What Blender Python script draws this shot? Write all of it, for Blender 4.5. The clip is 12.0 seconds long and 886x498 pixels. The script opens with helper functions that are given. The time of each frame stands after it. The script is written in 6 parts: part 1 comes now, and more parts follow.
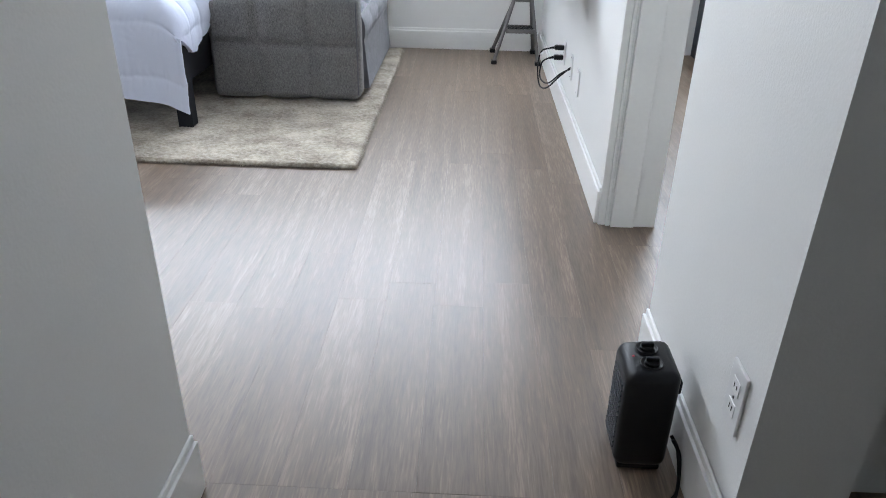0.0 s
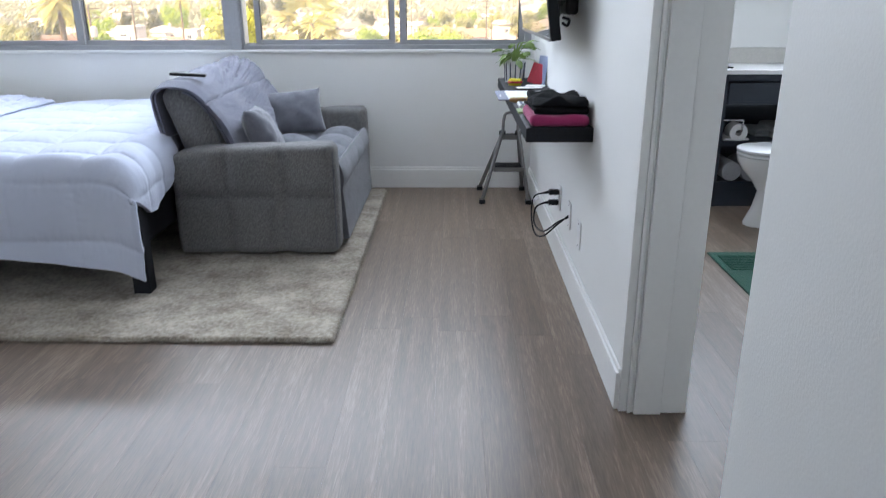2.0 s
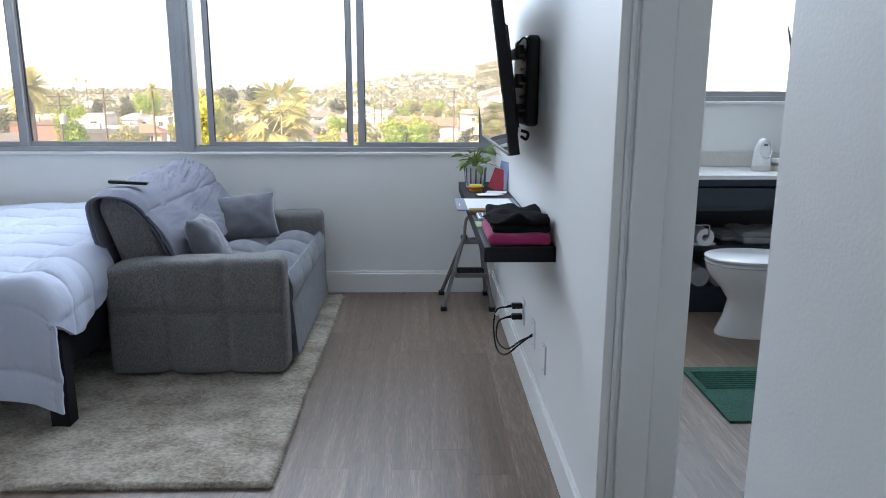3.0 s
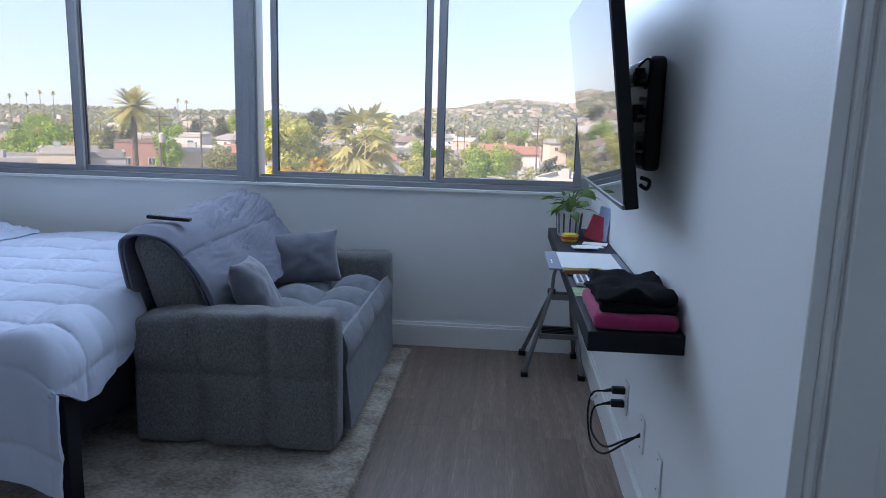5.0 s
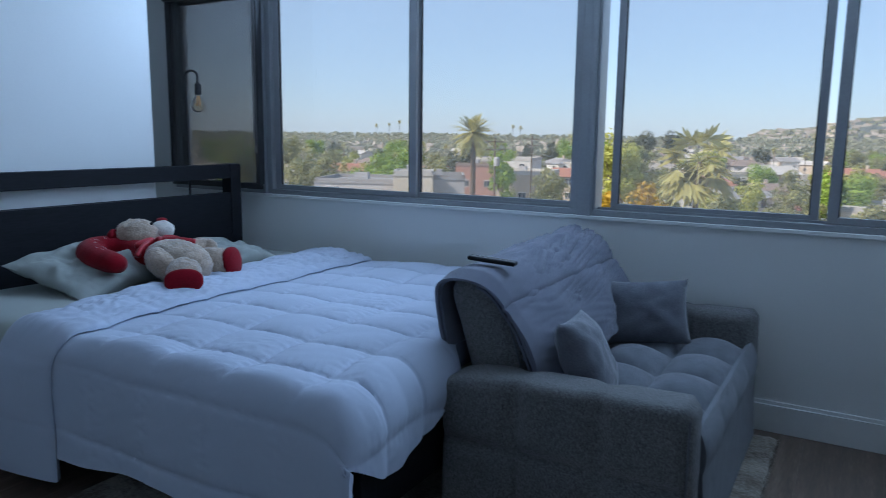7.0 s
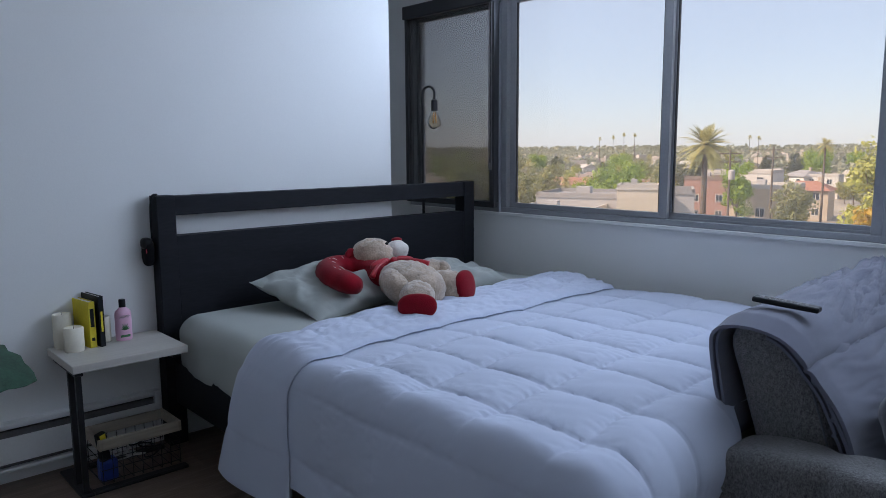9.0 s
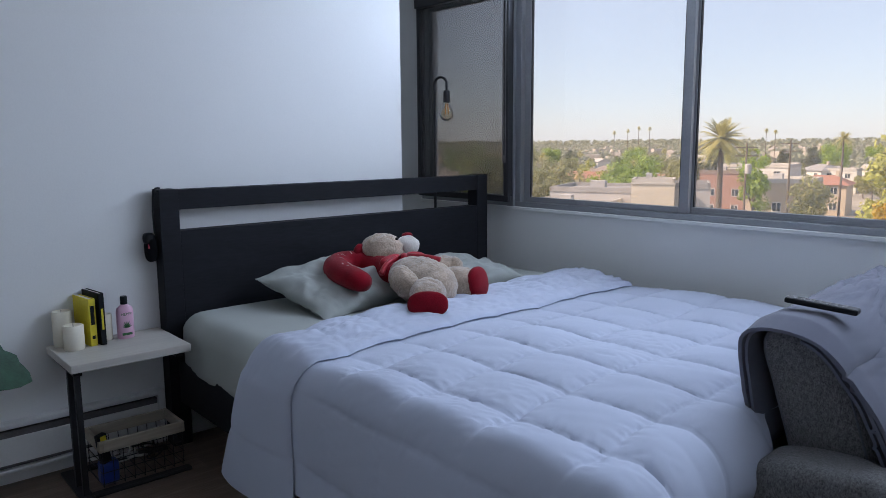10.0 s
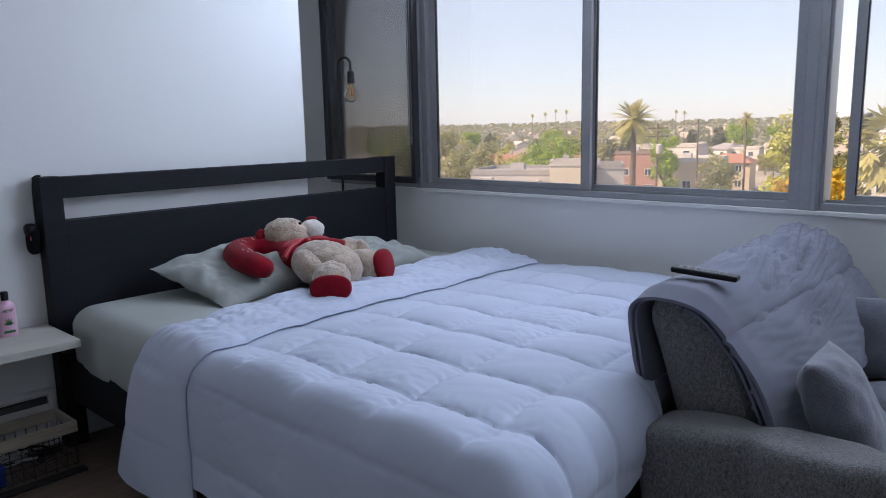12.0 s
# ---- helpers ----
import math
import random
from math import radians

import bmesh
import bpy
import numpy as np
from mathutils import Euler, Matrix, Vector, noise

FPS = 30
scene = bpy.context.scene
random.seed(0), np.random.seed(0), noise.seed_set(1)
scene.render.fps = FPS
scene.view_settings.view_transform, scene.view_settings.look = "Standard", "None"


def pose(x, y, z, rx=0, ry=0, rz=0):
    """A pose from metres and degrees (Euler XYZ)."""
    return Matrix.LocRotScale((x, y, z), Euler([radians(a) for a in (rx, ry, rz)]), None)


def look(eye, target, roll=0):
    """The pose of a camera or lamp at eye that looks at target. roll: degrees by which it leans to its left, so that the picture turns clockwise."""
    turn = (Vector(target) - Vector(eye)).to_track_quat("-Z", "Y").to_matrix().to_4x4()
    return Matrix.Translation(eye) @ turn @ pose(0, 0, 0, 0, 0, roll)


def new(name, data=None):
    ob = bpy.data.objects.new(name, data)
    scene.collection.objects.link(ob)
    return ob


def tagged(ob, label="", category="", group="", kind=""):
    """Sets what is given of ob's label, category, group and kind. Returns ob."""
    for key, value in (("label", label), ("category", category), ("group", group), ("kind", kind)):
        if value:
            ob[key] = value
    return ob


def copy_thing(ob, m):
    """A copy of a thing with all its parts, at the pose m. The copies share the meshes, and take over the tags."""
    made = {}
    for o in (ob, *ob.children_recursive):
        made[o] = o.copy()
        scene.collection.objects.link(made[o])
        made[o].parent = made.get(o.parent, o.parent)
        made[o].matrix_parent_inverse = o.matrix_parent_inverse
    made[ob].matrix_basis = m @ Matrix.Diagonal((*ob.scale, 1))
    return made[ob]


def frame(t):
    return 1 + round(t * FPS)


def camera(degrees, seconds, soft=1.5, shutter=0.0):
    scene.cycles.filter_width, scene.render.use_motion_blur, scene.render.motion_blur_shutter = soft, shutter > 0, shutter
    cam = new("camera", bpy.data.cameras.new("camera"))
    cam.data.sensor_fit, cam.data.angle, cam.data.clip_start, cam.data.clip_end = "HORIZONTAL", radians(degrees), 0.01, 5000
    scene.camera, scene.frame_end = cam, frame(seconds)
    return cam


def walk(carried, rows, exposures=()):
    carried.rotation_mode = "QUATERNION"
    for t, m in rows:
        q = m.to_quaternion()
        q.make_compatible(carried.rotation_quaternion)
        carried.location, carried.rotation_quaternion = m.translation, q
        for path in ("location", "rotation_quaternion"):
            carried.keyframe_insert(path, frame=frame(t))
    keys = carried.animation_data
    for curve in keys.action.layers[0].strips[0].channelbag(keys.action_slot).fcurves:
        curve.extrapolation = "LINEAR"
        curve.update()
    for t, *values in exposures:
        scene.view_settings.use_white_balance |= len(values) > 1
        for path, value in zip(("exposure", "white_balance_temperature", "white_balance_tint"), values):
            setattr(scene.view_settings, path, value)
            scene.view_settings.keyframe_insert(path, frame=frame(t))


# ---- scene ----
cam = camera(63.3, 12.0, soft=0.8, shutter=0.2)

PATH = [
    (0, (0.09, 1.707, 1.204), (0.032, 3.473, 0.267), 1.2),
    (0.5, (0.166, 1.842, 1.184), (0.068, 3.547, 0.144), 0.5),
    (1, (0.186, 1.942, 1.189), (0.067, 3.645, 0.146), 1.1),
    (1.5, (0.133, 2.004, 1.223), (-0.006, 3.772, 0.298), 1.0),
    (2, (0.066, 2.177, 1.265), (0.036, 4.067, 0.612), -0.2),
    (2.5, (0.045, 2.285, 1.313), (0.129, 4.221, 0.816), -0.5),
    (3, (0.125, 2.435, 1.349), (0.18, 4.388, 0.919), 0.2),
    (5, (0.1, 3.046, 1.36), (-0.061, 5.006, 1.0), 1.6),
    (5.5, (0.113, 3.217, 1.351), (-0.177, 5.166, 1.008), 1.8),
    (6, (0.007, 3.378, 1.361), (-0.462, 5.291, 1.016), 1.7),
    (6.5, (-0.116, 3.518, 1.358), (-0.797, 5.37, 1.029), 1.1),
    (7, (-0.171, 3.654, 1.355), (-1.166, 5.36, 1.041), 0.7),
    (7.5, (-0.196, 3.751, 1.355), (-1.447, 5.281, 1.052), 0.7),
    (9.5, (-0.535, 3.903, 1.357), (-2.012, 5.221, 1.075), -0.4),
    (10.5, (-0.558, 3.999, 1.336), (-2.056, 5.288, 1.029), -0.5),
    (11, (-0.543, 4.016, 1.336), (-2.03, 5.314, 1.012), -0.7),
    (12, (-0.514, 4.032, 1.326), (-1.852, 5.479, 0.989), -1.2),
]
EXPOSURES = [
    (0.0, 3.05, 7350, 19), (1.3, 3.05, 7350, 19), (2.0, 2.44, 7050, 19), (2.5, 2.24, 6900, 18), (3.2, 1.97, 6650, 17), (4.8, 1.36, 5850, 18), (6.0, 0.97, 5350, 16),
    (7.0, 0.70, 5250, 11), (7.6, 0.77, 5650, 15), (9.5, 1.03, 6350, 21), (12.0, 1.17, 6550, 23),
]
walk(cam, [(t, look(eye, target, roll)) for t, eye, target, roll in PATH], EXPOSURES)

# ---- light ----
SUN_AZ, SUN_EL = 140.0, 40.0          # degrees: left of the window axis, above the horizon
world = bpy.data.worlds.new("world")
scene.world = world
world.use_nodes = True
wn = world.node_tree.nodes
sky = wn.new("ShaderNodeTexSky")
sky.sky_type, sky.sun_disc = "NISHITA", False
sky.sun_elevation, sky.sun_rotation = radians(SUN_EL), radians(-SUN_AZ)
sky.air_density, sky.dust_density, sky.ozone_density = 1.0, 0.3, 1.1
wn["Background"].inputs["Strength"].default_value = 0.10
haze = wn.new("ShaderNodeMix")            # thin even haze over the whole sky
haze.data_type = "RGBA"
haze.inputs["Factor"].default_value = 0.62
haze.inputs["B"].default_value = (4.0, 4.6, 5.0, 1)
world.node_tree.links.new(sky.outputs["Color"], haze.inputs["A"])
world.node_tree.links.new(haze.outputs["Result"], wn["Background"].inputs["Color"])
sun = new("sun", bpy.data.lights.new("sun", "SUN"))
sun.data.energy, sun.data.angle, sun.data.color = 4.2, radians(0.5), (1.0, 0.82, 0.60)
ca, sa_ = math.cos(radians(SUN_EL)), math.sin(radians(SUN_EL))
SUN_WAY = Vector((-math.sin(radians(SUN_AZ)) * ca, math.cos(radians(SUN_AZ)) * ca, sa_))
sun.matrix_world = look(SUN_WAY * 50, (0, 0, 0))


# ---- materials ----
def material(name, colour, rough=0.6, metal=0.0, vary=0.12, scale=6.0, fine=90.0, bump=0.05, dark=None, stretch=(1, 1, 1),
             sheen=0.0, coat=0.0, islands=False, per_object=0.0, spec=0.5, tight=0.4):
    """A surface with variation at two scales and fine relief."""
    m = bpy.data.materials.new(name)
    m.use_nodes = True
    nt = m.node_tree
    n, l = nt.nodes, nt.links
    b = n["Principled BSDF"]
    tc, mp = n.new("ShaderNodeTexCoord"), n.new("ShaderNodeMapping")
    mp.inputs["Scale"].default_value = stretch
    l.new(tc.outputs["Object"], mp.inputs["Vector"])
    n1, n2 = n.new("ShaderNodeTexNoise"), n.new("ShaderNodeTexNoise")
    n1.inputs["Scale"].default_value, n1.inputs["Detail"].default_value = scale, 5
    n2.inputs["Scale"].default_value, n2.inputs["Detail"].default_value = fine, 3
    l.new(mp.outputs["Vector"], n1.inputs["Vector"])
    l.new(mp.outputs["Vector"], n2.inputs["Vector"])
    add = n.new("ShaderNodeMath")
    add.operation = "ADD"
    l.new(n1.outputs["Fac"], add.inputs[0])
    l.new(n2.outputs["Fac"], add.inputs[1])
    value = add.outputs[0]
    if per_object or islands:
        oi = n.new("ShaderNodeNewGeometry" if islands else "ShaderNodeObjectInfo")
        k = n.new("ShaderNodeMath")
        k.operation = "MULTIPLY_ADD"
        l.new(oi.outputs["Random Per Island" if islands else "Random"], k.inputs[0])
        k.inputs[1].default_value = per_object or 0.6
        l.new(value, k.inputs[2])
        value = k.outputs[0]
        lo, hi = 0.6, 1.5 + (per_object or 0.6)
    else:
        lo, hi = 1 - tight, 1 + tight
    ramp = n.new("ShaderNodeMapRange")
    ramp.inputs["From Min"].default_value, ramp.inputs["From Max"].default_value = lo, hi
    l.new(value, ramp.inputs["Value"])
    mix = n.new("ShaderNodeMix")
    mix.data_type = "RGBA"
    c = colour
    d = dark or tuple(v * (1 - 2 * vary) for v in c)
    mix.inputs["A"].default_value = (*d, 1)
    mix.inputs["B"].default_value = (*[min(1, v * (1 + vary)) for v in c], 1)
    l.new(ramp.outputs["Result"], mix.inputs["Factor"])
    l.new(mix.outputs["Result"], b.inputs["Base Color"])
    b.inputs["Roughness"].default_value, b.inputs["Metallic"].default_value = rough, metal
    b.inputs["Specular IOR Level"].default_value = spec
    if sheen:
        b.inputs["Sheen Weight"].default_value = sheen
    if coat:
        b.inputs["Coat Weight"].default_value = coat
    if bump:
        bp = n.new("ShaderNodeBump")
        bp.inputs["Strength"].default_value, bp.inputs["Distance"].default_value = min(1, bump * 4), 0.004
        l.new(n2.outputs["Fac"], bp.inputs["Height"])
        l.new(bp.outputs["Normal"], b.inputs["Normal"])
    return m


def translucent(m, share=0.45):
    """Lets some light through, as thin leaves do."""
    n, l = m.node_tree.nodes, m.node_tree.links
    b = n["Principled BSDF"]
    t, mx = n.new("ShaderNodeBsdfTranslucent"), n.new("ShaderNodeMixShader")
    l.new(b.inputs["Base Color"].links[0].from_socket, t.inputs["Color"])
    mx.inputs[0].default_value = share
    l.new(b.outputs[0], mx.inputs[1])
    l.new(t.outputs[0], mx.inputs[2])
    l.new(mx.outputs[0], n["Material Output"].inputs["Surface"])
    return m


def wood_floor():
    m = material("floor_wood", (0.30, 0.245, 0.21), rough=0.38, vary=0.1)
    nt = m.node_tree
    n, l = nt.nodes, nt.links
    b = n["Principled BSDF"]
    tc, oi = n.new("ShaderNodeTexCoord"), n.new("ShaderNodeObjectInfo")
    off = n.new("ShaderNodeVectorMath")
    off.operation = "MULTIPLY_ADD"
    comb = n.new("ShaderNodeCombineXYZ")
    for i in range(3):
        l.new(oi.outputs["Random"], comb.inputs[i])
    l.new(comb.outputs[0], off.inputs[0])
    off.inputs[1].default_value = (17, 31, 5)
    l.new(tc.outputs["Object"], off.inputs[2])
    mp = n.new("ShaderNodeMapping")
    mp.inputs["Scale"].default_value = (1, 0.07, 1)
    l.new(off.outputs[0], mp.inputs["Vector"])
    grain, streak, wide = (n.new("ShaderNodeTexNoise") for _ in range(3))
    for node, s, d in ((grain, 190, 4), (streak, 52, 6), (wide, 7, 4)):
        node.inputs["Scale"].default_value, node.inputs["Detail"].default_value = s, d
        node.inputs["Distortion"].default_value = 0.6
        l.new(mp.outputs["Vector"], node.inputs["Vector"])
    ramp = n.new("ShaderNodeValToRGB")
    e = ramp.color_ramp.elements
    e[0].position, e[0].color = 0.30, (0.125, 0.090, 0.068, 1)
    e[1].position, e[1].color = 0.70, (0.315, 0.238, 0.180, 1)
    mid = e.new(0.5)
    mid.color = (0.188, 0.134, 0.100, 1)
    s1, s2, s3 = (n.new("ShaderNodeMath") for _ in range(3))
    for s, k in ((s1, 0.50), (s2, 0.34), (s3, 0.28)):
        s.operation = "MULTIPLY_ADD"
        s.inputs[1].default_value = k
    l.new(grain.outputs["Fac"], s1.inputs[0])
    s1.inputs[2].default_value = -0.185
    l.new(streak.outputs["Fac"], s2.inputs[0])
    l.new(s1.outputs[0], s2.inputs[2])
    l.new(wide.outputs["Fac"], s3.inputs[0])
    l.new(s2.outputs[0], s3.inputs[2])
    s4 = n.new("ShaderNodeMath")
    s4.operation = "MULTIPLY_ADD"
    s4.inputs[1].default_value = 0.12
    l.new(oi.outputs["Random"], s4.inputs[0])
    l.new(s3.outputs[0], s4.inputs[2])
    wave, s5 = n.new("ShaderNodeTexWave"), n.new("ShaderNodeMath")
    wave.wave_type, wave.rings_direction = "RINGS", "Z"
    wave.inputs["Scale"].default_value, wave.inputs["Distortion"].default_value = 3.5, 9
    wave.inputs["Detail"].default_value, wave.inputs["Detail Scale"].default_value = 3, 1.6
    l.new(mp.outputs["Vector"], wave.inputs["Vector"])
    s5.operation = "MULTIPLY_ADD"
    s5.inputs[1].default_value = 0.07
    l.new(wave.outputs["Fac"], s5.inputs[0])
    l.new(s4.outputs[0], s5.inputs[2])
    l.new(s5.outputs[0], ramp.inputs["Fac"])
    l.new(ramp.outputs["Color"], b.inputs["Base Color"])
    rr = n.new("ShaderNodeMapRange")
    rr.inputs["To Min"].default_value, rr.inputs["To Max"].default_value = 0.30, 0.46
    l.new(streak.outputs["Fac"], rr.inputs["Value"])
    l.new(rr.outputs["Result"], b.inputs["Roughness"])
    bp = n.new("ShaderNodeBump")
    bp.inputs["Strength"].default_value, bp.inputs["Distance"].default_value = 0.35, 0.002
    l.new(s2.outputs[0], bp.inputs["Height"])
    l.new(bp.outputs["Normal"], b.inputs["Normal"])
    return m


def glass(name, tint=(1, 1, 1), clear=0.92, dust=0.0):
    m = bpy.data.materials.new(name)
    m.use_nodes = True
    n, l = m.node_tree.nodes, m.node_tree.links
    n.remove(n["Principled BSDF"])
    tr, gl, mx, fr = n.new("ShaderNodeBsdfTransparent"), n.new("ShaderNodeBsdfGlossy"), n.new("ShaderNodeMixShader"), n.new("ShaderNodeFresnel")
    tr.inputs["Color"].default_value = (*[v * clear for v in tint], 1)
    gl.inputs["Roughness"].default_value = 0.02
    fr.inputs["IOR"].default_value = 1.3
    l.new(fr.outputs[0], mx.inputs[0])
    if dust:
        film, md = n.new("ShaderNodeBsdfTranslucent"), n.new("ShaderNodeMixShader")
        film.inputs["Color"].default_value = (0.95, 0.94, 0.92, 1)
        spots, rng, tc = n.new("ShaderNodeTexNoise"), n.new("ShaderNodeMapRange"), n.new("ShaderNodeTexCoord")
        spots.inputs["Scale"].default_value, spots.inputs["Detail"].default_value = 2.5, 4
        rng.inputs["To Min"].default_value, rng.inputs["To Max"].default_value = dust * 0.75, dust * 1.25
        l.new(tc.outputs["Object"], spots.inputs["Vector"])
        l.new(spots.outputs["Fac"], rng.inputs["Value"])
        l.new(rng.outputs["Result"], md.inputs[0])
        l.new(tr.outputs[0], md.inputs[1])
        l.new(film.outputs[0], md.inputs[2])
        l.new(md.outputs[0], mx.inputs[1])
    else:
        l.new(tr.outputs[0], mx.inputs[1])
    l.new(gl.outputs[0], mx.inputs[2])
    l.new(mx.outputs[0], n["Material Output"].inputs["Surface"])
    return m


def screen_fabric():
    m = bpy.data.materials.new("shade_fabric")
    m.use_nodes = True
    n, l = m.node_tree.nodes, m.node_tree.links
    b = n["Principled BSDF"]
    b.inputs["Base Color"].default_value, b.inputs["Roughness"].default_value = (0.10, 0.10, 0.10, 1), 0.8
    tr, mx = n.new("ShaderNodeBsdfTransparent"), n.new("ShaderNodeMixShader")
    mx.inputs[0].default_value = 0.46
    l.new(b.outputs[0], mx.inputs[1])
    l.new(tr.outputs[0], mx.inputs[2])
    l.new(mx.outputs[0], n["Material Output"].inputs["Surface"])
    return m


M_WALL = material("wall_paint", (0.80, 0.80, 0.78), rough=0.55, vary=0.015, scale=2, fine=160, bump=0.03)
M_TRIM = material("trim_paint", (0.82, 0.82, 0.80), rough=0.35, vary=0.015, scale=3, fine=60, bump=0.01)
M_CEIL = material("ceiling_paint", (0.80, 0.80, 0.79), rough=0.8, vary=0.02)
M_ALU = material("window_aluminium", (0.36, 0.37, 0.385), rough=0.45, metal=0.5, vary=0.06, bump=0.01)
M_ALU_D = material("window_dark_gasket", (0.03, 0.03, 0.033), rough=0.6, vary=0.1, bump=0.01)
M_GLASS = glass("window_glass", dust=0.08)
M_FLOOR = wood_floor()
M_SLAB = material("floor_joint", (0.10, 0.08, 0.066), rough=0.8)
M_SHADE = screen_fabric()
M_BLACK = material("black_wood", (0.013, 0.014, 0.018), rough=0.6, spec=0.2, vary=0.2, scale=12, fine=120, bump=0.02, stretch=(1, 0.15, 1))
M_BLACKMETAL = material("black_metal", (0.02, 0.02, 0.022), rough=0.45, metal=0.3, vary=0.1)
M_PLASTIC_B = material("black_plastic", (0.016, 0.017, 0.019), rough=0.36, vary=0.1, fine=300, bump=0.02, spec=0.15)
M_PLASTIC_W = material("white_plastic", (0.78, 0.78, 0.77), rough=0.3, vary=0.02, bump=0.0)
M_CHROME = material("chrome", (0.75, 0.75, 0.76), rough=0.12, metal=1.0, vary=0.03, bump=0.0)


def fabric(name, colour, fine=420.0, vary=0.22, bump=0.2, scale=14, sheen=0.25, stretch=(1, 1, 1), tight=0.4):
    return material(name, colour, rough=0.95, vary=vary, tight=tight, scale=scale, fine=fine, bump=bump, sheen=sheen, stretch=stretch, spec=0.15)


M_SOFA = fabric("sofa_weave", (0.212, 0.208, 0.207), fine=330, vary=0.30, bump=0.3, stretch=(1, 1, 0.6), tight=0.30, scale=170)
M_SEAT = fabric("seat_weave", (0.185, 0.192, 0.215), fine=300, vary=0.2, bump=0.15)
M_THROW = fabric("throw_cloth", (0.165, 0.17, 0.215), fine=500, vary=0.1, bump=0.06, scale=5)
M_CUSHION = fabric("cushion_velvet", (0.145, 0.150, 0.175), fine=200, vary=0.2, bump=0.1, sheen=0.5)
M_QUILT = fabric("comforter_cotton", (0.535, 0.575, 0.685), fine=500, vary=0.03, bump=0.04, scale=4, sheen=0.1)
M_SHEET = fabric("sheet_cotton", (0.39, 0.41, 0.38), fine=400, vary=0.05, bump=0.04, scale=5, sheen=0.1)
M_RUG = material("rug_pile", (0.47, 0.42, 0.35), rough=0.95, dark=(0.22, 0.18, 0.14), vary=0.1, scale=7.0, fine=75, bump=0.3, sheen=0.2, spec=0.1, tight=0.25, stretch=(0.85, 1.1, 1))


# ---- mesh helpers ----
def mesh(name, bm, mat, smooth=False, angle=None):
    me = bpy.data.meshes.new(name)
    bm.normal_update()
    bm.to_mesh(me)
    bm.free()
    me.materials.append(mat)
    if smooth:
        me.polygons.foreach_set("use_smooth", [True] * len(me.polygons))
        if angle:
            me.set_sharp_from_angle(angle=radians(angle))
    return me


def part(name, bm, mat, parent, label="", smooth=False, angle=40):
    """Links a bmesh, in world places, as one mesh under a thing or a part."""
    ob = new(name, mesh(name, bm, mat, smooth, angle))
    if parent is not None:
        ob.parent = parent
        if parent.type == "EMPTY":
            ob.matrix_parent_inverse = Matrix.Translation(-parent.location)
    if label:
        ob["label"] = label
    return ob


def thing(name, at, label, category, group=""):
    e = new(name)
    e.location, e.empty_display_size = at, 0.1
    return tagged(e, label, category, group)


def whole(name, bm, mat, label, category, smooth=False, angle=40, kind="", group=""):
    return tagged(part(name, bm, mat, None, "", smooth, angle), label, category, group, kind)


def join(bm, other):
    me = bpy.data.meshes.new("tmp")
    other.to_mesh(me)
    other.free()
    bm.from_mesh(me)
    bpy.data.meshes.remove(me)
    return bm


def box(x0, x1, y0, y1, z0, z1, bevel=0.0, seg=2, turn=None):
    bm = bmesh.new()
    bmesh.ops.create_cube(bm, size=1, matrix=Matrix.LocRotScale(((x0 + x1) / 2, (y0 + y1) / 2, (z0 + z1) / 2), None, (x1 - x0, y1 - y0, z1 - z0)))
    if bevel:
        bmesh.ops.bevel(bm, geom=list(bm.edges), offset=bevel, segments=seg, affect="EDGES", profile=0.5)
    if turn:
        bm.transform(turn)
    return bm


def boxes(*rows, bevel=0.0, seg=1):
    bm = bmesh.new()
    for r in rows:
        join(bm, box(*r, bevel=bevel, seg=seg))
    return bm


def tube(points, r, n=10, r_end=None, closed=True):
    """A round bar along a line of points."""
    bm, pts = bmesh.new(), [Vector(p) for p in points]
    side, rings = None, []
    for i, p in enumerate(pts):
        way = (pts[min(i + 1, len(pts) - 1)] - pts[max(i - 1, 0)]).normalized()
        if side is None:
            side = way.orthogonal().normalized()
        side = (side - way * side.dot(way)).normalized()
        up = way.cross(side)
        rr = r if r_end is None else r + (r_end - r) * i / (len(pts) - 1)
        rings.append([bm.verts.new(p + (side * math.cos(a) + up * math.sin(a)) * rr) for a in (2 * math.pi * k / n for k in range(n))])
    for a, b in zip(rings, rings[1:]):
        for k in range(n):
            bm.faces.new((a[k], a[(k + 1) % n], b[(k + 1) % n], b[k]))
    if closed:
        bm.faces.new(rings[0][::-1])
        bm.faces.new(rings[-1])
    return bm


def smooth_line(points, steps=8):
    """A soft curve through the points."""
    pts = [Vector(p) for p in points]
    out = []
    for i in range(len(pts) - 1):
        p0, p1, p2, p3 = pts[max(i - 1, 0)], pts[i], pts[i + 1], pts[min(i + 2, len(pts) - 1)]
        for s in range(steps):
            t = s / steps
            out.append(0.5 * (2 * p1 + (p2 - p0) * t + (2 * p0 - 5 * p1 + 4 * p2 - p3) * t * t + (3 * p1 - p0 - 3 * p2 + p3) * t ** 3))
    return out + [pts[-1]]


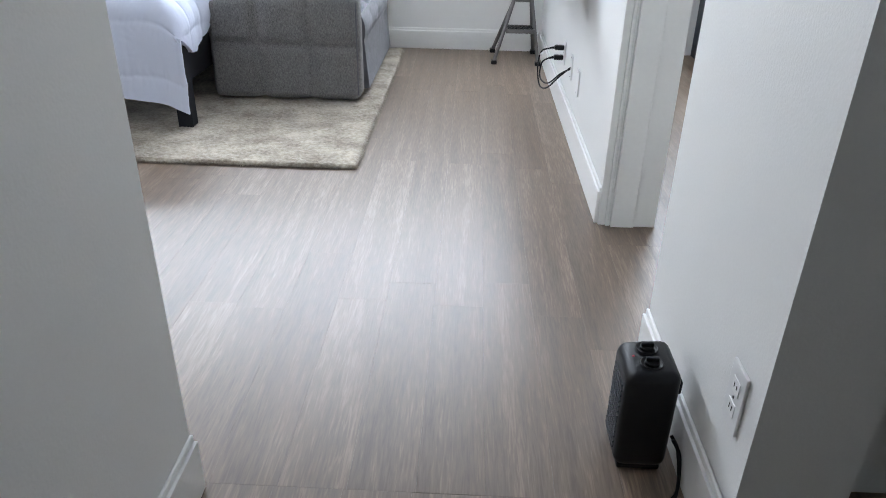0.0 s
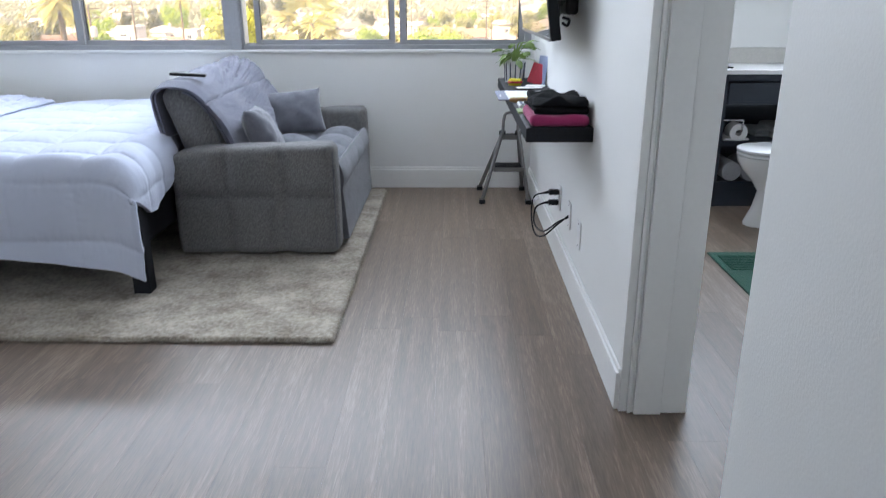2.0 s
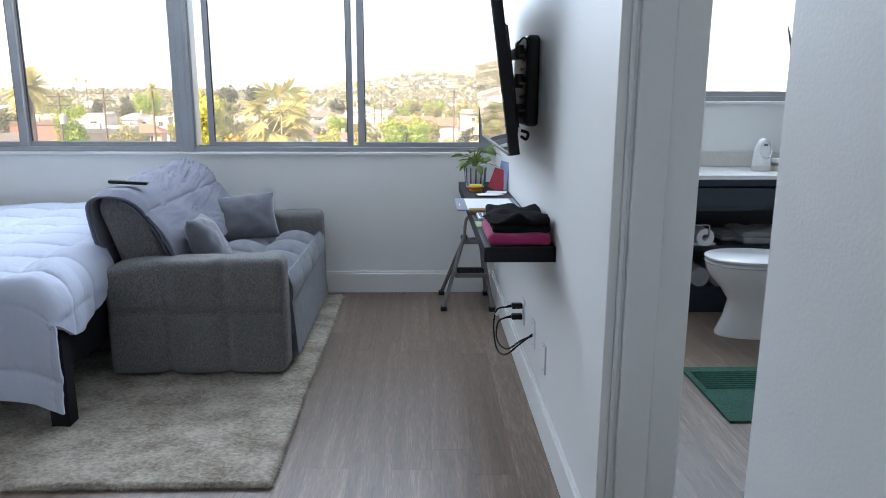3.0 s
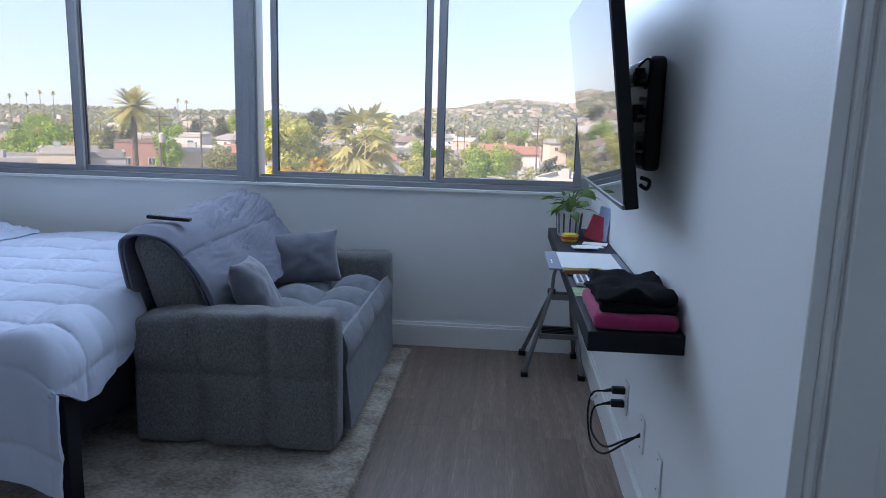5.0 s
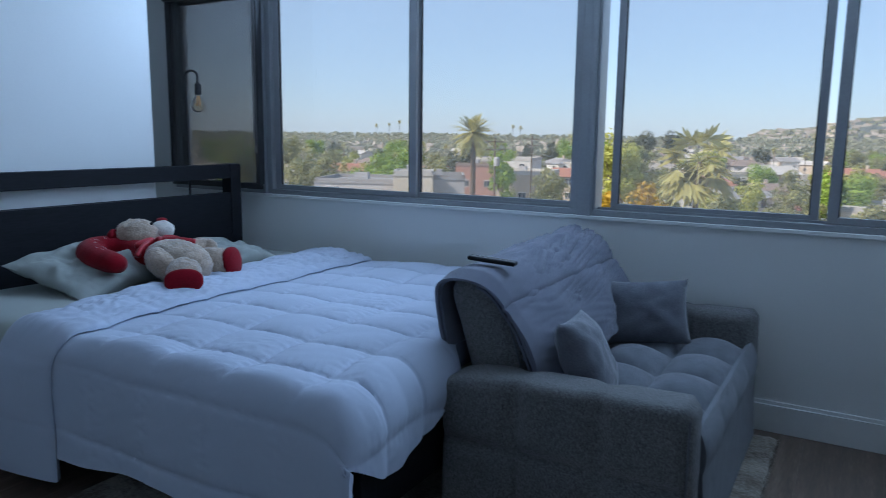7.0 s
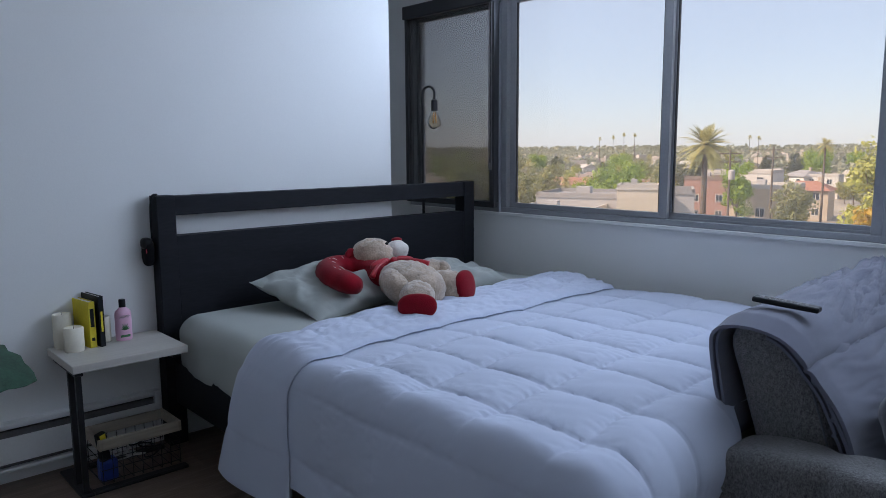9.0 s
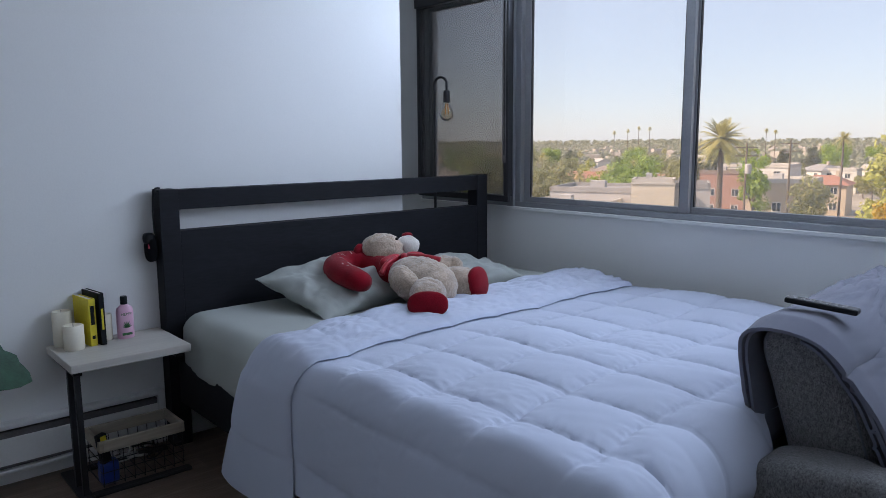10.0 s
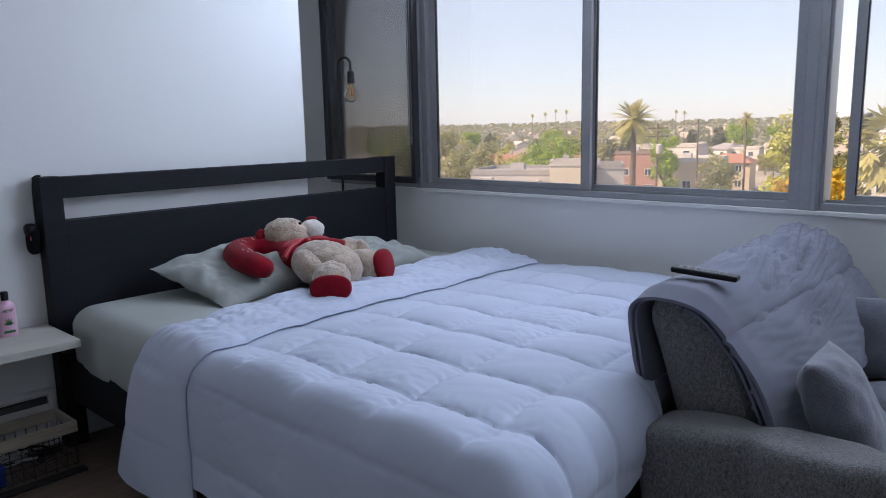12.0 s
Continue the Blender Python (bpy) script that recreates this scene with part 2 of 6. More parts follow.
def lathe(profile, at=(0, 0, 0), n=28, squash=(1, 1)):
    bm, rings = bmesh.new(), []
    for r, z in profile:
        if r < 1e-5:
            rings.append([bm.verts.new((at[0], at[1], at[2] + z))])
        else:
            rings.append([bm.verts.new((at[0] + r * math.cos(2 * math.pi * k / n) * squash[0], at[1] + r * math.sin(2 * math.pi * k / n) * squash[1], at[2] + z)) for k in range(n)])
    for a, b in zip(rings, rings[1:]):
        for k in range(n):
            q = [a[k % len(a)], a[(k + 1) % n % len(a)], b[(k + 1) % n % len(b)], b[k % len(b)]]
            q = list(dict.fromkeys(q))
            if len(q) > 2:
                bm.faces.new(q)
    return bm


def sheet(nu, nv, fn, thick=0.0):
    """A surface from fn(u, v), u and v in 0..1, given a thickness below it."""
    bm = bmesh.new()
    rows = [[bm.verts.new(fn(i / nu, j / nv)) for j in range(nv + 1)] for i in range(nu + 1)]
    for i in range(nu):
        for j in range(nv):
            bm.faces.new((rows[i][j], rows[i + 1][j], rows[i + 1][j + 1], rows[i][j + 1]))
    if thick:
        bm.normal_update()
        bmesh.ops.solidify(bm, geom=list(bm.faces), thickness=thick)
    return bm


def cloth_sheet(nu, nv, fn, thick):
    """A thin cloth from fn(u, v): two faces an even distance apart, closed along the hem."""
    bm = bmesh.new()
    rows = [[bm.verts.new(fn(i / nu, j / nv)) for j in range(nv + 1)] for i in range(nu + 1)]
    for i in range(nu):
        for j in range(nv):
            bm.faces.new((rows[i][j], rows[i + 1][j], rows[i + 1][j + 1], rows[i][j + 1]))
    bm.normal_update()
    low = [[bm.verts.new(v.co + v.normal * thick) for v in row] for row in rows]
    for i in range(nu):
        for j in range(nv):
            bm.faces.new((low[i][j + 1], low[i + 1][j + 1], low[i + 1][j], low[i][j]))
    for i in range(nu):
        bm.faces.new((rows[i][0], low[i][0], low[i + 1][0], rows[i + 1][0]))
        bm.faces.new((rows[i + 1][nv], low[i + 1][nv], low[i][nv], rows[i][nv]))
    for j in range(nv):
        bm.faces.new((rows[0][j + 1], low[0][j + 1], low[0][j], rows[0][j]))
        bm.faces.new((rows[nu][j], low[nu][j], low[nu][j + 1], rows[nu][j + 1]))
    bmesh.ops.recalc_face_normals(bm, faces=list(bm.faces))
    return bm


def sgnpow(v, p):
    return math.copysign(abs(v) ** p, v)


def blob(at, size, turn=(0, 0, 0), power=1.0, n=20, wob=0.0, seed=0.0):
    """A soft rounded body; power under 1 makes it boxier."""
    bm = bmesh.new()
    bmesh.ops.create_uvsphere(bm, u_segments=n, v_segments=max(8, n * 2 // 3), radius=1)
    rot = Euler([radians(a) for a in turn]).to_matrix()
    for v in bm.verts:
        c = v.co.normalized()
        p = Vector((sgnpow(c.x, power) * size[0], sgnpow(c.y, power) * size[1], sgnpow(c.z, power) * size[2]))
        if wob:
            p *= 1 + wob * noise.noise(c * 3 + Vector((seed, 0, 0)))
        v.co = rot @ p + Vector(at)
    return bm


def cushion(w, h, t, m, n=22, crease=0.012, seed=0):
    """A pillow lying in its own xy plane, set by the matrix m."""
    bm = bmesh.new()
    for side in (1, -1):
        rows = []
        for i in range(n + 1):
            row = []
            for j in range(n + 1):
                u, v = 2 * i / n - 1, 2 * j / n - 1
                fat = max(0.0, (1 - abs(u) ** 2.6) * (1 - abs(v) ** 2.6)) ** 0.5
                pull = 1 - 0.10 * (1 - fat) * (1 - max(abs(u), abs(v)) ** 6) - 0.07 * (abs(u) ** 8) * (1 - v * v) - 0.0
                pull2 = 1 - 0.07 * (abs(v) ** 8) * (1 - u * u)
                wr = crease * (noise.noise(Vector((u * 3 + seed, v * 3, side))) + 0.28 * (0.35 - abs(noise.noise(Vector((u * 6 + v * 4 + seed, v * 3 - u * 5, side + 4))))))
                row.append(bm.verts.new((u * w / 2 * pull, v * h / 2 * pull2, side * (t / 2 * fat + wr * fat))))
            rows.append(row)
        for i in range(n):
            for j in range(n):
                q = (rows[i][j], rows[i + 1][j], rows[i + 1][j + 1], rows[i][j + 1])
                bm.faces.new(q if side == 1 else q[::-1])
    bmesh.ops.remove_doubles(bm, verts=list(bm.verts), dist=0.0006)
    bm.transform(m)
    return bm


def structure(name, bm, mat, label="", smooth=False):
    return tagged(part(name, bm, mat, None, "", smooth), label, "", "", "structure")


# ---- the rooms ----
XW, XB = 0.605, 0.805        # the wall with the television, its two faces
YW, YO = 7.20, 7.36          # window wall, inside and outside
XH = -3.76                   # wall behind the bed
ZC = 2.55
SILL, HEAD = 0.985, 2.30

structure("floor", boxes((-5.0, 3.1, -0.6, YO, -0.25, -0.012)), M_SLAB, "dark floor bed under grey-brown wood planks")
structure("ceiling", boxes((-5.1, 3.2, -0.7, YO, ZC, ZC + 0.15)), M_CEIL, "plain white ceiling")
# window wall: below, above and between the openings (x0, x1, sill)
structure("wall_window", boxes((-5.0, 0.70, YW, YO, -0.02, 0.935), (-5.0, 0.70, YW, YO, HEAD, ZC), (-5.0, -4.50, YW, YO, 0.935, HEAD),
                               (0.585, 0.70, YW, YO, 0.935, HEAD)), M_WALL, "white painted wall under a row of windows")
structure("wall_bath_window", boxes((0.70, 3.1, YW, YO, -0.02, 1.27), (0.70, 3.1, YW, YO, HEAD, ZC), (0.70, 1.05, YW, YO, 1.27, HEAD),
                                    (2.85, 3.1, YW, YO, 1.27, HEAD)), M_WALL, "white bathroom wall with a wide window")
structure("wall_television", boxes((XW, XB, 4.235, YW, -0.02, ZC)), M_WALL, "white painted wall with shelf and television")
structure("wall_door_head", boxes((XW, XB, 3.395, 4.235, 2.08, ZC)), M_WALL, "white wall above the bathroom opening")
structure("wall_hall_right", boxes((XW, XB, 2.68, 3.395, -0.02, ZC), (XW, XB, 1.55, 2.68, 2.08, ZC), (XW, XB, -0.6, 1.55, -0.02, ZC)), M_WALL,
          "white painted wall beside the hall")
structure("wall_hall_left", boxes((-0.62, -0.47, -0.6, 2.83, -0.02, ZC)), M_WALL, "white painted hall wall ending in a corner")
structure("wall_room_back", boxes((-3.90, -0.62, 2.68, 2.83, -0.02, ZC)), M_WALL, "plain white wall behind the camera")
structure("wall_bed", boxes((-3.90, XH, 2.83, 6.45, -0.02, ZC)), M_WALL, "white painted wall behind the bed")
structure("wall_niche", boxes((-5.0, -4.85, 2.0, YW, -0.02, ZC), (-4.85, -3.90, 2.0, 2.15, -0.02, ZC)), M_WALL, "white wall of the niche behind the lamp")
structure("wall_bath_side", boxes((2.95, 3.1, 2.9, YW, -0.02, ZC), (XB, 2.95, 2.9, 3.05, -0.02, ZC)), M_WALL, "plain white bathroom wall")
structure("wall_closet", boxes((1.9, 2.0, 0.0, 2.9, -0.02, ZC), (XB, 1.9, 0.5, 0.6, -0.02, ZC)), M_WALL, "cream wall inside the side opening")
structure("wall_hall_end", boxes((-0.62, 3.1, -0.75, -0.6, -0.02, ZC)), M_WALL, "plain wall at the end of the hall")


def skirting(x0, x1, y0, y1, face, h=0.150):
    """face: which side looks into the room, '+x', '-x', '-y'."""
    low, cap = [x0, x1, y0, y1], [x0, x1, y0, y1]
    if face == "+x":
        cap[1] -= 0.007
    elif face == "-x":
        cap[0] += 0.007
    elif face == "-y":
        cap[2] += 0.007
    bm = box(*low, 0.001, h - 0.018, bevel=0.002)
    join(bm, box(*cap, h - 0.020, h, bevel=0.004))
    structure("baseboard", bm, M_TRIM, "white painted baseboard with a stepped top")


skirting(-3.70, XW - 0.018, YW - 0.018, YW - 0.001, "-y")
skirting(XW - 0.017, XW - 0.001, 4.236, YW - 0.001, "-x")
skirting(XW - 0.017, XW - 0.001, 2.681, 3.394, "-x")
skirting(-0.469, -0.453, 0.0, 2.829, "+x")

# the wall's end at the bathroom opening: stepped casing and jamb
structure("door_casing", boxes((XW - 0.004, XW + 0.022, 4.222, 4.236, 0.0, 2.08), (XW + 0.022, XW + 0.034, 4.212, 4.236, 0.0, 2.08),
                               (XW + 0.034, XW + 0.042, 4.216, 4.236, 0.0, 2.08), (XW + 0.042, XW + 0.128, 4.204, 4.236, 0.0, 2.08),
                               (XW + 0.128, XW + 0.212, 4.214, 4.236, 0.0, 2.08), bevel=0.002), M_TRIM, "white painted stepped door casing")
structure("door_casing_top", boxes((XW + 0.002, XW + 0.198, 3.397, 4.203, 2.055, 2.079), bevel=0.002), M_TRIM, "white painted head of the door casing")


# ---- windows ----
def window(name, x0, x1, z0, z1, leaves, label, left=0.045):
    """leaves: rows of (x0, x1, y, stile) for each sash; left: width of the frame's left upright."""
    w = tagged(thing(name, ((x0 + x1) / 2, YW + 0.05, z0), label, ""), kind="structure")
    fr = 0.045
    part("window_frame", boxes((x0, x1, YW + 0.005, YW + 0.11, z0, z0 + 0.030), (x0, x1, YW + 0.005, YW + 0.11, z1 - fr, z1),
                               (x0, x0 + left, YW + 0.005, YW + 0.11, z0 + 0.030, z1 - fr), (x1 - fr, x1, YW + 0.005, YW + 0.11, z0 + 0.030, z1 - fr), bevel=0.002), M_ALU, w)
    part("window_track", boxes((x0 + left, x1 - fr, YW + 0.05, YW + 0.056, z0 + 0.030, z0 + 0.042), bevel=0.001), M_ALU, w)
    for (a, b, y, st) in leaves:
        sash = part("sash", boxes((a, a + st, y, y + 0.025, z0 + 0.032, z1 - fr), (b - st, b, y, y + 0.025, z0 + 0.032, z1 - fr),
                                  (a + st, b - st, y, y + 0.025, z0 + 0.032, z0 + 0.062), (a + st, b - st, y, y + 0.025, z1 - fr - 0.03, z1 - fr), bevel=0.0015), M_ALU, w)
        part("gasket", boxes((a + st, a + st + 0.005, y + 0.004, y + 0.02, z0 + 0.062, z1 - fr - 0.03), (b - st - 0.005, b - st, y + 0.004, y + 0.02, z0 + 0.062, z1 - fr - 0.03)), M_ALU_D, sash)
        g = part("pane", boxes((a + st, b - st, y + 0.010, y + 0.015, z0 + 0.060, z1 - fr - 0.028)), M_GLASS, sash, "clear slightly dusty glass")
        g.visible_shadow = False
    return w


ZB = 0.955
window("window_1", -3.60, -1.438, ZB, HEAD, ((-3.545, -2.445, YW + 0.025, 0.048), (-2.475, -1.452, YW + 0.062, 0.035)), "sliding grey aluminium window over the bed")
window("window_2", -1.362, 0.585, ZB, HEAD, ((-1.285, -0.335, YW + 0.062, 0.036), (-0.300, 0.545, YW + 0.025, 0.044)), "sliding grey aluminium window, left sash slightly open", 0.014)
window("window_3", -4.50, -3.66, ZB, HEAD, ((-4.465, -3.70, YW + 0.040, 0.035),), "grey aluminium window behind a dark roller shade")
window("window_4", 1.05, 2.85, 1.29, HEAD, ((1.09, 1.98, YW + 0.03, 0.04), (1.95, 2.81, YW + 0.062, 0.04)), "bathroom window in a grey aluminium frame")
structure("window_mullion", boxes((-1.438, -1.362, YW - 0.012, YO, ZB, HEAD), (-1.392, -1.368, YW - 0.018, YW - 0.012, ZB, HEAD), bevel=0.003), M_ALU, "wide grey metal mullion between windows")
structure("window_mullion", boxes((-3.66, -3.60, YW - 0.012, YO, ZB, HEAD), bevel=0.003), M_ALU, "grey metal mullion beside the shade")
structure("window_sill", boxes((-4.50, 0.585, YW - 0.014, YO, 0.935, ZB), bevel=0.003), M_TRIM, "thin white painted sill under the windows")
structure("window_sill", boxes((1.05, 2.85, YW - 0.014, YO, 1.27, 1.29), bevel=0.003), M_TRIM, "thin sill of the bathroom window")


def sky_boost_lamp(name, x0, x1, z, watts):
    """Added area lamp outside above an opening, boosting the upper sky's light indoors."""
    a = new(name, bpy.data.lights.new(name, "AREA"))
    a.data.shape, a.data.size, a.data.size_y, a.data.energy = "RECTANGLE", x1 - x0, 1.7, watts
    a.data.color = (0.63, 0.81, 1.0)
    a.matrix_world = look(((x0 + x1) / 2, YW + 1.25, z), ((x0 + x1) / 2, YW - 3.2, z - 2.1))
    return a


sky_boost_lamp("daylight_boost", -4.3, 0.55, 3.15, 6)
sky_boost_lamp("daylight_boost_bath", 1.0, 2.9, 3.25, 20)


def strip_boost_lamp(name, x0, x1, z0, z1, watts):
    """Added strip lamp inside the window top, shining level as extra sky light."""
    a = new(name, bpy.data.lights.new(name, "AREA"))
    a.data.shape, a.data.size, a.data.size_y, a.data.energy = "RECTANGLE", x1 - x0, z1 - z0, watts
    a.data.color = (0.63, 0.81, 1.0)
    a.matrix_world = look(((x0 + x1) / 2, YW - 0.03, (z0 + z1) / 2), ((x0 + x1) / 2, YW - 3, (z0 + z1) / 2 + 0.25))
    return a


strip_boost_lamp("daylight_boost_strip", -3.50, 0.50, 2.03, 2.24, 25)
strip_boost_lamp("daylight_boost_strip_bath", 1.1, 2.8, 2.03, 2.24, 7)

# ---- the bed ----
def bed():
    b = thing("bed", (-2.5, 6.1, 0), "black wooden king bed with a slotted headboard", "bed")
    x0, x1 = XH + 0.012, -3.665
    y0, y1 = 5.06, 7.03
    for y in (y0, y1 - 0.085):
        part("headboard_post", box(x0, x1, y, y + 0.085, 0.0, 1.155, bevel=0.003), M_BLACK, b)
    part("headboard_rail", box(x0 + 0.01, x1 - 0.004, y0 + 0.085, y1 - 0.085, 1.065, 1.152, bevel=0.003), M_BLACK, b)
    part("headboard_panel", box(x0 + 0.01, x1 - 0.004, y0 + 0.085, y1 - 0.085, 0.25, 0.972, bevel=0.003), M_BLACK, b)
    part("side_rail", boxes((x1, -1.40, 5.10, 5.13, 0.20, 0.40), bevel=0.003), M_BLACK, b)
    part("side_rail", boxes((x1, -1.40, 7.06, 7.09, 0.20, 0.40), bevel=0.003), M_BLACK, b)
    part("foot_rail", boxes((-1.40, -1.365, 5.10, 7.09, 0.20, 0.40), bevel=0.003), M_BLACK, b)
    for y in (5.155, 7.02):
        part("leg", box(-1.375, -1.30, y, y + 0.075, 0.018, 0.42, bevel=0.004), M_BLACK, b)
    part("slat_base", boxes((-3.64, -1.42, 5.14, 7.05, 0.26, 0.30)), M_BLACK, b)
    return b


def mattress():
    bm = box(-3.655, -1.45, 5.10, 7.07, 0.31, 0.620, bevel=0.09, seg=5)
    bmesh.ops.subdivide_edges(bm, edges=[e for e in bm.edges if e.calc_length() > 0.25], cuts=52, use_grid_fill=True)
    for v in bm.verts:
        k = noise.noise(Vector((v.co.x * 4, v.co.y * 3, v.co.z * 5)))
        v.co += Vector((0, -0.006, 0.005)) * k
        if v.co.y < 5.2:
            ridge = 1 - 2.4 * abs(noise.noise(Vector((v.co.x * 5 + v.co.z * 7, v.co.z * 4 - v.co.x * 2, 3))))
            v.co.y -= 0.010 * ridge * max(0.0, math.sin(math.pi * min(1.0, max(0.0, (v.co.z - 0.31) / 0.33))))
    t = thing("mattress", (-2.55, 6.08, 0.31), "mattress in a pale sage green fitted sheet", "mattress")
    part("fitted_sheet", bm, M_SHEET, t, smooth=True, angle=60)
    part("sheet_hem", tube([(-3.60, 5.112, 0.335), (-3.2, 5.106, 0.332), (-2.6, 5.106, 0.334), (-1.5, 5.108, 0.334)], 0.006, 6), M_SHEET, t, smooth=True)
    return t


ZT = 0.622      # top of the bedding
# stitch lines of the comforter, along the bed's length and across it
def seam(d, w):
    return 1 - math.exp(-(d / w) ** 2)


def nearest(v, first, step):
    k = (v - first) / step
    return abs(k - round(k)) * step


def puff(s, r):
    """Rise of the filling at s along the bed and r across it, in metres from the foot edge and the near edge."""
    a = nearest(s + 0.012 * noise.noise(Vector((r * 3, s, 21))), 0.165, 0.29)
    b = nearest(r + 0.014 * noise.noise(Vector((s * 3, r, 23))), 0.22, 0.252)
    weak = 0.45 * min(1.0, max(0.0, 0.35 + noise.noise(Vector((s * 2.2, r * 1.6, 31)))))
    weak = max(weak, 0.78 * min(1.0, max(0.0, (0.18 - r) / 0.15)))
    full = (weak + (1 - weak) * math.sin(math.pi / 2 * min(1.0, a / 0.145)) ** 0.34) * math.sin(math.pi / 2 * min(1.0, b / 0.126)) ** 0.34
    wr = 0.5 + 0.5 * noise.noise(Vector((s * 5, r * 5, 2)))
    near_seam = math.exp(-(min(a, b) / 0.045) ** 2)
    pinch = near_seam * noise.noise(Vector((s * (55 if b < a else 22), r * (22 if b < a else 55), 0)))
    fold = 0.35 * noise.noise(Vector((s * 9 + r * 16, r * 6 - s * 3, 5)))
    silk = abs(noise.noise(Vector((s * 12 + r * 34, r * 12 - s * 16, 7))))
    fine = 0.007 * (0.3 - silk) * max(0.0, noise.noise(Vector((s * 2.6, r * 2.6, 11))) + 0.15)
    return 0.037 * full * (0.75 + 0.4 * wr) + 0.0035 * pinch + 0.006 * fold * full + fine


def drape(s, r, lift=0.0, fill=1.0):
    """s: metres from the foot edge towards the head (negative hangs down); r: metres from the near edge towards the window."""
    R = 0.10
    def bend(d):
        # d < 0 hangs: horizontal place and drop
        if d >= R:
            return d, 0.0
        arc = R * math.pi / 2
        e = R - d
        if e <= arc:
            a = e / R
            return R - R * math.sin(a), R * (1 - math.cos(a))
        return 0.0, R + (e - arc)
    def bend_foot(d, q=0.12):
        arc = q * math.pi / 2
        e = max(0.0, q - d)
        if e <= arc:
            return (d if d >= q else q - q * math.sin(e / q)), q * (1 - math.cos(e / q))
        return 0.0, q + (e - arc)
    yr, dz2 = bend(r)
    fx, fz = bend_foot(s + 0.025)
    hang = min(1.0, max(0.0, dz2) / 0.3)
    k2 = min(1.0, dz2 / R)
    kf = min(1.0, fz / 0.12)
    edge = min(1.0, max(0.0, s + 0.26) / 0.10) ** 0.5
    p = puff(s, r) * fill * (1 - 0.25 * k2) * edge + lift
    calm = min(1.0, max(0.0, s / 0.4))
    ripple = 0.020 * hang * calm * math.sin(s * 11 + 2.0 * math.sin(s * 3)) + 0.02 * hang * noise.noise(Vector((s * 4, r * 2, 9)))
    x = (1 - k2) * (-1.335 + 0.045 * min(1.0, max(0.0, (0.36 - r) / 0.2)) - fx + 0.7 * p * kf) + k2 * (-1.36 - s * (0.62 if s < 0 else 1.0)) - 0.03 * hang * max(0.0, 0.5 - s) ** 2
    y = 5.06 + yr
    z = ZT - dz2 - fz * (1 - 0.75 * k2) + 0.010 * noise.noise(Vector((s * 2, r * 2, 1)))
    return Vector((x, y - k2 * (0.8 * p + ripple - 0.02) - 0.01 * hang * k2, z + (1 - k2) * (1 - kf) * p))


def foot_edge(r):
    """How far the comforter reaches past the mattress: less where the sofa stands."""
    k = min(1.0, max(0.0, (r - 0.66) / 0.14))
    k = k * k * (3 - 2 * k)
    half = min(1.0, max(0.0, (r - 0.32) / 0.3))
    corner = min(1.0, max(0.0, (0.22 - r) / 0.2)) - 0.5 * min(1.0, max(0.0, -r / 0.15))
    return (-0.215 + 0.085 * half + 0.075 * corner) * (1 - k) + 0.035 * k + 0.012 * noise.noise(Vector((r * 9, 0, 0)))


def comforter():
    c = thing("comforter", (-2.1, 6.0, 0.64), "puffy white quilted comforter folded back near the pillows", "comforter")
    s1, r0, r1 = 1.30, -0.41, 1.98
    def top(u, v):
        along = s1 * u - 0.17 * (1 - u)
        hem = r0 + 0.065 * math.exp(-((along - 0.65) / 0.40) ** 2)
        r = hem + (r1 - hem) * v
        e = foot_edge(r)
        s = e * (1 - u) + s1 * u
        flat = min(1.0, max(0.0, (s - 1.05) / 0.15))
        p = drape(s, r, 0.0, 1 - 0.7 * flat)
        w = min(1.0, max(0.0, r / 0.45))
        p.z -= 0.03 * w * w * (3 - 2 * w) * max(0.0, 1 - (s - e) / 0.16) ** 2
        return p
    part("quilt", cloth_sheet(210, 280, top, 0.02), M_QUILT, c, smooth=True, angle=80)
    # the turned-back layer on top of it, towards the pillows
    def back(u, v):
        s = 1.235 + (0.33 + 0.12 * min(1.0, max(0.0, v - 0.3) * 2)) * u
        r = -0.49 + 2.42 * v
        edge = math.sin(math.pi * min(1.0, max(0.0, u))) ** 0.5
        p = drape(s, r, 0.007 + 0.034 * edge, 0.30 + 0.35 * u)
        crumple = 1 - 3 * abs(noise.noise(Vector((s * 16, r * 7 + s * 8, 4))))
        wr = crumple * 0.008 + noise.noise(Vector((s * 9, r * 7, 8))) * 0.010
        p.z += (wr + 0.006 * noise.noise(Vector((s * 40, r * 30, 2)))) * min(1.0, max(0.0, r * 6)) * (0.35 + 0.65 * edge)
        p.x += 0.014 * noise.noise(Vector((r * 2, 0, 3))) - u * (0.42 * max(0.0, -0.02 - r))
        return p
    part("turned_back_edge", cloth_sheet(70, 260, back, 0.03), M_QUILT, c, smooth=True, angle=80)
    return c


# ---- the sofa ----
def tuft(y0, y1, x0, x1, z, ny, nx, high, n=10):
    """Seat cushioning stitched into ny by nx pads, the front rolling over."""
    def fn(u, v):
        x, y = x0 + (x1 - x0) * u, y0 + (y1 - y0) * v
        a, b = u * nx, v * ny
        pu, pv = abs(math.sin(math.pi * a)) ** 0.5, abs(math.sin(math.pi * b)) ** 0.5
        return Vector((x, y, z + high * pu * pv + 0.004 * noise.noise(Vector((x * 9, y * 9, 0)))))
    return sheet(nx * n, ny * n, fn, 0.05)


SECTION = [(-1.335, 0.42), (-1.395, 0.62), (-1.425, 0.78), (-1.405, 0.845), (-1.335, 0.862), (-1.255, 0.838), (-1.175, 0.755), (-1.095, 0.62), (-1.035, 0.44)]


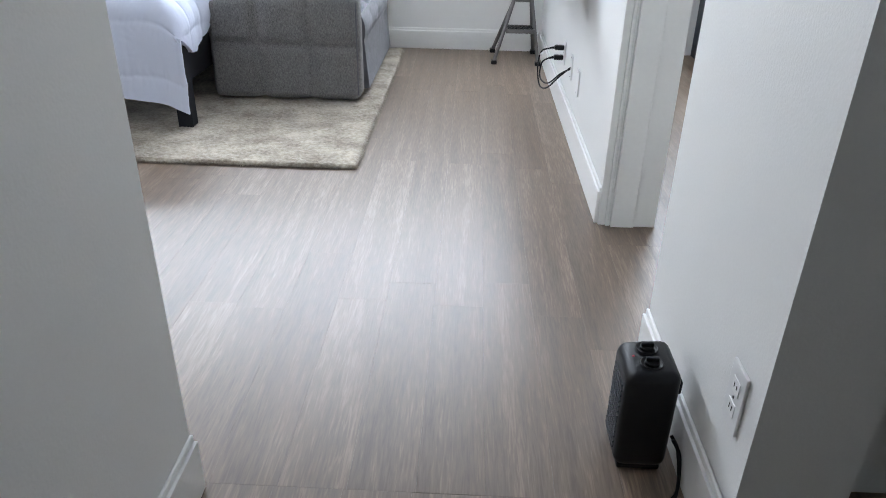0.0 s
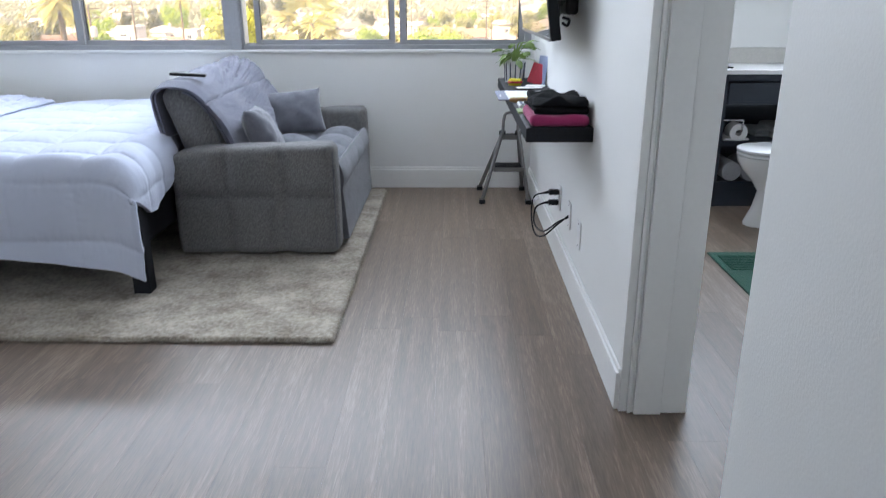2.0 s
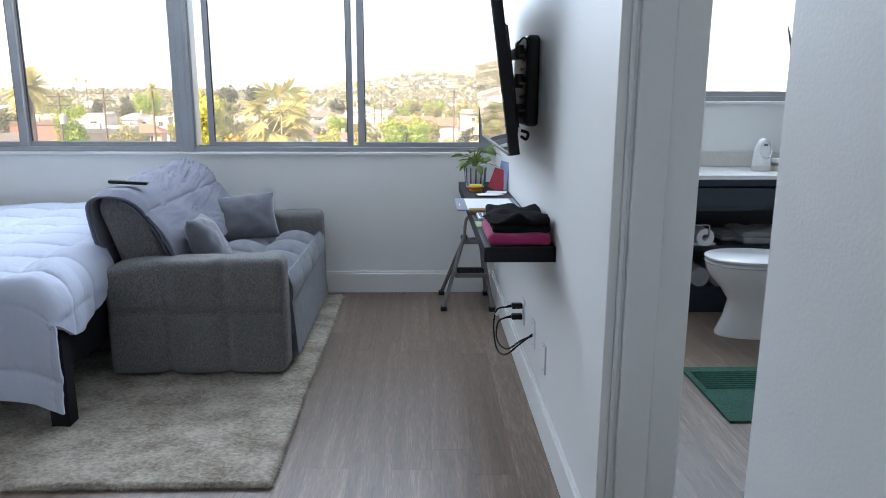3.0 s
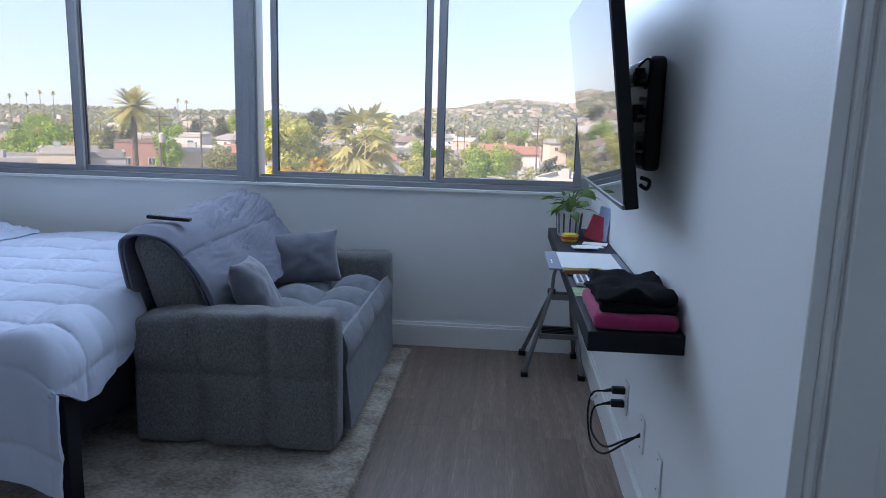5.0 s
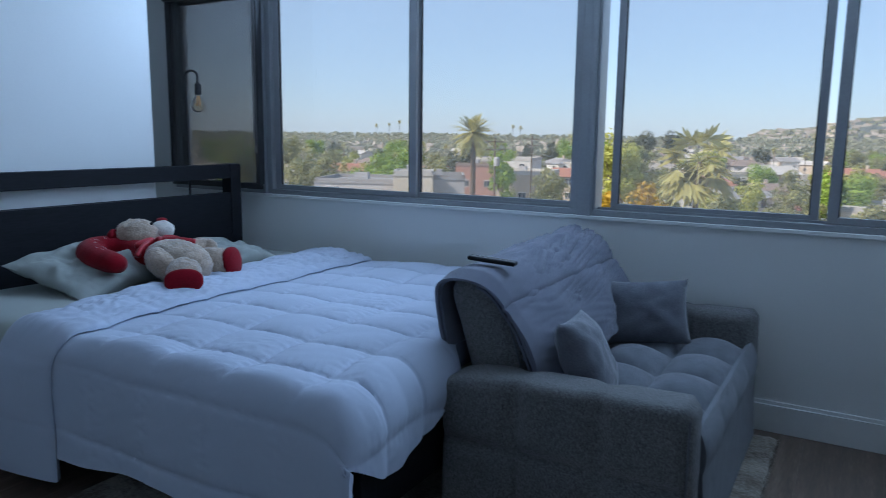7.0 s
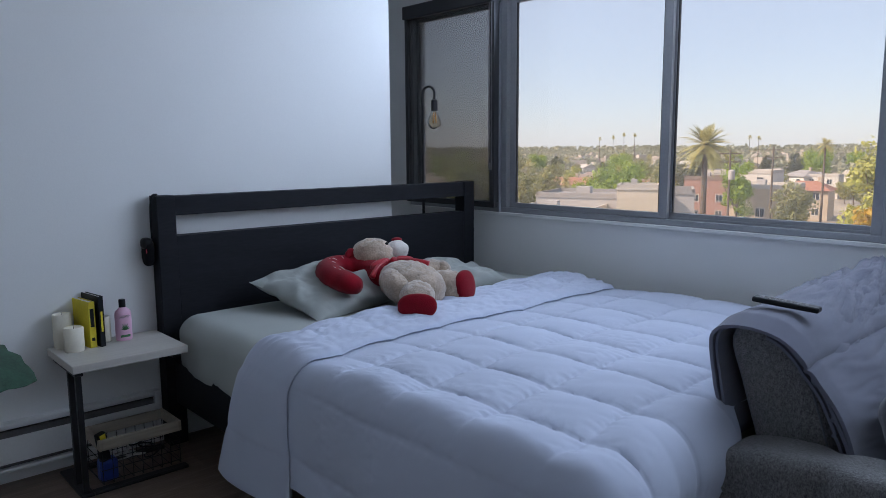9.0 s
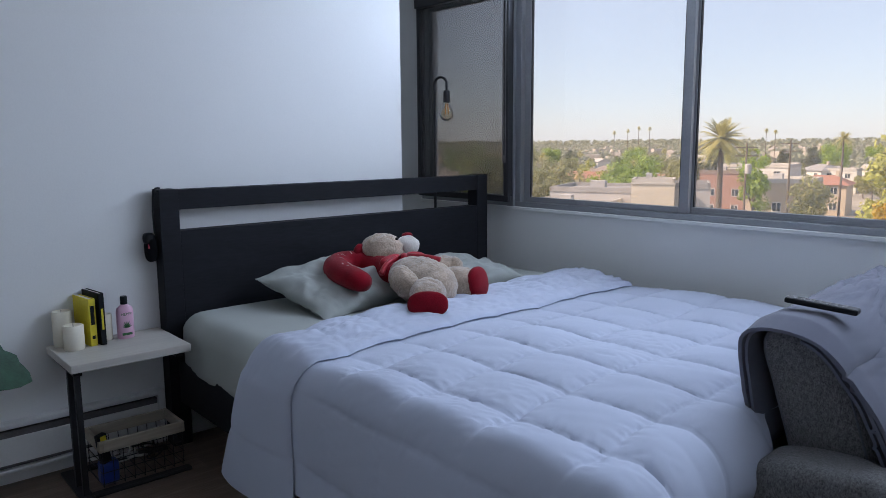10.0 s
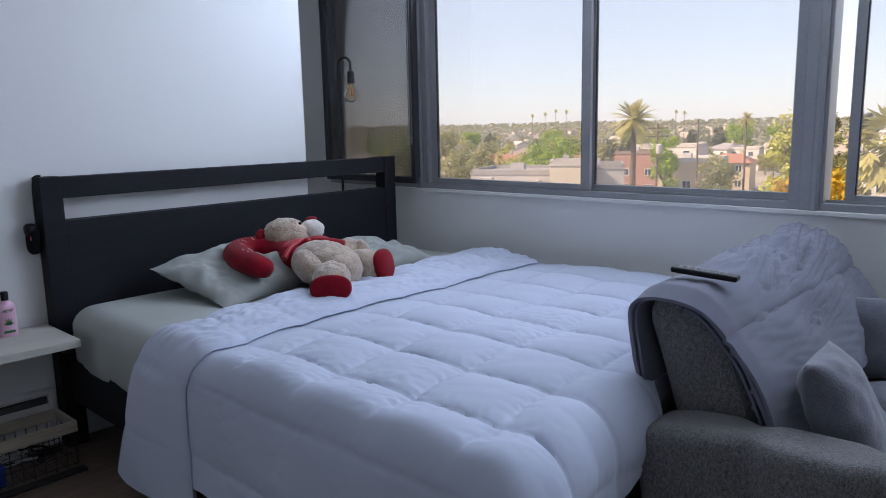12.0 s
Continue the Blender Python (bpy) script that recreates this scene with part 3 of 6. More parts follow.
SLAB = [(-1.285, 0.42), (-1.330, 0.56), (-1.375, 0.70), (-1.405, 0.79), (-1.388, 0.838), (-1.315, 0.852), (-1.240, 0.836), (-1.205, 0.775), (-1.160, 0.64), (-1.095, 0.44)]


def back_line(k, off=0.0, section=SECTION):
    """A place on the outline of the backrest, k from 0 (rear, low) to 1 (front, low), pushed out by off; and the outward way."""
    pts = [(p.x, p.y) for p in smooth_line([(a, b, 0) for a, b in section], 6)]
    lens = [0.0]
    for a, b in zip(pts, pts[1:]):
        lens.append(lens[-1] + math.dist(a, b))
    d = min(max(k, 0.0), 1.0) * lens[-1]
    i = max(0, min(len(pts) - 2, sum(1 for q in lens if q < d) - 1))
    t = (d - lens[i]) / (lens[i + 1] - lens[i])
    a, b = pts[i], pts[i + 1]
    tx, tz = (b[0] - a[0]) / (lens[i + 1] - lens[i]), (b[1] - a[1]) / (lens[i + 1] - lens[i])
    return (a[0] + (b[0] - a[0]) * t - tz * off, a[1] + (b[1] - a[1]) * t + tx * off), (-tz, tx)


def backrest():
    y0, y1, n = 5.845, 6.98, 48
    bm, rings = bmesh.new(), []
    m = 40
    for j in range(n + 1):
        y = y0 + (y1 - y0) * j / n
        e = min(y - y0, y1 - y)
        inset = 0.020 * max(0.0, 1 - e / 0.035) ** 2
        pad = 0.010 * seam(min(abs(y - (y0 + (y1 - y0) * t)) for t in (0.25, 0.5, 0.75)), 0.03) + 0.004
        rings.append([bm.verts.new((p[0], y, p[1])) for p, _ in (back_line(i / m, pad - inset, SLAB) for i in range(m + 1))])
    for a, b in zip(rings, rings[1:]):
        for i in range(m):
            bm.faces.new((a[i], b[i], b[i + 1], a[i + 1]))
        bm.faces.new((a[m], b[m], b[0], a[0]))
    bm.faces.new(rings[0])
    bm.faces.new(rings[-1][::-1])
    return bm


def sofa():
    s = thing("sofa", (-0.94, 6.4, 0.02), "grey woven fabric two-seat sleeper sofa with tufted seat", "sofa")
    for name, y0, y1 in (("armrest", 5.675, 5.83), ("armrest", 6.985, 7.13)):
        def shape(x0=-1.36, x1=-0.525, y0=y0, y1=y1):
            bm = box(x0, x1, y0, y1, 0.03, 0.605, bevel=0.040, seg=5)
            bmesh.ops.subdivide_edges(bm, edges=[e for e in bm.edges if e.calc_length() > 0.3], cuts=56, use_grid_fill=True)
            for v in bm.verts:
                k = (v.co.x - x0) / (x1 - x0)
                v.co.z += (-0.030 + 0.020 * max(0.0, k) - 0.045 * math.exp(-max(0.0, k) / 0.09)) * (1 if v.co.z > 0.3 else 0)
                out = -1 if v.co.y < (y0 + y1) / 2 else 1
                gx = min(abs(k - t) for t in (0.335, 0.667)) * (x1 - x0)
                gz = abs(v.co.z - 0.33)
                v.co.y += out * (0.030 * seam(gx, 0.034) * seam(gz, 0.028) * (1 if 0.03 < k < 0.97 else 0.3) - 0.012)
                if k > 0.97:
                    v.co.x += 0.006 * math.sin(math.pi * min(1, max(0, v.co.z / 0.6))) + 0.016 * max(0.0, 0.25 - v.co.z)
            return bm
        a = part(name, shape(), M_SOFA, s, smooth=True, angle=60)
        part("piping", tube([(-0.535, y0 + 0.004 if y0 < 6 else y1 - 0.004, 0.06 + 0.5 * i / 8) for i in range(9)], 0.004, 6), M_SEAT, a, smooth=True)
    part("seat", tuft(5.845, 6.98, -1.06, -0.550, 0.425, 4, 2, 0.072), M_SEAT, s, smooth=True, angle=80)

    def front(u, v):
        y = 5.845 + 1.135 * v
        z = 0.455 - 0.40 * u
        roll = min(1.0, u / 0.30)
        bulge = 0.016 * math.sin(math.pi * roll) if u < 0.30 else 0.0
        pads = 0.012 * abs(math.sin(math.pi * v * 4)) ** 0.5 * math.sin(math.pi * roll) if u < 0.30 else 0.0
        return Vector((-0.560 + bulge + pads + 0.035 * u, y, z))
    part("front_panel", sheet(40, 64, lambda u, v: front(1 - u, v), 0.03), M_SEAT, s, smooth=True, angle=80)
    part("base", boxes((-1.30, -0.60, 5.85, 6.975, 0.06, 0.40)), M_SOFA, s)

    back = part("backrest", backrest(), M_SOFA, s, smooth=True, angle=60)
    part("piping", tube([(p[0], 5.853, p[1]) for p, _ in (back_line(i / 40, -0.003, SLAB) for i in range(41))], 0.0045, 6), M_SEAT, back, smooth=True)
    for x in (-1.28, -0.62):
        for y in (5.74, 7.06):
            part("foot", box(x - 0.02, x + 0.02, y - 0.02, y + 0.02, 0.018, 0.05, bevel=0.003), M_PLASTIC_B, s)
    return s


def throw():
    t = thing("throw_blanket", (-1.25, 6.4, 0.86), "slate grey throw blanket draped over the sofa back", "blanket")

    def layer(y0, y1, off, k0, k1, wig, seed, sag):
        def fn(u, v):
            k = k0 + (k1 - k0) * u
            y = y0 + (y1 - y0) * v + wig * noise.noise(Vector((u * 3, seed, 0)))
            fold = 0.004 * noise.noise(Vector((u * 30 + v * 4, v * 4, seed))) + 0.012 * noise.noise(Vector((u * 8, v * 5, seed + 3)))
            rumple = 0.004 * abs(noise.noise(Vector((u * 60 + 9 * v, v * 9, seed + 5)))) * max(0.0, v - 0.3)
            wrinkle = 0.005 * (1 - abs(noise.noise(Vector((u * 26 - 5 * v, v * 4.5, seed + 8)))) * 3) * max(0.0, noise.noise(Vector((u * 3.5, v * 2.5, seed + 12))) + 0.3) * min(1.0, v * 4)
            ridge = 1 - 2.6 * abs(noise.noise(Vector((u * 36 + 9 * v, v * 2.6 - u * 2, seed + 20))))
            wrinkle += 0.020 * ridge * math.exp(-((u - 0.44) / 0.24) ** 2) * min(1.0, max(0.0, (v - 0.22) * 2.2))
            crease = wrinkle - 0.010 * math.exp(-((u - 0.66 - 0.02 * v) / 0.010) ** 2)
            p, out = back_line(k, off + (fold + rumple) * min(1.0, 0.25 + v * 5) + crease)
            droop = sag * max(0.0, 1 - (y - y0) / 0.06)
            return Vector((p[0], y, p[1] - droop * max(0.0, out[1]) + 0.028 * v * max(0.0, out[1])))
        return fn
    part("cloth", cloth_sheet(240, 170, layer(5.795, 6.95, 0.018, 0.10, 0.93, 0.02, 1, 0.02), 0.010), M_THROW, t, smooth=True, angle=80)
    for y0, y1, off, k0, k1, seed in ((5.808, 6.5, 0.006, 0.13, 0.97, 7), (5.818, 6.4, -0.002, 0.46, 0.95, 15), (5.826, 6.3, -0.020, 0.52, 0.98, 19)):
        part("under_fold", cloth_sheet(110, 40, layer(y0, y1, off, k0, k1, 0.02, seed, 0.01), 0.008), M_THROW, t, smooth=True, angle=80)
    return t


def throw_cushion(at, normal, w, h, thick, label, seed, spin=0):
    """A cushion standing on its lower edge, its face turned towards normal."""
    n = Vector(normal).normalized()
    up = (Vector((0, 0, 1)) - n * n.z).normalized()
    side = up.cross(n)
    m = Matrix.Translation(at) @ Matrix((side, up, n)).transposed().to_4x4() @ pose(0, 0, 0, 0, 0, spin)
    return whole("throw_pillow", cushion(w, h, thick, m, n=30, crease=0.009, seed=seed), M_CUSHION, label, "pillow", smooth=True, angle=70, group="sofa pillows")


def rug():
    x0, x1, y0, y1 = -2.6, -0.405, 4.705, 7.08
    def fn(u, v):
        x, y = x0 + (x1 - x0) * u, y0 + (y1 - y0) * v
        e = min(x1 - x, y - y0, y1 - y)
        z = 0.004 + 0.016 * min(1, max(0, e) / 0.012)
        k = noise.noise(Vector((x * 60, y * 60, 0)))
        return Vector((x + 0.006 * k, y + 0.006 * noise.noise(Vector((x * 60, y * 60, 7))), z + 0.004 * k + 0.002 * noise.noise(Vector((x * 17, y * 17, 0)))))
    r = thing("rug", (-1.7, 5.9, 0), "worn beige and grey shaggy area rug", "rug")
    part("rug_surface", sheet(230, 200, fn, 0.0), M_RUG, r, smooth=True, angle=90)
    rnd = random.Random(4)
    bm = bmesh.new()
    for _ in range(5200):
        if rnd.random() < 0.55:
            x, y, out = rnd.uniform(-2.3, x1), y0 + rnd.uniform(-0.002, 0.02), Vector((rnd.uniform(-0.4, 0.4), -1, 0))
        else:
            x, y, out = x1 - rnd.uniform(-0.002, 0.02), rnd.uniform(y0, y1), Vector((1, rnd.uniform(-0.4, 0.4), 0))
        a = Vector((x, y, rnd.uniform(0.004, 0.016)))
        b = a + out.normalized() * rnd.uniform(0.006, 0.016) + Vector((0, 0, rnd.uniform(-0.006, 0.008)))
        b.z = max(0.003, b.z)
        side = Vector((-out.y, out.x, 0)).normalized() * 0.0022
        bm.faces.new([bm.verts.new(q) for q in (a - side, a + side, b + side * 0.4, b - side * 0.4)])
    part("fringe", bm, M_RUG, r)
    return r


bed()
mattress()
comforter()
sofa()
throw()
throw_cushion((-0.945, 5.985, 0.590), (0.90, 0.10, 0.44), 0.30, 0.32, 0.15, "small grey velvet cushion leaning on the near armrest", 1, -3)
throw_cushion((-0.97, 6.78, 0.590), (0.34, -0.86, 0.36), 0.41, 0.29, 0.16, "grey velvet cushion propped in the sofa corner", 5, 3)
rug()

# ---- the television wall ----
M_TVGLASS = material("screen_glass", (0.004, 0.004, 0.005), rough=0.03, vary=0.0, bump=0.0, spec=1.0, coat=1.0)
M_PINK = fabric("pink_cloth", (0.36, 0.035, 0.12), vary=0.1, bump=0.1)
M_JEANS = fabric("black_denim", (0.008, 0.008, 0.010), vary=0.2, bump=0.15, sheen=0.0)
M_PAPER = material("paper", (0.78, 0.78, 0.77), rough=0.8, vary=0.02, bump=0.01)
M_BOARD = material("grey_card", (0.20, 0.22, 0.28), rough=0.7, vary=0.05)
M_LEAF = translucent(material("leaf", (0.13, 0.22, 0.035), rough=0.45, vary=0.3, scale=14, fine=60, bump=0.05), 0.35)
M_STEM = material("stem", (0.16, 0.24, 0.06), rough=0.6)
M_RED = material("red_card", (0.55, 0.03, 0.06), rough=0.5, vary=0.15)
M_BLUE = material("pale_blue_card", (0.35, 0.42, 0.62), rough=0.5, vary=0.1)
M_YELLOW = material("yellow_print", (0.75, 0.60, 0.03), rough=0.5, vary=0.06)
M_BROWN = material("brown_leather", (0.32, 0.16, 0.05), rough=0.5, vary=0.2)
M_GREENP = material("green_print", (0.32, 0.45, 0.20), rough=0.6, vary=0.3, scale=40)
M_POTW = material("white_ceramic", (0.75, 0.75, 0.76), rough=0.3, vary=0.03, bump=0.0)
M_POTD = material("dark_stripe", (0.10, 0.11, 0.15), rough=0.4, vary=0.1)
M_GREYM = material("grey_steel", (0.20, 0.19, 0.19), rough=0.45, metal=0.6, vary=0.12)
M_PORCELAIN = material("porcelain", (0.82, 0.82, 0.82), rough=0.12, vary=0.01, bump=0.0)


def television():
    t = thing("television", (0.46, 5.75, 1.11), "black flat television tilted down on a wall mount", "television")
    y0, y1 = 5.155, 6.36
    m = Matrix.Translation((0.447, 0, 1.108)) @ Matrix.Rotation(radians(-8), 4, "Y")
    part("housing", box(0.006, 0.046, y0, y1, 0.0, 0.70, bevel=0.004, turn=m), M_PLASTIC_B, t)
    part("rear_cover", box(0.046, 0.075, y0 + 0.2, y1 - 0.2, 0.06, 0.50, bevel=0.012, turn=m), M_PLASTIC_B, t)
    part("display", box(0.003, 0.0065, y0 + 0.008, y1 - 0.008, 0.016, 0.692, turn=m), M_TVGLASS, t, "glossy black reflecting screen")
    part("bezel", box(-0.001, 0.007, y0 + 0.001, y1 - 0.001, 0.001, 0.014, bevel=0.001, turn=m), M_GREYM, t, "thin brushed metal lower edge")
    w = thing("tv_mount", (0.58, 5.5, 1.42), "black steel articulated television wall mount", "bracket")
    part("wall_plate", box(0.548, 0.603, 5.45, 5.86, 1.205, 1.573, bevel=0.016, seg=3), M_BLACKMETAL, w)
    for z in (1.27, 1.39, 1.505):
        part("arm", box(0.505, 0.552, 5.50, 5.80, z - 0.020, z + 0.020, bevel=0.008), M_BLACKMETAL, w)
        part("knuckle", tube([(0.522, 5.475, z - 0.028), (0.522, 5.475, z + 0.028)], 0.017, 12), M_BLACKMETAL, w, smooth=True)
    tilt = Matrix.Translation((0.457, 0, 1.108)) @ Matrix.Rotation(radians(-8), 4, "Y")
    for y in (5.50, 5.80):
        part("bracket_rail", box(0.062, 0.086, y - 0.018, y + 0.018, 0.08, 0.50, bevel=0.004, turn=tilt), M_BLACKMETAL, w)
    for i in range(5):
        part("bolt", tube([(0.520, 5.44, 1.27 + 0.055 * i), (0.545, 5.452, 1.27 + 0.055 * i)], 0.006, 8), M_GREYM, w)
    part("loose_cable", tube(smooth_line([(0.50, 5.38, 1.53), (0.525, 5.37, 1.555), (0.545, 5.40, 1.53), (0.54, 5.46, 1.47)]), 0.004, 8), M_PLASTIC_B, w, smooth=True)
    part("power_cable", tube(smooth_line([(0.505, 5.24, 1.20), (0.530, 5.23, 1.19), (0.522, 5.22, 1.168), (0.505, 5.235, 1.178)]), 0.006, 8), M_PLASTIC_B, w, smooth=True)


def shelf():
    return whole("wall_shelf", box(0.345, 0.6045, 4.953, 6.86, 0.744, 0.80, bevel=0.003), M_BLACK, "long black floating shelf on the white wall", "shelf")


def folded(name, x0, x1, y0, y1, z0, z1, mat, label, cat, wob=0.012, seed=0, layers=2):
    t = thing(name, ((x0 + x1) / 2, (y0 + y1) / 2, z0), label, cat)
    h = (z1 - z0) / layers
    for i in range(layers):
        bm = box(x0, x1, y0 + 0.006 * i, y1 - 0.012 * i, z0 + h * i, z0 + h * (i + 1), bevel=h * 0.42, seg=3)
        bmesh.ops.subdivide_edges(bm, edges=[e for e in bm.edges if e.calc_length() > 0.08], cuts=9, use_grid_fill=True)
        for v in bm.verts:
            k = noise.noise(Vector((v.co.x * 14, v.co.y * 14, i * 3 + seed)))
            up = (v.co.z - z0 - h * i) / h
            v.co.z += wob * k * up
            v.co.x += wob * 0.5 * k * (1 if v.co.x < (x0 + x1) / 2 else 0.0)
            v.co.y += wob * 0.5 * noise.noise(Vector((v.co.x * 11, v.co.z * 20, seed)))
        part("fold", bm, mat, t, smooth=True, angle=70)
    return t


def leaf_mesh(length, width, curl=0.2, fold=0.15, n=7):
    bm = bmesh.new()
    rows = []
    for i in range(n + 1):
        u = i / n
        w = width / 2 * math.sin(math.pi * min(1, u * 0.94 + 0.06)) ** 0.75 * (1 - 0.25 * u)
        z = -curl * length * u * u
        rows.append([bm.verts.new((s * w, length * u, z + abs(s) * w * fold)) for s in (-1, 0, 1)])
    for a, b in zip(rows, rows[1:]):
        for k in range(2):
            bm.faces.new((a[k], a[k + 1], b[k + 1], b[k]))
    return bm


def pothos():
    t = thing("potted_plant", (0.43, 6.62, 0.80), "leafy green pothos in a striped white pot", "plant")
    part("pot", lathe([(0, 0), (0.052, 0), (0.055, 0.01), (0.062, 0.125), (0.058, 0.125), (0.054, 0.11), (0, 0.108)], (0.43, 6.62, 0.80), 24), M_POTW, t, smooth=True)
    for k in range(12):
        a = 2 * math.pi * k / 12
        c, s_ = math.cos(a), math.sin(a)
        part("stripe", tube([(0.43 + c * 0.0555, 6.62 + s_ * 0.0555, 0.812), (0.43 + c * 0.062, 6.62 + s_ * 0.062, 0.915)], 0.004, 6), M_POTD, t)
    rnd = random.Random(3)
    for k in range(30):
        a, up = rnd.uniform(0, 6.28), rnd.uniform(0.02, 0.13)
        r = rnd.uniform(0.02, 0.10)
        top = Vector((0.43 + math.cos(a) * r, 6.62 + math.sin(a) * r, 0.905 + up))
        top.x = min(top.x, 0.55)
        part("stem", tube(smooth_line([(0.43, 6.62, 0.90), ((0.43 + top.x) / 2, (6.62 + top.y) / 2, 0.92 + up * 0.8), top], 4), 0.0022, 5), M_STEM, t, smooth=True)
        bm = leaf_mesh(rnd.uniform(0.055, 0.085), rnd.uniform(0.04, 0.06), 0.35)
        bm.transform(Matrix.Translation(top) @ Euler((rnd.uniform(-0.5, 0.5), rnd.uniform(-0.5, 0.5), a - math.pi / 2)).to_matrix().to_4x4())
        part("leaf", bm, M_LEAF, t, smooth=True, angle=80)


def small_pot():
    t = thing("small_planter", (0.42, 6.44, 0.80), "tiny round red and yellow planter", "planter")
    part("cup", lathe([(0, 0), (0.034, 0), (0.042, 0.018), (0.036, 0.036), (0.031, 0.034), (0, 0.03)], (0.42, 6.44, 0.80), 20), M_YELLOW, t, smooth=True)
    part("band", lathe([(0.0425, 0.014), (0.0435, 0.019), (0.041, 0.026)], (0.42, 6.44, 0.80), 20), M_RED, t, smooth=True)


def desk_things():
    folded("laptop_sleeve", 0.36, 0.592, 4.965, 5.30, 0.80, 0.846, M_PINK, "folded dark pink cloth bag on the shelf", "bag", 0.008, 2, 1)
    folded("folded_jeans", 0.375, 0.588, 4.985, 5.33, 0.845, 0.898, M_JEANS, "folded black jeans on a pink bag", "trousers", 0.030, 5, 2)
    whole("booklet", box(0.345, 0.47, 5.33, 5.45, 0.80, 0.806, bevel=0.001), M_GREENP, "green printed booklet lying on the shelf", "booklet")
    b = thing("white_box", (0.50, 5.47, 0.80), "small white cardboard box lying on the shelf", "box")
    part("carton", box(0.44, 0.585, 5.40, 5.57, 0.801, 0.828, bevel=0.002), M_PAPER, b)
    part("lid_seam", box(0.4385, 0.5865, 5.482, 5.486, 0.802, 0.8285), M_BOARD, b)
    k = thing("keypad", (0.40, 5.56, 0.80), "small white keypad with dark keys", "keypad")
    part("case", box(0.365, 0.435, 5.49, 5.63, 0.801, 0.814, bevel=0.003), M_PLASTIC_W, k)
    for i in range(3):
        for j in range(6):
            part("key", box(0.372 + i * 0.020, 0.385 + i * 0.020, 5.50 + j * 0.021, 5.513 + j * 0.021, 0.814, 0.817, bevel=0.001), M_BOARD, k)
    p = thing("pencil_case", (0.41, 5.70, 0.80), "brown and yellow leather pencil case", "case")
    part("pouch", blob((0.405, 5.69, 0.812), (0.075, 0.022, 0.011), (0, 0, 6), 0.6), M_BROWN, p, smooth=True)
    part("zip", tube([(0.335, 5.685, 0.823), (0.475, 5.70, 0.823)], 0.002, 6), M_YELLOW, p)
    whole("marker", tube([(0.47, 5.66, 0.809), (0.56, 5.68, 0.809)], 0.0085, 10), M_PINK, "pink marker pen lying on the shelf", "pen", smooth=True)
    c = thing("clipboard", (0.43, 5.94, 0.80), "grey folder board with a white paper sheet", "clipboard")
    part("board", box(0.285, 0.592, 5.755, 6.12, 0.8005, 0.806, bevel=0.001), M_BOARD, c)
    part("paper", box(0.335, 0.565, 5.775, 6.10, 0.8062, 0.8075), M_PAPER, c)
    for i in range(3):
        part("print", box(0.300, 0.306, 5.86 + i * 0.03, 5.88 + i * 0.03, 0.8061, 0.8066), M_PAPER, c)
    for i, (x, y, a) in enumerate(((0.50, 6.30, 12), (0.53, 6.36, -14), (0.47, 6.24, 5))):
        whole("envelope", box(-0.055, 0.055, -0.035, 0.035, 0, 0.003, turn=pose(x, y, 0.8008 + 0.003 * i, 0, 0, a)), M_PAPER, "white opened envelope lying on the shelf", "envelope", group="letters")
    whole("greeting_card", box(-0.05, 0.05, -0.003, 0.003, 0, 0.12, bevel=0.0025, turn=pose(0.535, 6.50, 0.801, -18, 12, -38)), M_RED, "dark red greeting card leaning on the wall", "card")
    d = thing("greeting_card", (0.575, 6.52, 0.80), "pale blue rounded card leaning on the wall", "card")
    part("face", box(-0.06, 0.06, -0.003, 0.003, 0, 0.16, bevel=0.0025, turn=pose(0.572, 6.50, 0.801, -8, 0, -72)), M_BLUE, d)


def step_stool():
    t = thing("step_stool", (0.42, 6.96, 0), "folding grey steel step stool with dark feet", "step stool")
    top = 0.45
    pairs = [((0.252, 6.765, 0.02), (0.385, 6.895, top)), ((0.554, 6.750, 0.02), (0.490, 6.895, top)), ((0.248, 7.125, 0.02), (0.382, 6.925, top - 0.03)), ((0.545, 7.115, 0.02), (0.492, 6.925, top - 0.03))]
    for a, b in pairs:
        leg = part("leg", tube([a, b], 0.013, 10), M_GREYM, t, smooth=True)
        part("rubber_foot", box(a[0] - 0.02, a[0] + 0.02, a[1] - 0.026, a[1] + 0.026, 0.0, 0.028, bevel=0.006), M_PLASTIC_B, leg)
    for z, y0, y1, x0, x1 in ((0.225, 6.79, 6.96, 0.325, 0.525), (0.42, 6.88, 6.97, 0.385, 0.490)):
        st = part("step", boxes((x0, x1, y0, y0 + 0.012, z - 0.02, z + 0.008), (x0, x1, y1 - 0.012, y1, z - 0.02, z + 0.008), (x0, x0 + 0.012, y0, y1, z - 0.02, z + 0.008), (x1 - 0.012, x1, y0, y1, z - 0.02, z + 0.008), bevel=0.002), M_GREYM, t)
        for i in range(6):
            y = y0 + 0.018 + (y1 - y0 - 0.036) * i / 5
            part("tread", box(x0 + 0.012, x1 - 0.012, y - 0.005, y + 0.005, z - 0.003, z + 0.006, bevel=0.001), M_PLASTIC_B, st)
    part("handle", tube(smooth_line([(0.388, 6.90, top), (0.392, 6.905, 0.53), (0.41, 6.905, 0.57), (0.465, 6.905, 0.57), (0.482, 6.905, 0.53), (0.486, 6.90, top)], 6), 0.010, 10), M_GREYM, t, smooth=True)
    for x in (0.385, 0.490):
        part("hinge", lathe([(0, -0.012), (0.022, -0.012), (0.022, 0.012), (0, 0.012)], (x, 6.915, top - 0.01), 14), M_PLASTIC_B, t)


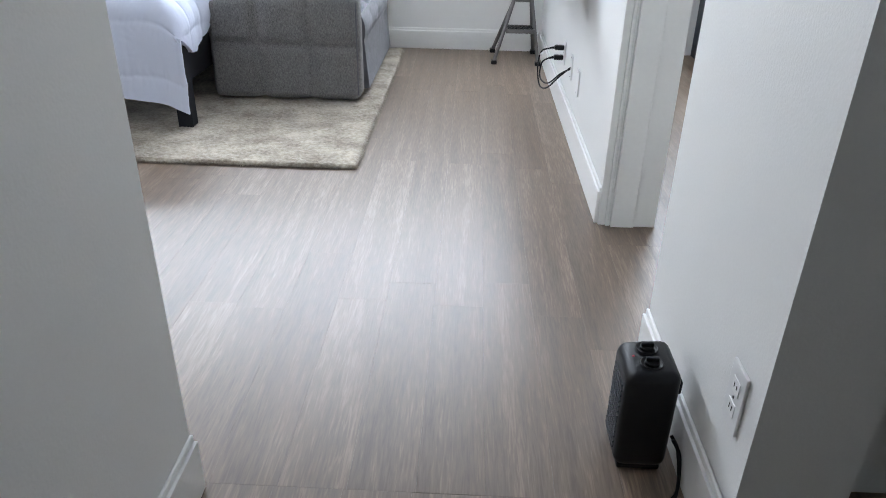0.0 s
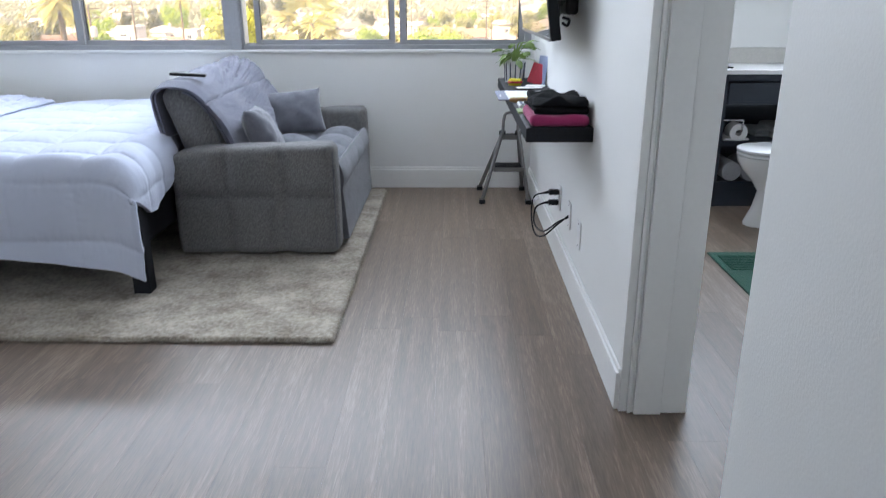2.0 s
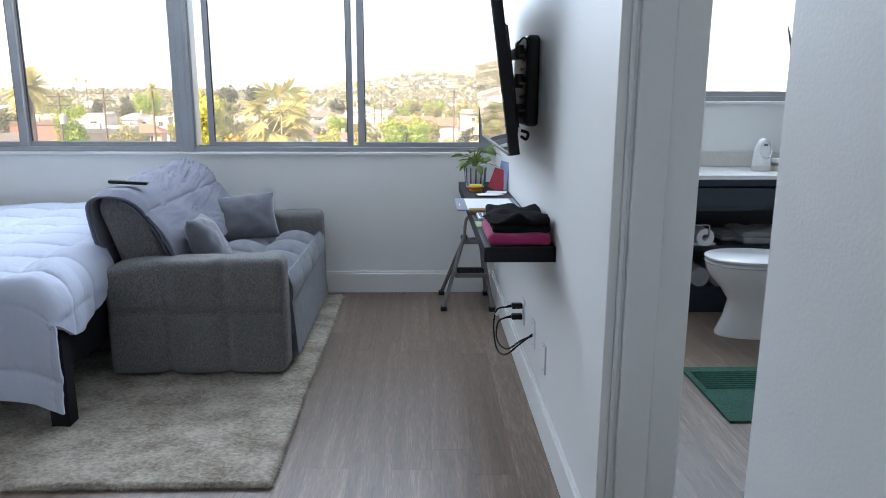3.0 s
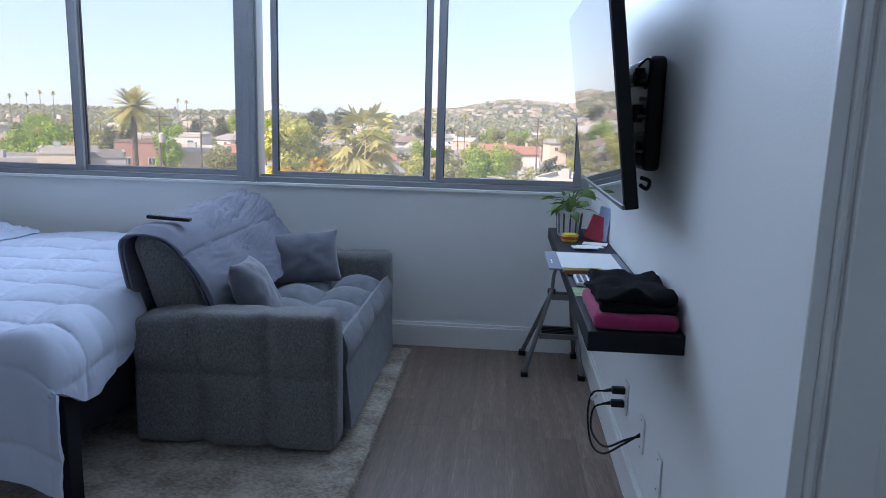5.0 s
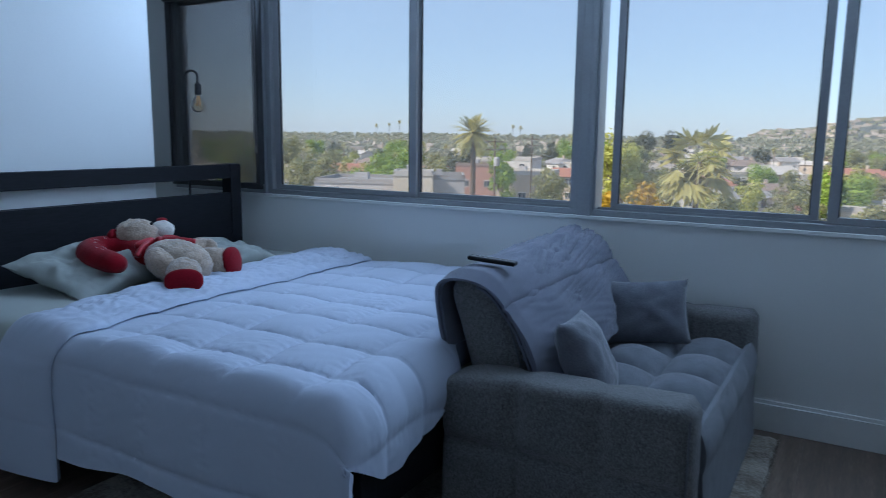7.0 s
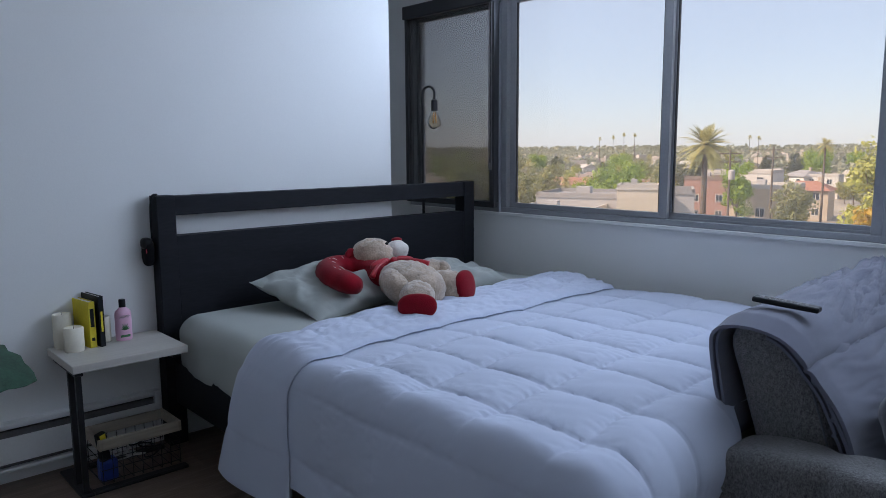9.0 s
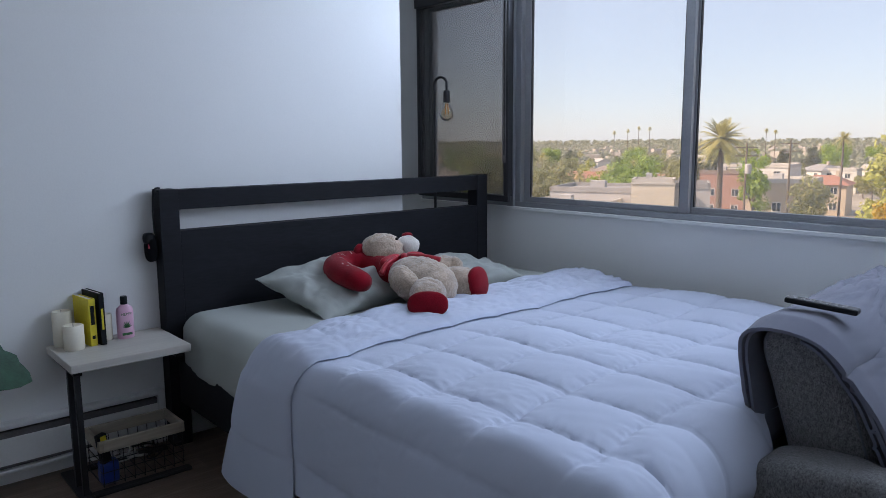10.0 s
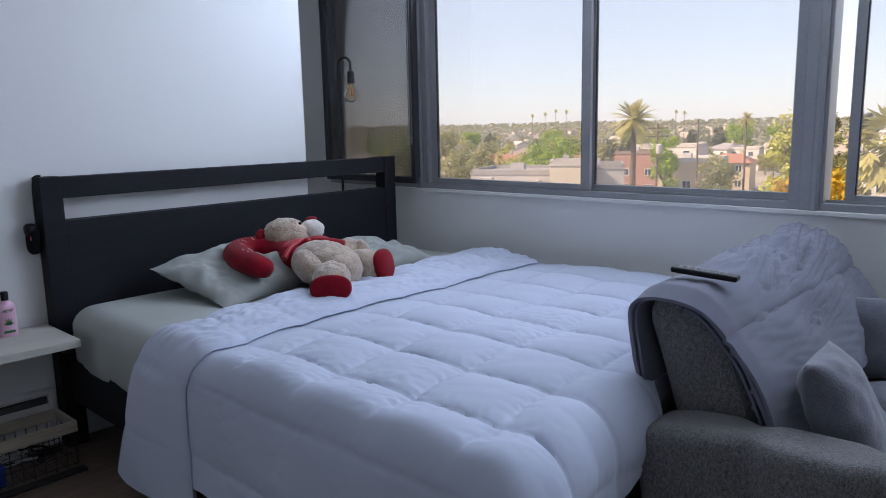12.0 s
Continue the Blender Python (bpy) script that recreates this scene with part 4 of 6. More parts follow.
def plate(y, z0, z1, holes, label, x=None):
    x = XW if x is None else x
    t = thing("outlet", (x, y, z0), label, "outlet", "wall outlets")
    part("cover", box(x - 0.007, x - 0.0005, y - 0.037, y + 0.037, z0, z1, bevel=0.002), M_PLASTIC_W, t)
    zc = (z0 + z1) / 2
    for z in holes:
        part("socket", box(x - 0.0085, x - 0.006, y - 0.017, y + 0.017, zc + z - 0.015, zc + z + 0.015, bevel=0.001), M_TRIM, t)
        for s in (-0.006, 0.006):
            part("slot", box(x - 0.0092, x - 0.008, y + s - 0.001, y + s + 0.001, zc + z - 0.004, zc + z + 0.006), M_PLASTIC_B, t)
    for z in (0.048, -0.048) if not holes else (0.0,):
        part("screw", tube([(x - 0.0085, y, zc + z), (x - 0.006, y, zc + z)], 0.003, 8), M_GREYM, t)
    return t


def wall_plugs():
    plate(5.71, 0.262, 0.385, (0.026, -0.026), "white wall outlet with two black plugs")
    plate(5.385, 0.262, 0.385, (), "white wall plate with a cable passing out")
    plate(5.113, 0.257, 0.375, (), "blank white wall plate")
    plate(2.775, 0.285, 0.415, (0.024, -0.024), "white wall outlet above the baseboard")
    for z in (0.350, 0.297):
        p = thing("plug", (0.56, 5.71, z), "black moulded power plug in the outlet", "plug", "plugs")
        part("plug_body", box(0.545, 0.596, 5.695, 5.725, z - 0.013, z + 0.013, bevel=0.005), M_PLASTIC_B, p)
        part("strain_relief", tube([(0.545, 5.71, z), (0.518, 5.712, z - 0.006)], 0.008, 10, 0.005), M_PLASTIC_B, p, smooth=True)
    c = thing("power_cable", (0.53, 5.6, 0.2), "black power cable hanging in a loop", "cable")
    part("cord", tube(smooth_line([(0.518, 5.712, 0.344), (0.478, 5.74, 0.320), (0.462, 5.72, 0.245), (0.470, 5.63, 0.165), (0.50, 5.52, 0.178), (0.55, 5.42, 0.265), (0.598, 5.388, 0.320)], 10), 0.0042, 8), M_PLASTIC_B, c, smooth=True)
    part("cord", tube(smooth_line([(0.518, 5.712, 0.291), (0.486, 5.735, 0.262), (0.474, 5.70, 0.205), (0.484, 5.62, 0.187), (0.51, 5.52, 0.205), (0.555, 5.42, 0.280), (0.598, 5.388, 0.312)], 10), 0.0042, 8), M_PLASTIC_B, c, smooth=True)
    part("tie", tube([(0.474, 5.72, 0.305), (0.492, 5.74, 0.312)], 0.008, 8), M_PLASTIC_W, c)


def fan_heater():
    h = thing("fan_heater", (0.50, 2.98, 0), "small black plastic fan heater on the floor", "heater")
    x0, x1, y0, y1, z1 = 0.445, 0.562, 2.93, 3.075, 0.272
    bm = box(x0, x1, y0, y1, 0.012, z1, bevel=0.022, seg=4)
    for v in bm.verts:
        if v.co.z > 0.15:
            v.co.z -= 0.03 * max(0, (x0 + 0.04 - v.co.x) / 0.04) * 0.4
    part("body", bm, M_PLASTIC_B, h, smooth=True, angle=35)
    part("rear_grip", box(x1 - 0.004, x1 + 0.012, y0 + 0.03, y1 - 0.04, 0.20, 0.235, bevel=0.006), M_PLASTIC_B, h)
    for i in range(13):
        z = 0.045 + i * 0.0145
        part("grille_slat", box(x0 - 0.003, x0 + 0.003, y0 + 0.028, y1 - 0.028, z, z + 0.005, bevel=0.0015), M_PLASTIC_B, h)
    for y in (2.975, 3.030):
        part("dial_well", lathe([(0.0, 0.0006), (0.021, 0.0006), (0.0235, 0.0025), (0.0255, 0.0006)], (0.503, y, z1 - 0.0008), 24), M_PLASTIC_B, h, smooth=True, angle=40)
        k = part("knob", lathe([(0, 0), (0.016, 0), (0.015, 0.005), (0.012, 0.007), (0, 0.007)], (0.503, y, z1), 20), M_PLASTIC_B, h, smooth=True, angle=40)
        part("pointer", box(0.489, 0.517, y - 0.0045, y + 0.0045, z1 + 0.005, z1 + 0.016, bevel=0.002), M_PLASTIC_B, k)
    part("indicator", lathe([(0, 0.002), (0.003, 0.001), (0.0035, 0)], (0.468, 3.0, z1 - 0.001), 10), M_RED, h)
    part("foot_base", box(x0 + 0.01, x1 - 0.01, y0 + 0.01, y1 - 0.01, 0.0, 0.014, bevel=0.004), M_PLASTIC_B, h)
    for s in (0.0, 0.014):
        part("cord", tube(smooth_line([(0.565, 2.93 + s, 0.10), (0.58, 2.91 + s, 0.07), (0.575, 2.87, 0.012), (0.55 - s, 2.83, 0.006), (0.49 - 2 * s, 2.78, 0.006), (0.52, 2.70 - s, 0.006), (0.575, 2.64, 0.006)], 8), 0.004, 8), M_PLASTIC_B, h, smooth=True)


television()
shelf()
desk_things()
pothos()
small_pot()
step_stool()
wall_plugs()
fan_heater()


# ---- round the bed ----
M_NIGHT = material("white_oak_laminate", (0.52, 0.49, 0.44), rough=0.5, vary=0.06, stretch=(1, 0.1, 1))
M_WAX = material("cream_wax", (0.80, 0.74, 0.60), rough=0.5, vary=0.03, bump=0.02)
M_PINKP = material("pink_plastic", (0.72, 0.42, 0.55), rough=0.3, vary=0.02, bump=0.0)
M_LABELG = material("green_label", (0.05, 0.16, 0.06), rough=0.5)
M_BASKET = material("pale_wood", (0.42, 0.36, 0.28), rough=0.7, vary=0.15, stretch=(1, 0.1, 1))
M_CABLEW = material("pale_cable", (0.55, 0.55, 0.52), rough=0.5)
M_BLUEP = material("blue_plastic", (0.02, 0.05, 0.25), rough=0.4)
M_FUR = fabric("tan_plush", (0.50, 0.385, 0.29), fine=130, vary=0.25, bump=0.35, sheen=0.5)
M_FURW = fabric("cream_plush", (0.70, 0.64, 0.58), fine=160, vary=0.1, bump=0.25, sheen=0.4)
M_REDC = fabric("red_plush", (0.26, 0.005, 0.014), fine=200, vary=0.2, bump=0.12, sheen=0.1)
M_SATIN = material("red_satin", (0.42, 0.010, 0.022), rough=0.35, vary=0.2)
M_MONSTERA = material("dark_leaf", (0.020, 0.075, 0.040), rough=0.4, vary=0.25, scale=20)
M_HEATER = material("heater_enamel", (0.74, 0.74, 0.72), rough=0.4, vary=0.03, bump=0.0)
M_BULB = glass("bulb_glass", (1.0, 0.93, 0.82), 0.96)
M_FILAMENT = material("amber_filament", (0.55, 0.25, 0.05), rough=0.4, vary=0.1)


def nightstand():
    t = thing("side_table", (-3.57, 4.83, 0), "white-topped side table with black metal legs", "table")
    part("tabletop", box(-3.752, -3.385, 4.60, 5.052, 0.508, 0.540, bevel=0.003), M_NIGHT, t)
    part("top_frame", boxes((-3.73, -3.42, 4.615, 4.645, 0.486, 0.508), (-3.515, -3.485, 4.645, 5.00, 0.486, 0.508), (-3.73, -3.42, 5.00, 5.03, 0.486, 0.508)), M_BLACKMETAL, t)
    for x in (-3.525, -3.425):
        part("leg", box(x - 0.011, x + 0.011, 4.615, 4.637, 0.012, 0.488, bevel=0.003), M_BLACKMETAL, t)
    part("base", boxes((-3.70, -3.39, 4.60, 4.65, 0.0, 0.014), (-3.70, -3.66, 4.65, 5.03, 0.0, 0.014), (-3.43, -3.39, 4.65, 5.03, 0.0, 0.014), bevel=0.003), M_BLACKMETAL, t)


def candle(x, y, r, h, label):
    z = 0.5402
    c = thing("candle", (x, y, z), label, "candle", "candles")
    part("wax", lathe([(0, 0), (r - 0.003, 0), (r, 0.004), (r, h - 0.004), (r - 0.004, h), (r - 0.010, h - 0.004), (0, h - 0.008)], (x, y, z), 28), M_WAX, c, smooth=True, angle=50)
    part("wick", tube([(x, y, z + h - 0.008), (x + 0.001, y, z + h + 0.006)], 0.0012, 6), M_PLASTIC_B, c)


def book(name, at, turn, w, d, h, cover, label, bars):
    t = thing(name, at, label, "book", "books on the side table")
    m = pose(*at, 0, 0, turn)
    part("cover", (lambda b: join(join(b, box(-d / 2, d / 2, -w / 2, -w / 2 + 0.003, 0, h, turn=m)), box(-d / 2, d / 2, w / 2 - 0.003, w / 2, 0, h, turn=m)))(box(d / 2 - 0.003, d / 2, -w / 2, w / 2, 0, h, bevel=0.001, turn=m)), cover, t)
    part("pages", box(-d / 2 + 0.004, d / 2 - 0.003, -w / 2 + 0.003, w / 2 - 0.003, 0.003, h - 0.004, turn=m), M_PAPER, t)
    for z0, z1, k in bars:
        part("title_bar", box(d / 2, d / 2 + 0.0006, -w * k, w * k, h * z0, h * z1, turn=m), M_PLASTIC_B if cover is M_YELLOW else M_YELLOW, t)


def words(name, text, size, m, mat, parent):
    cu = bpy.data.curves.new(name, "FONT")
    cu.body, cu.size, cu.extrude, cu.align_x = text, size, 0.0003, "CENTER"
    ob = bpy.data.objects.new("tmp", cu)
    scene.collection.objects.link(ob)
    me = bpy.data.meshes.new_from_object(ob.evaluated_get(bpy.context.evaluated_depsgraph_get()))
    bpy.data.objects.remove(ob)
    bm = bmesh.new()
    bm.from_mesh(me)
    bm.transform(m)
    part(name, bm, mat, parent)


def lotion():
    x, y, z = -3.66, 4.885, 0.5402
    t = thing("lotion_bottle", (x, y, z), "pink lotion bottle with a black cap", "bottle")
    prof = [(0, 0), (0.030, 0), (0.033, 0.004), (0.033, 0.115), (0.030, 0.130), (0.016, 0.142), (0.013, 0.146), (0, 0.146)]
    part("bottle", lathe(prof, (x, y, z), 28, (0.62, 1.05)), M_PINKP, t, smooth=True, angle=50)
    part("cap", lathe([(0, 0.146), (0.014, 0.146), (0.014, 0.176), (0.012, 0.180), (0, 0.180)], (x, y, z), 18), M_PLASTIC_B, t, smooth=True, angle=40)
    face = pose(x + 0.0212, y, z, 90, 0, 90)
    words("label_text", "HEMP", 0.017, face @ Matrix.Translation((0, 0.100, 0)), M_LABELG, t)
    part("label_bar", box(x + 0.0195, x + 0.0210, y - 0.020, y + 0.020, z + 0.016, z + 0.026), M_LABELG, t)
    bm = bmesh.new()
    for a in (-70, -45, -22, 0, 22, 45, 70):
        b = leaf_mesh(0.030 if abs(a) < 40 else 0.021, 0.006, 0.0, 0.0, 4)
        b.transform(face @ Matrix.Translation((0, 0.048, 0.0006)) @ Matrix.Rotation(radians(a), 4, "Z"))
        join(bm, b)
    part("leaf_print", bm, M_LABELG, t)


def basket():
    t = thing("storage_basket", (-3.53, 4.85, 0.014), "black wire basket with a pale wooden rim", "basket")
    x0, x1, y0, y1 = -3.63, -3.425, 4.685, 5.02
    part("rim", boxes((x0, x1, y0, y0 + 0.014, 0.160, 0.205), (x0, x1, y1 - 0.014, y1, 0.160, 0.205), (x0, x0 + 0.014, y0 + 0.014, y1 - 0.014, 0.160, 0.205), (x1 - 0.014, x1, y0 + 0.014, y1 - 0.014, 0.160, 0.205), bevel=0.002), M_BASKET, t)
    for i in range(9):
        y = y0 + 0.01 + (y1 - y0 - 0.02) * i / 8
        part("wire", tube([(x0 + 0.006, y, 0.165), (x0 + 0.006, y, 0.018), (x1 - 0.006, y, 0.018), (x1 - 0.006, y, 0.165)], 0.0018, 6), M_BLACKMETAL, t)
    for z in (0.03, 0.075, 0.12):
        part("wire", tube([(x0 + 0.006, y0 + 0.006, z), (x1 - 0.006, y0 + 0.006, z), (x1 - 0.006, y1 - 0.006, z), (x0 + 0.006, y1 - 0.006, z), (x0 + 0.006, y0 + 0.006, z)], 0.0018, 6), M_BLACKMETAL, t)
    rnd = random.Random(8)
    for i in range(7):
        cx, cy = rnd.uniform(x0 + 0.06, x1 - 0.06), rnd.uniform(y0 + 0.09, y1 - 0.08)
        r = rnd.uniform(0.03, 0.05)
        z = 0.05 + i * 0.012
        tilt = rnd.uniform(0.2, 1.2)
        whole("coiled_cable", tube([(cx + r * math.cos(a), cy + r * math.sin(a), z + tilt * 0.5 * r * math.sin(a + i)) for a in (k * 0.4 for k in range(36))], 0.0035, 6),
              M_CABLEW if i % 3 else M_PLASTIC_B, "coiled cable lying in the wire basket", "cable", smooth=True, group="cables in the basket")
    u = thing("utility_knife", (-3.45, 4.72, 0.2), "yellow and black hand tool standing in the basket", "tool")
    part("handle", box(-0.014, 0.014, -0.02, 0.02, 0.0, 0.20, bevel=0.006, turn=pose(-3.465, 4.725, 0.03, 8, 0, 20)), M_PLASTIC_B, u)
    part("grip", box(-0.0155, 0.0155, -0.014, 0.014, 0.150, 0.195, bevel=0.004, turn=pose(-3.465, 4.725, 0.03, 8, 0, 20)), M_YELLOW, u)
    whole("blue_pouch", box(-3.50, -3.44, 4.69, 4.76, 0.018, 0.11, bevel=0.012), M_BLUEP, "dark blue plastic pouch in the basket", "pouch")


def baseboard_heater():
    t = thing("baseboard_heater", (-3.74, 3.95, 0.05), "white enamelled baseboard heater along the wall", "heater")
    y0, y1 = 2.85, 5.045
    part("back_panel", box(XH + 0.0005, XH + 0.012, y0, y1, 0.06, 0.262, bevel=0.002), M_HEATER, t)
    part("front_cover", box(XH + 0.040, XH + 0.048, y0, y1, 0.095, 0.205, bevel=0.003), M_HEATER, t)
    part("top_lip", box(XH + 0.012, XH + 0.050, y0, y1, 0.240, 0.262, bevel=0.005), M_HEATER, t)
    part("bottom_lip", box(XH + 0.012, XH + 0.050, y0, y1, 0.058, 0.075, bevel=0.004), M_HEATER, t)
    part("fin_core", box(XH + 0.013, XH + 0.036, y0 + 0.01, y1 - 0.01, 0.080, 0.228), M_GREYM, t)
    part("end_cap", box(XH + 0.012, XH + 0.052, y1 - 0.03, y1 + 0.001, 0.058, 0.262, bevel=0.003), M_HEATER, t)


def pouch():
    t = thing("hanging_pouch", (-3.71, 5.04, 0.84), "small black zip pouch hanging on the headboard", "pouch")
    part("bag", blob((-3.715, 5.030, 0.905), (0.035, 0.024, 0.062), (0, 4, 0), 0.7, 18, 0.08), M_JEANS, t, smooth=True)
    part("flap", blob((-3.712, 5.022, 0.945), (0.030, 0.022, 0.026), (0, 0, 0), 0.7, 14), M_PLASTIC_B, t, smooth=True)
    part("strap", tube(smooth_line([(-3.70, 5.045, 0.965), (-3.69, 5.040, 1.06), (-3.69, 5.048, 1.150), (-3.695, 5.075, 1.160), (-3.715, 5.068, 1.16)], 6), 0.0045, 6), M_PLASTIC_B, t, smooth=True)
    part("zip_pull", tube([(-3.69, 5.015, 0.93), (-3.685, 5.012, 0.905)], 0.003, 6), M_RED, t)


def floor_lamp():
    x, y = -3.935, 6.845
    t = thing("floor_lamp", (x, y, 0), "black arched floor lamp with a bare clear bulb", "lamp")
    part("base_plate", lathe([(0, 0), (0.12, 0), (0.12, 0.012), (0.115, 0.018), (0, 0.018)], (x, y, 0), 32), M_BLACKMETAL, t, smooth=True, angle=30)
    hx = 0.078
    pts = [(x, y, 0.015), (x, y, 1.68)] + [(x + hx / 2 - hx / 2 * math.cos(a), y + 0.01 * a, 1.700 + 0.036 * math.sin(a)) for a in (0.25 * k for k in range(13))] + [(x + hx, y + 0.03, 1.66)]
    part("pole", tube(pts, 0.008, 12), M_BLACKMETAL, t, smooth=True)
    part("socket", lathe([(0, 0.07), (0.012, 0.07), (0.020, 0.062), (0.021, 0.0), (0.017, -0.002), (0, -0.002)], (x + hx, y + 0.03, 1.588), 20), M_BLACKMETAL, t, smooth=True, angle=40)
    b = part("bulb", lathe([(0.012, 0.0), (0.016, -0.012), (0.034, -0.035), (0.045, -0.062), (0.043, -0.085), (0.030, -0.104), (0.012, -0.112), (0, -0.113)], (x + hx, y + 0.03, 1.588), 28), M_BULB, t, "clear glass globe bulb", smooth=True, angle=80)
    b.visible_shadow = False
    for k in range(4):
        a = k * math.pi / 2
        part("filament", tube([(x + hx + 0.008 * math.cos(a), y + 0.03 + 0.008 * math.sin(a), 1.578), (x + hx + 0.013 * math.cos(a), y + 0.03 + 0.013 * math.sin(a), 1.515)], 0.0025, 6), M_FILAMENT, b)


def roller_shade():
    t = thing("roller_shade", (-4.1, 7.12, 1.0), "dark see-through roller shade drawn over the window", "shade")
    y = YW - 0.055
    x0, x1 = -4.425, -3.625
    s = part("fabric", boxes((x0, x1, y, y + 0.0015, 1.02, 2.235)), M_SHADE, t, "dark translucent screen fabric")
    part("bottom_bar", box(x0 - 0.028, x1 + 0.032, y - 0.012, y + 0.016, 0.985, 1.022, bevel=0.004), M_ALU_D, t)
    part("side_channel", box(x0 - 0.028, x0, y - 0.014, y + 0.030, 1.02, 2.30, bevel=0.003), M_ALU_D, t)
    part("side_channel", box(x1, x1 + 0.032, y - 0.014, y + 0.030, 1.02, 2.30, bevel=0.003), M_ALU_D, t)
    part("cassette", box(x0 - 0.028, x1 + 0.032, y - 0.035, y + 0.045, 2.235, 2.32, bevel=0.006), M_ALU_D, t)
    part("bead_chain", tube(smooth_line([(x1 - 0.004, y - 0.022, 2.24), (x1 - 0.004, y - 0.022, 1.30), (x1 + 0.003, y - 0.022, 1.265), (x1 + 0.012, y - 0.022, 1.265), (x1 + 0.018, y - 0.022, 1.30), (x1 + 0.018, y - 0.022, 2.24)], 6), 0.003, 6), M_GREYM, t, smooth=True)


def bed_pillow(at, turn, label, seed):
    return whole("bed_pillow", cushion(0.70, 0.50, 0.14, pose(*at, *turn), n=60, crease=0.05, seed=seed), M_SHEET, label, "pillow", smooth=True, angle=70, group="bed pillows")


def neck_pillow():
    line = smooth_line([(-3.07, 5.70, 0.752), (-3.22, 5.695, 0.768), (-3.345, 5.735, 0.780), (-3.40, 5.82, 0.785), (-3.365, 5.905, 0.780), (-3.25, 5.935, 0.768), (-3.135, 5.90, 0.752)], 8)
    pts = [tuple(line[round(k * (len(line) - 1) / 22)]) for k in range(23)]
    bm = bmesh.new()
    t = thing("neck_pillow", (-3.36, 5.93, 0.79), "dark red horseshoe travel pillow with a small print", "pillow")
    r = [0.056 * (1 - 0.30 * abs(2 * k / 22 - 1) ** 6) for k in range(23)]
    side = Vector((0, 0, 1))
    rings = []
    for i, p in enumerate(pts):
        way = (Vector(pts[min(i + 1, 22)]) - Vector(pts[max(i - 1, 0)])).normalized()
        s2 = way.cross(side).normalized()
        rings.append([bm.verts.new(Vector(p) + (s2 * math.cos(a) * 1.1 + side * math.sin(a)) * r[i]) for a in (2 * math.pi * k / 16 for k in range(16))])
    for a, b in zip(rings, rings[1:]):
        for k in range(16):
            bm.faces.new((a[k], a[(k + 1) % 16], b[(k + 1) % 16], b[k]))
    for ring, fl in ((rings[0], False), (rings[-1], True)):
        c = sum((v.co for v in ring), Vector()) / 16
        way = (c - sum((v.co for v in (rings[2] if not fl else rings[-3])), Vector()) / 16).normalized()
        tip = bm.verts.new(c + way * 0.03)
        for k in range(16):
            q = (ring[(k + 1) % 16], ring[k], tip)
            bm.faces.new(q if not fl else q[::-1])
    part("stuffing", bm, M_REDC, t, smooth=True, angle=80)
    rnd = random.Random(6)
    for k in range(16):
        i = rnd.randrange(1, 22)
        p = Vector(pts[i]) + Vector((0.03, rnd.uniform(-0.02, 0.02), r[i] * 0.88))
        part("print_mark", box(-0.009, 0.009, -0.001, 0.001, 0, 0.0012, turn=pose(*p, 20, 30, rnd.uniform(0, 90))), M_FURW, t)


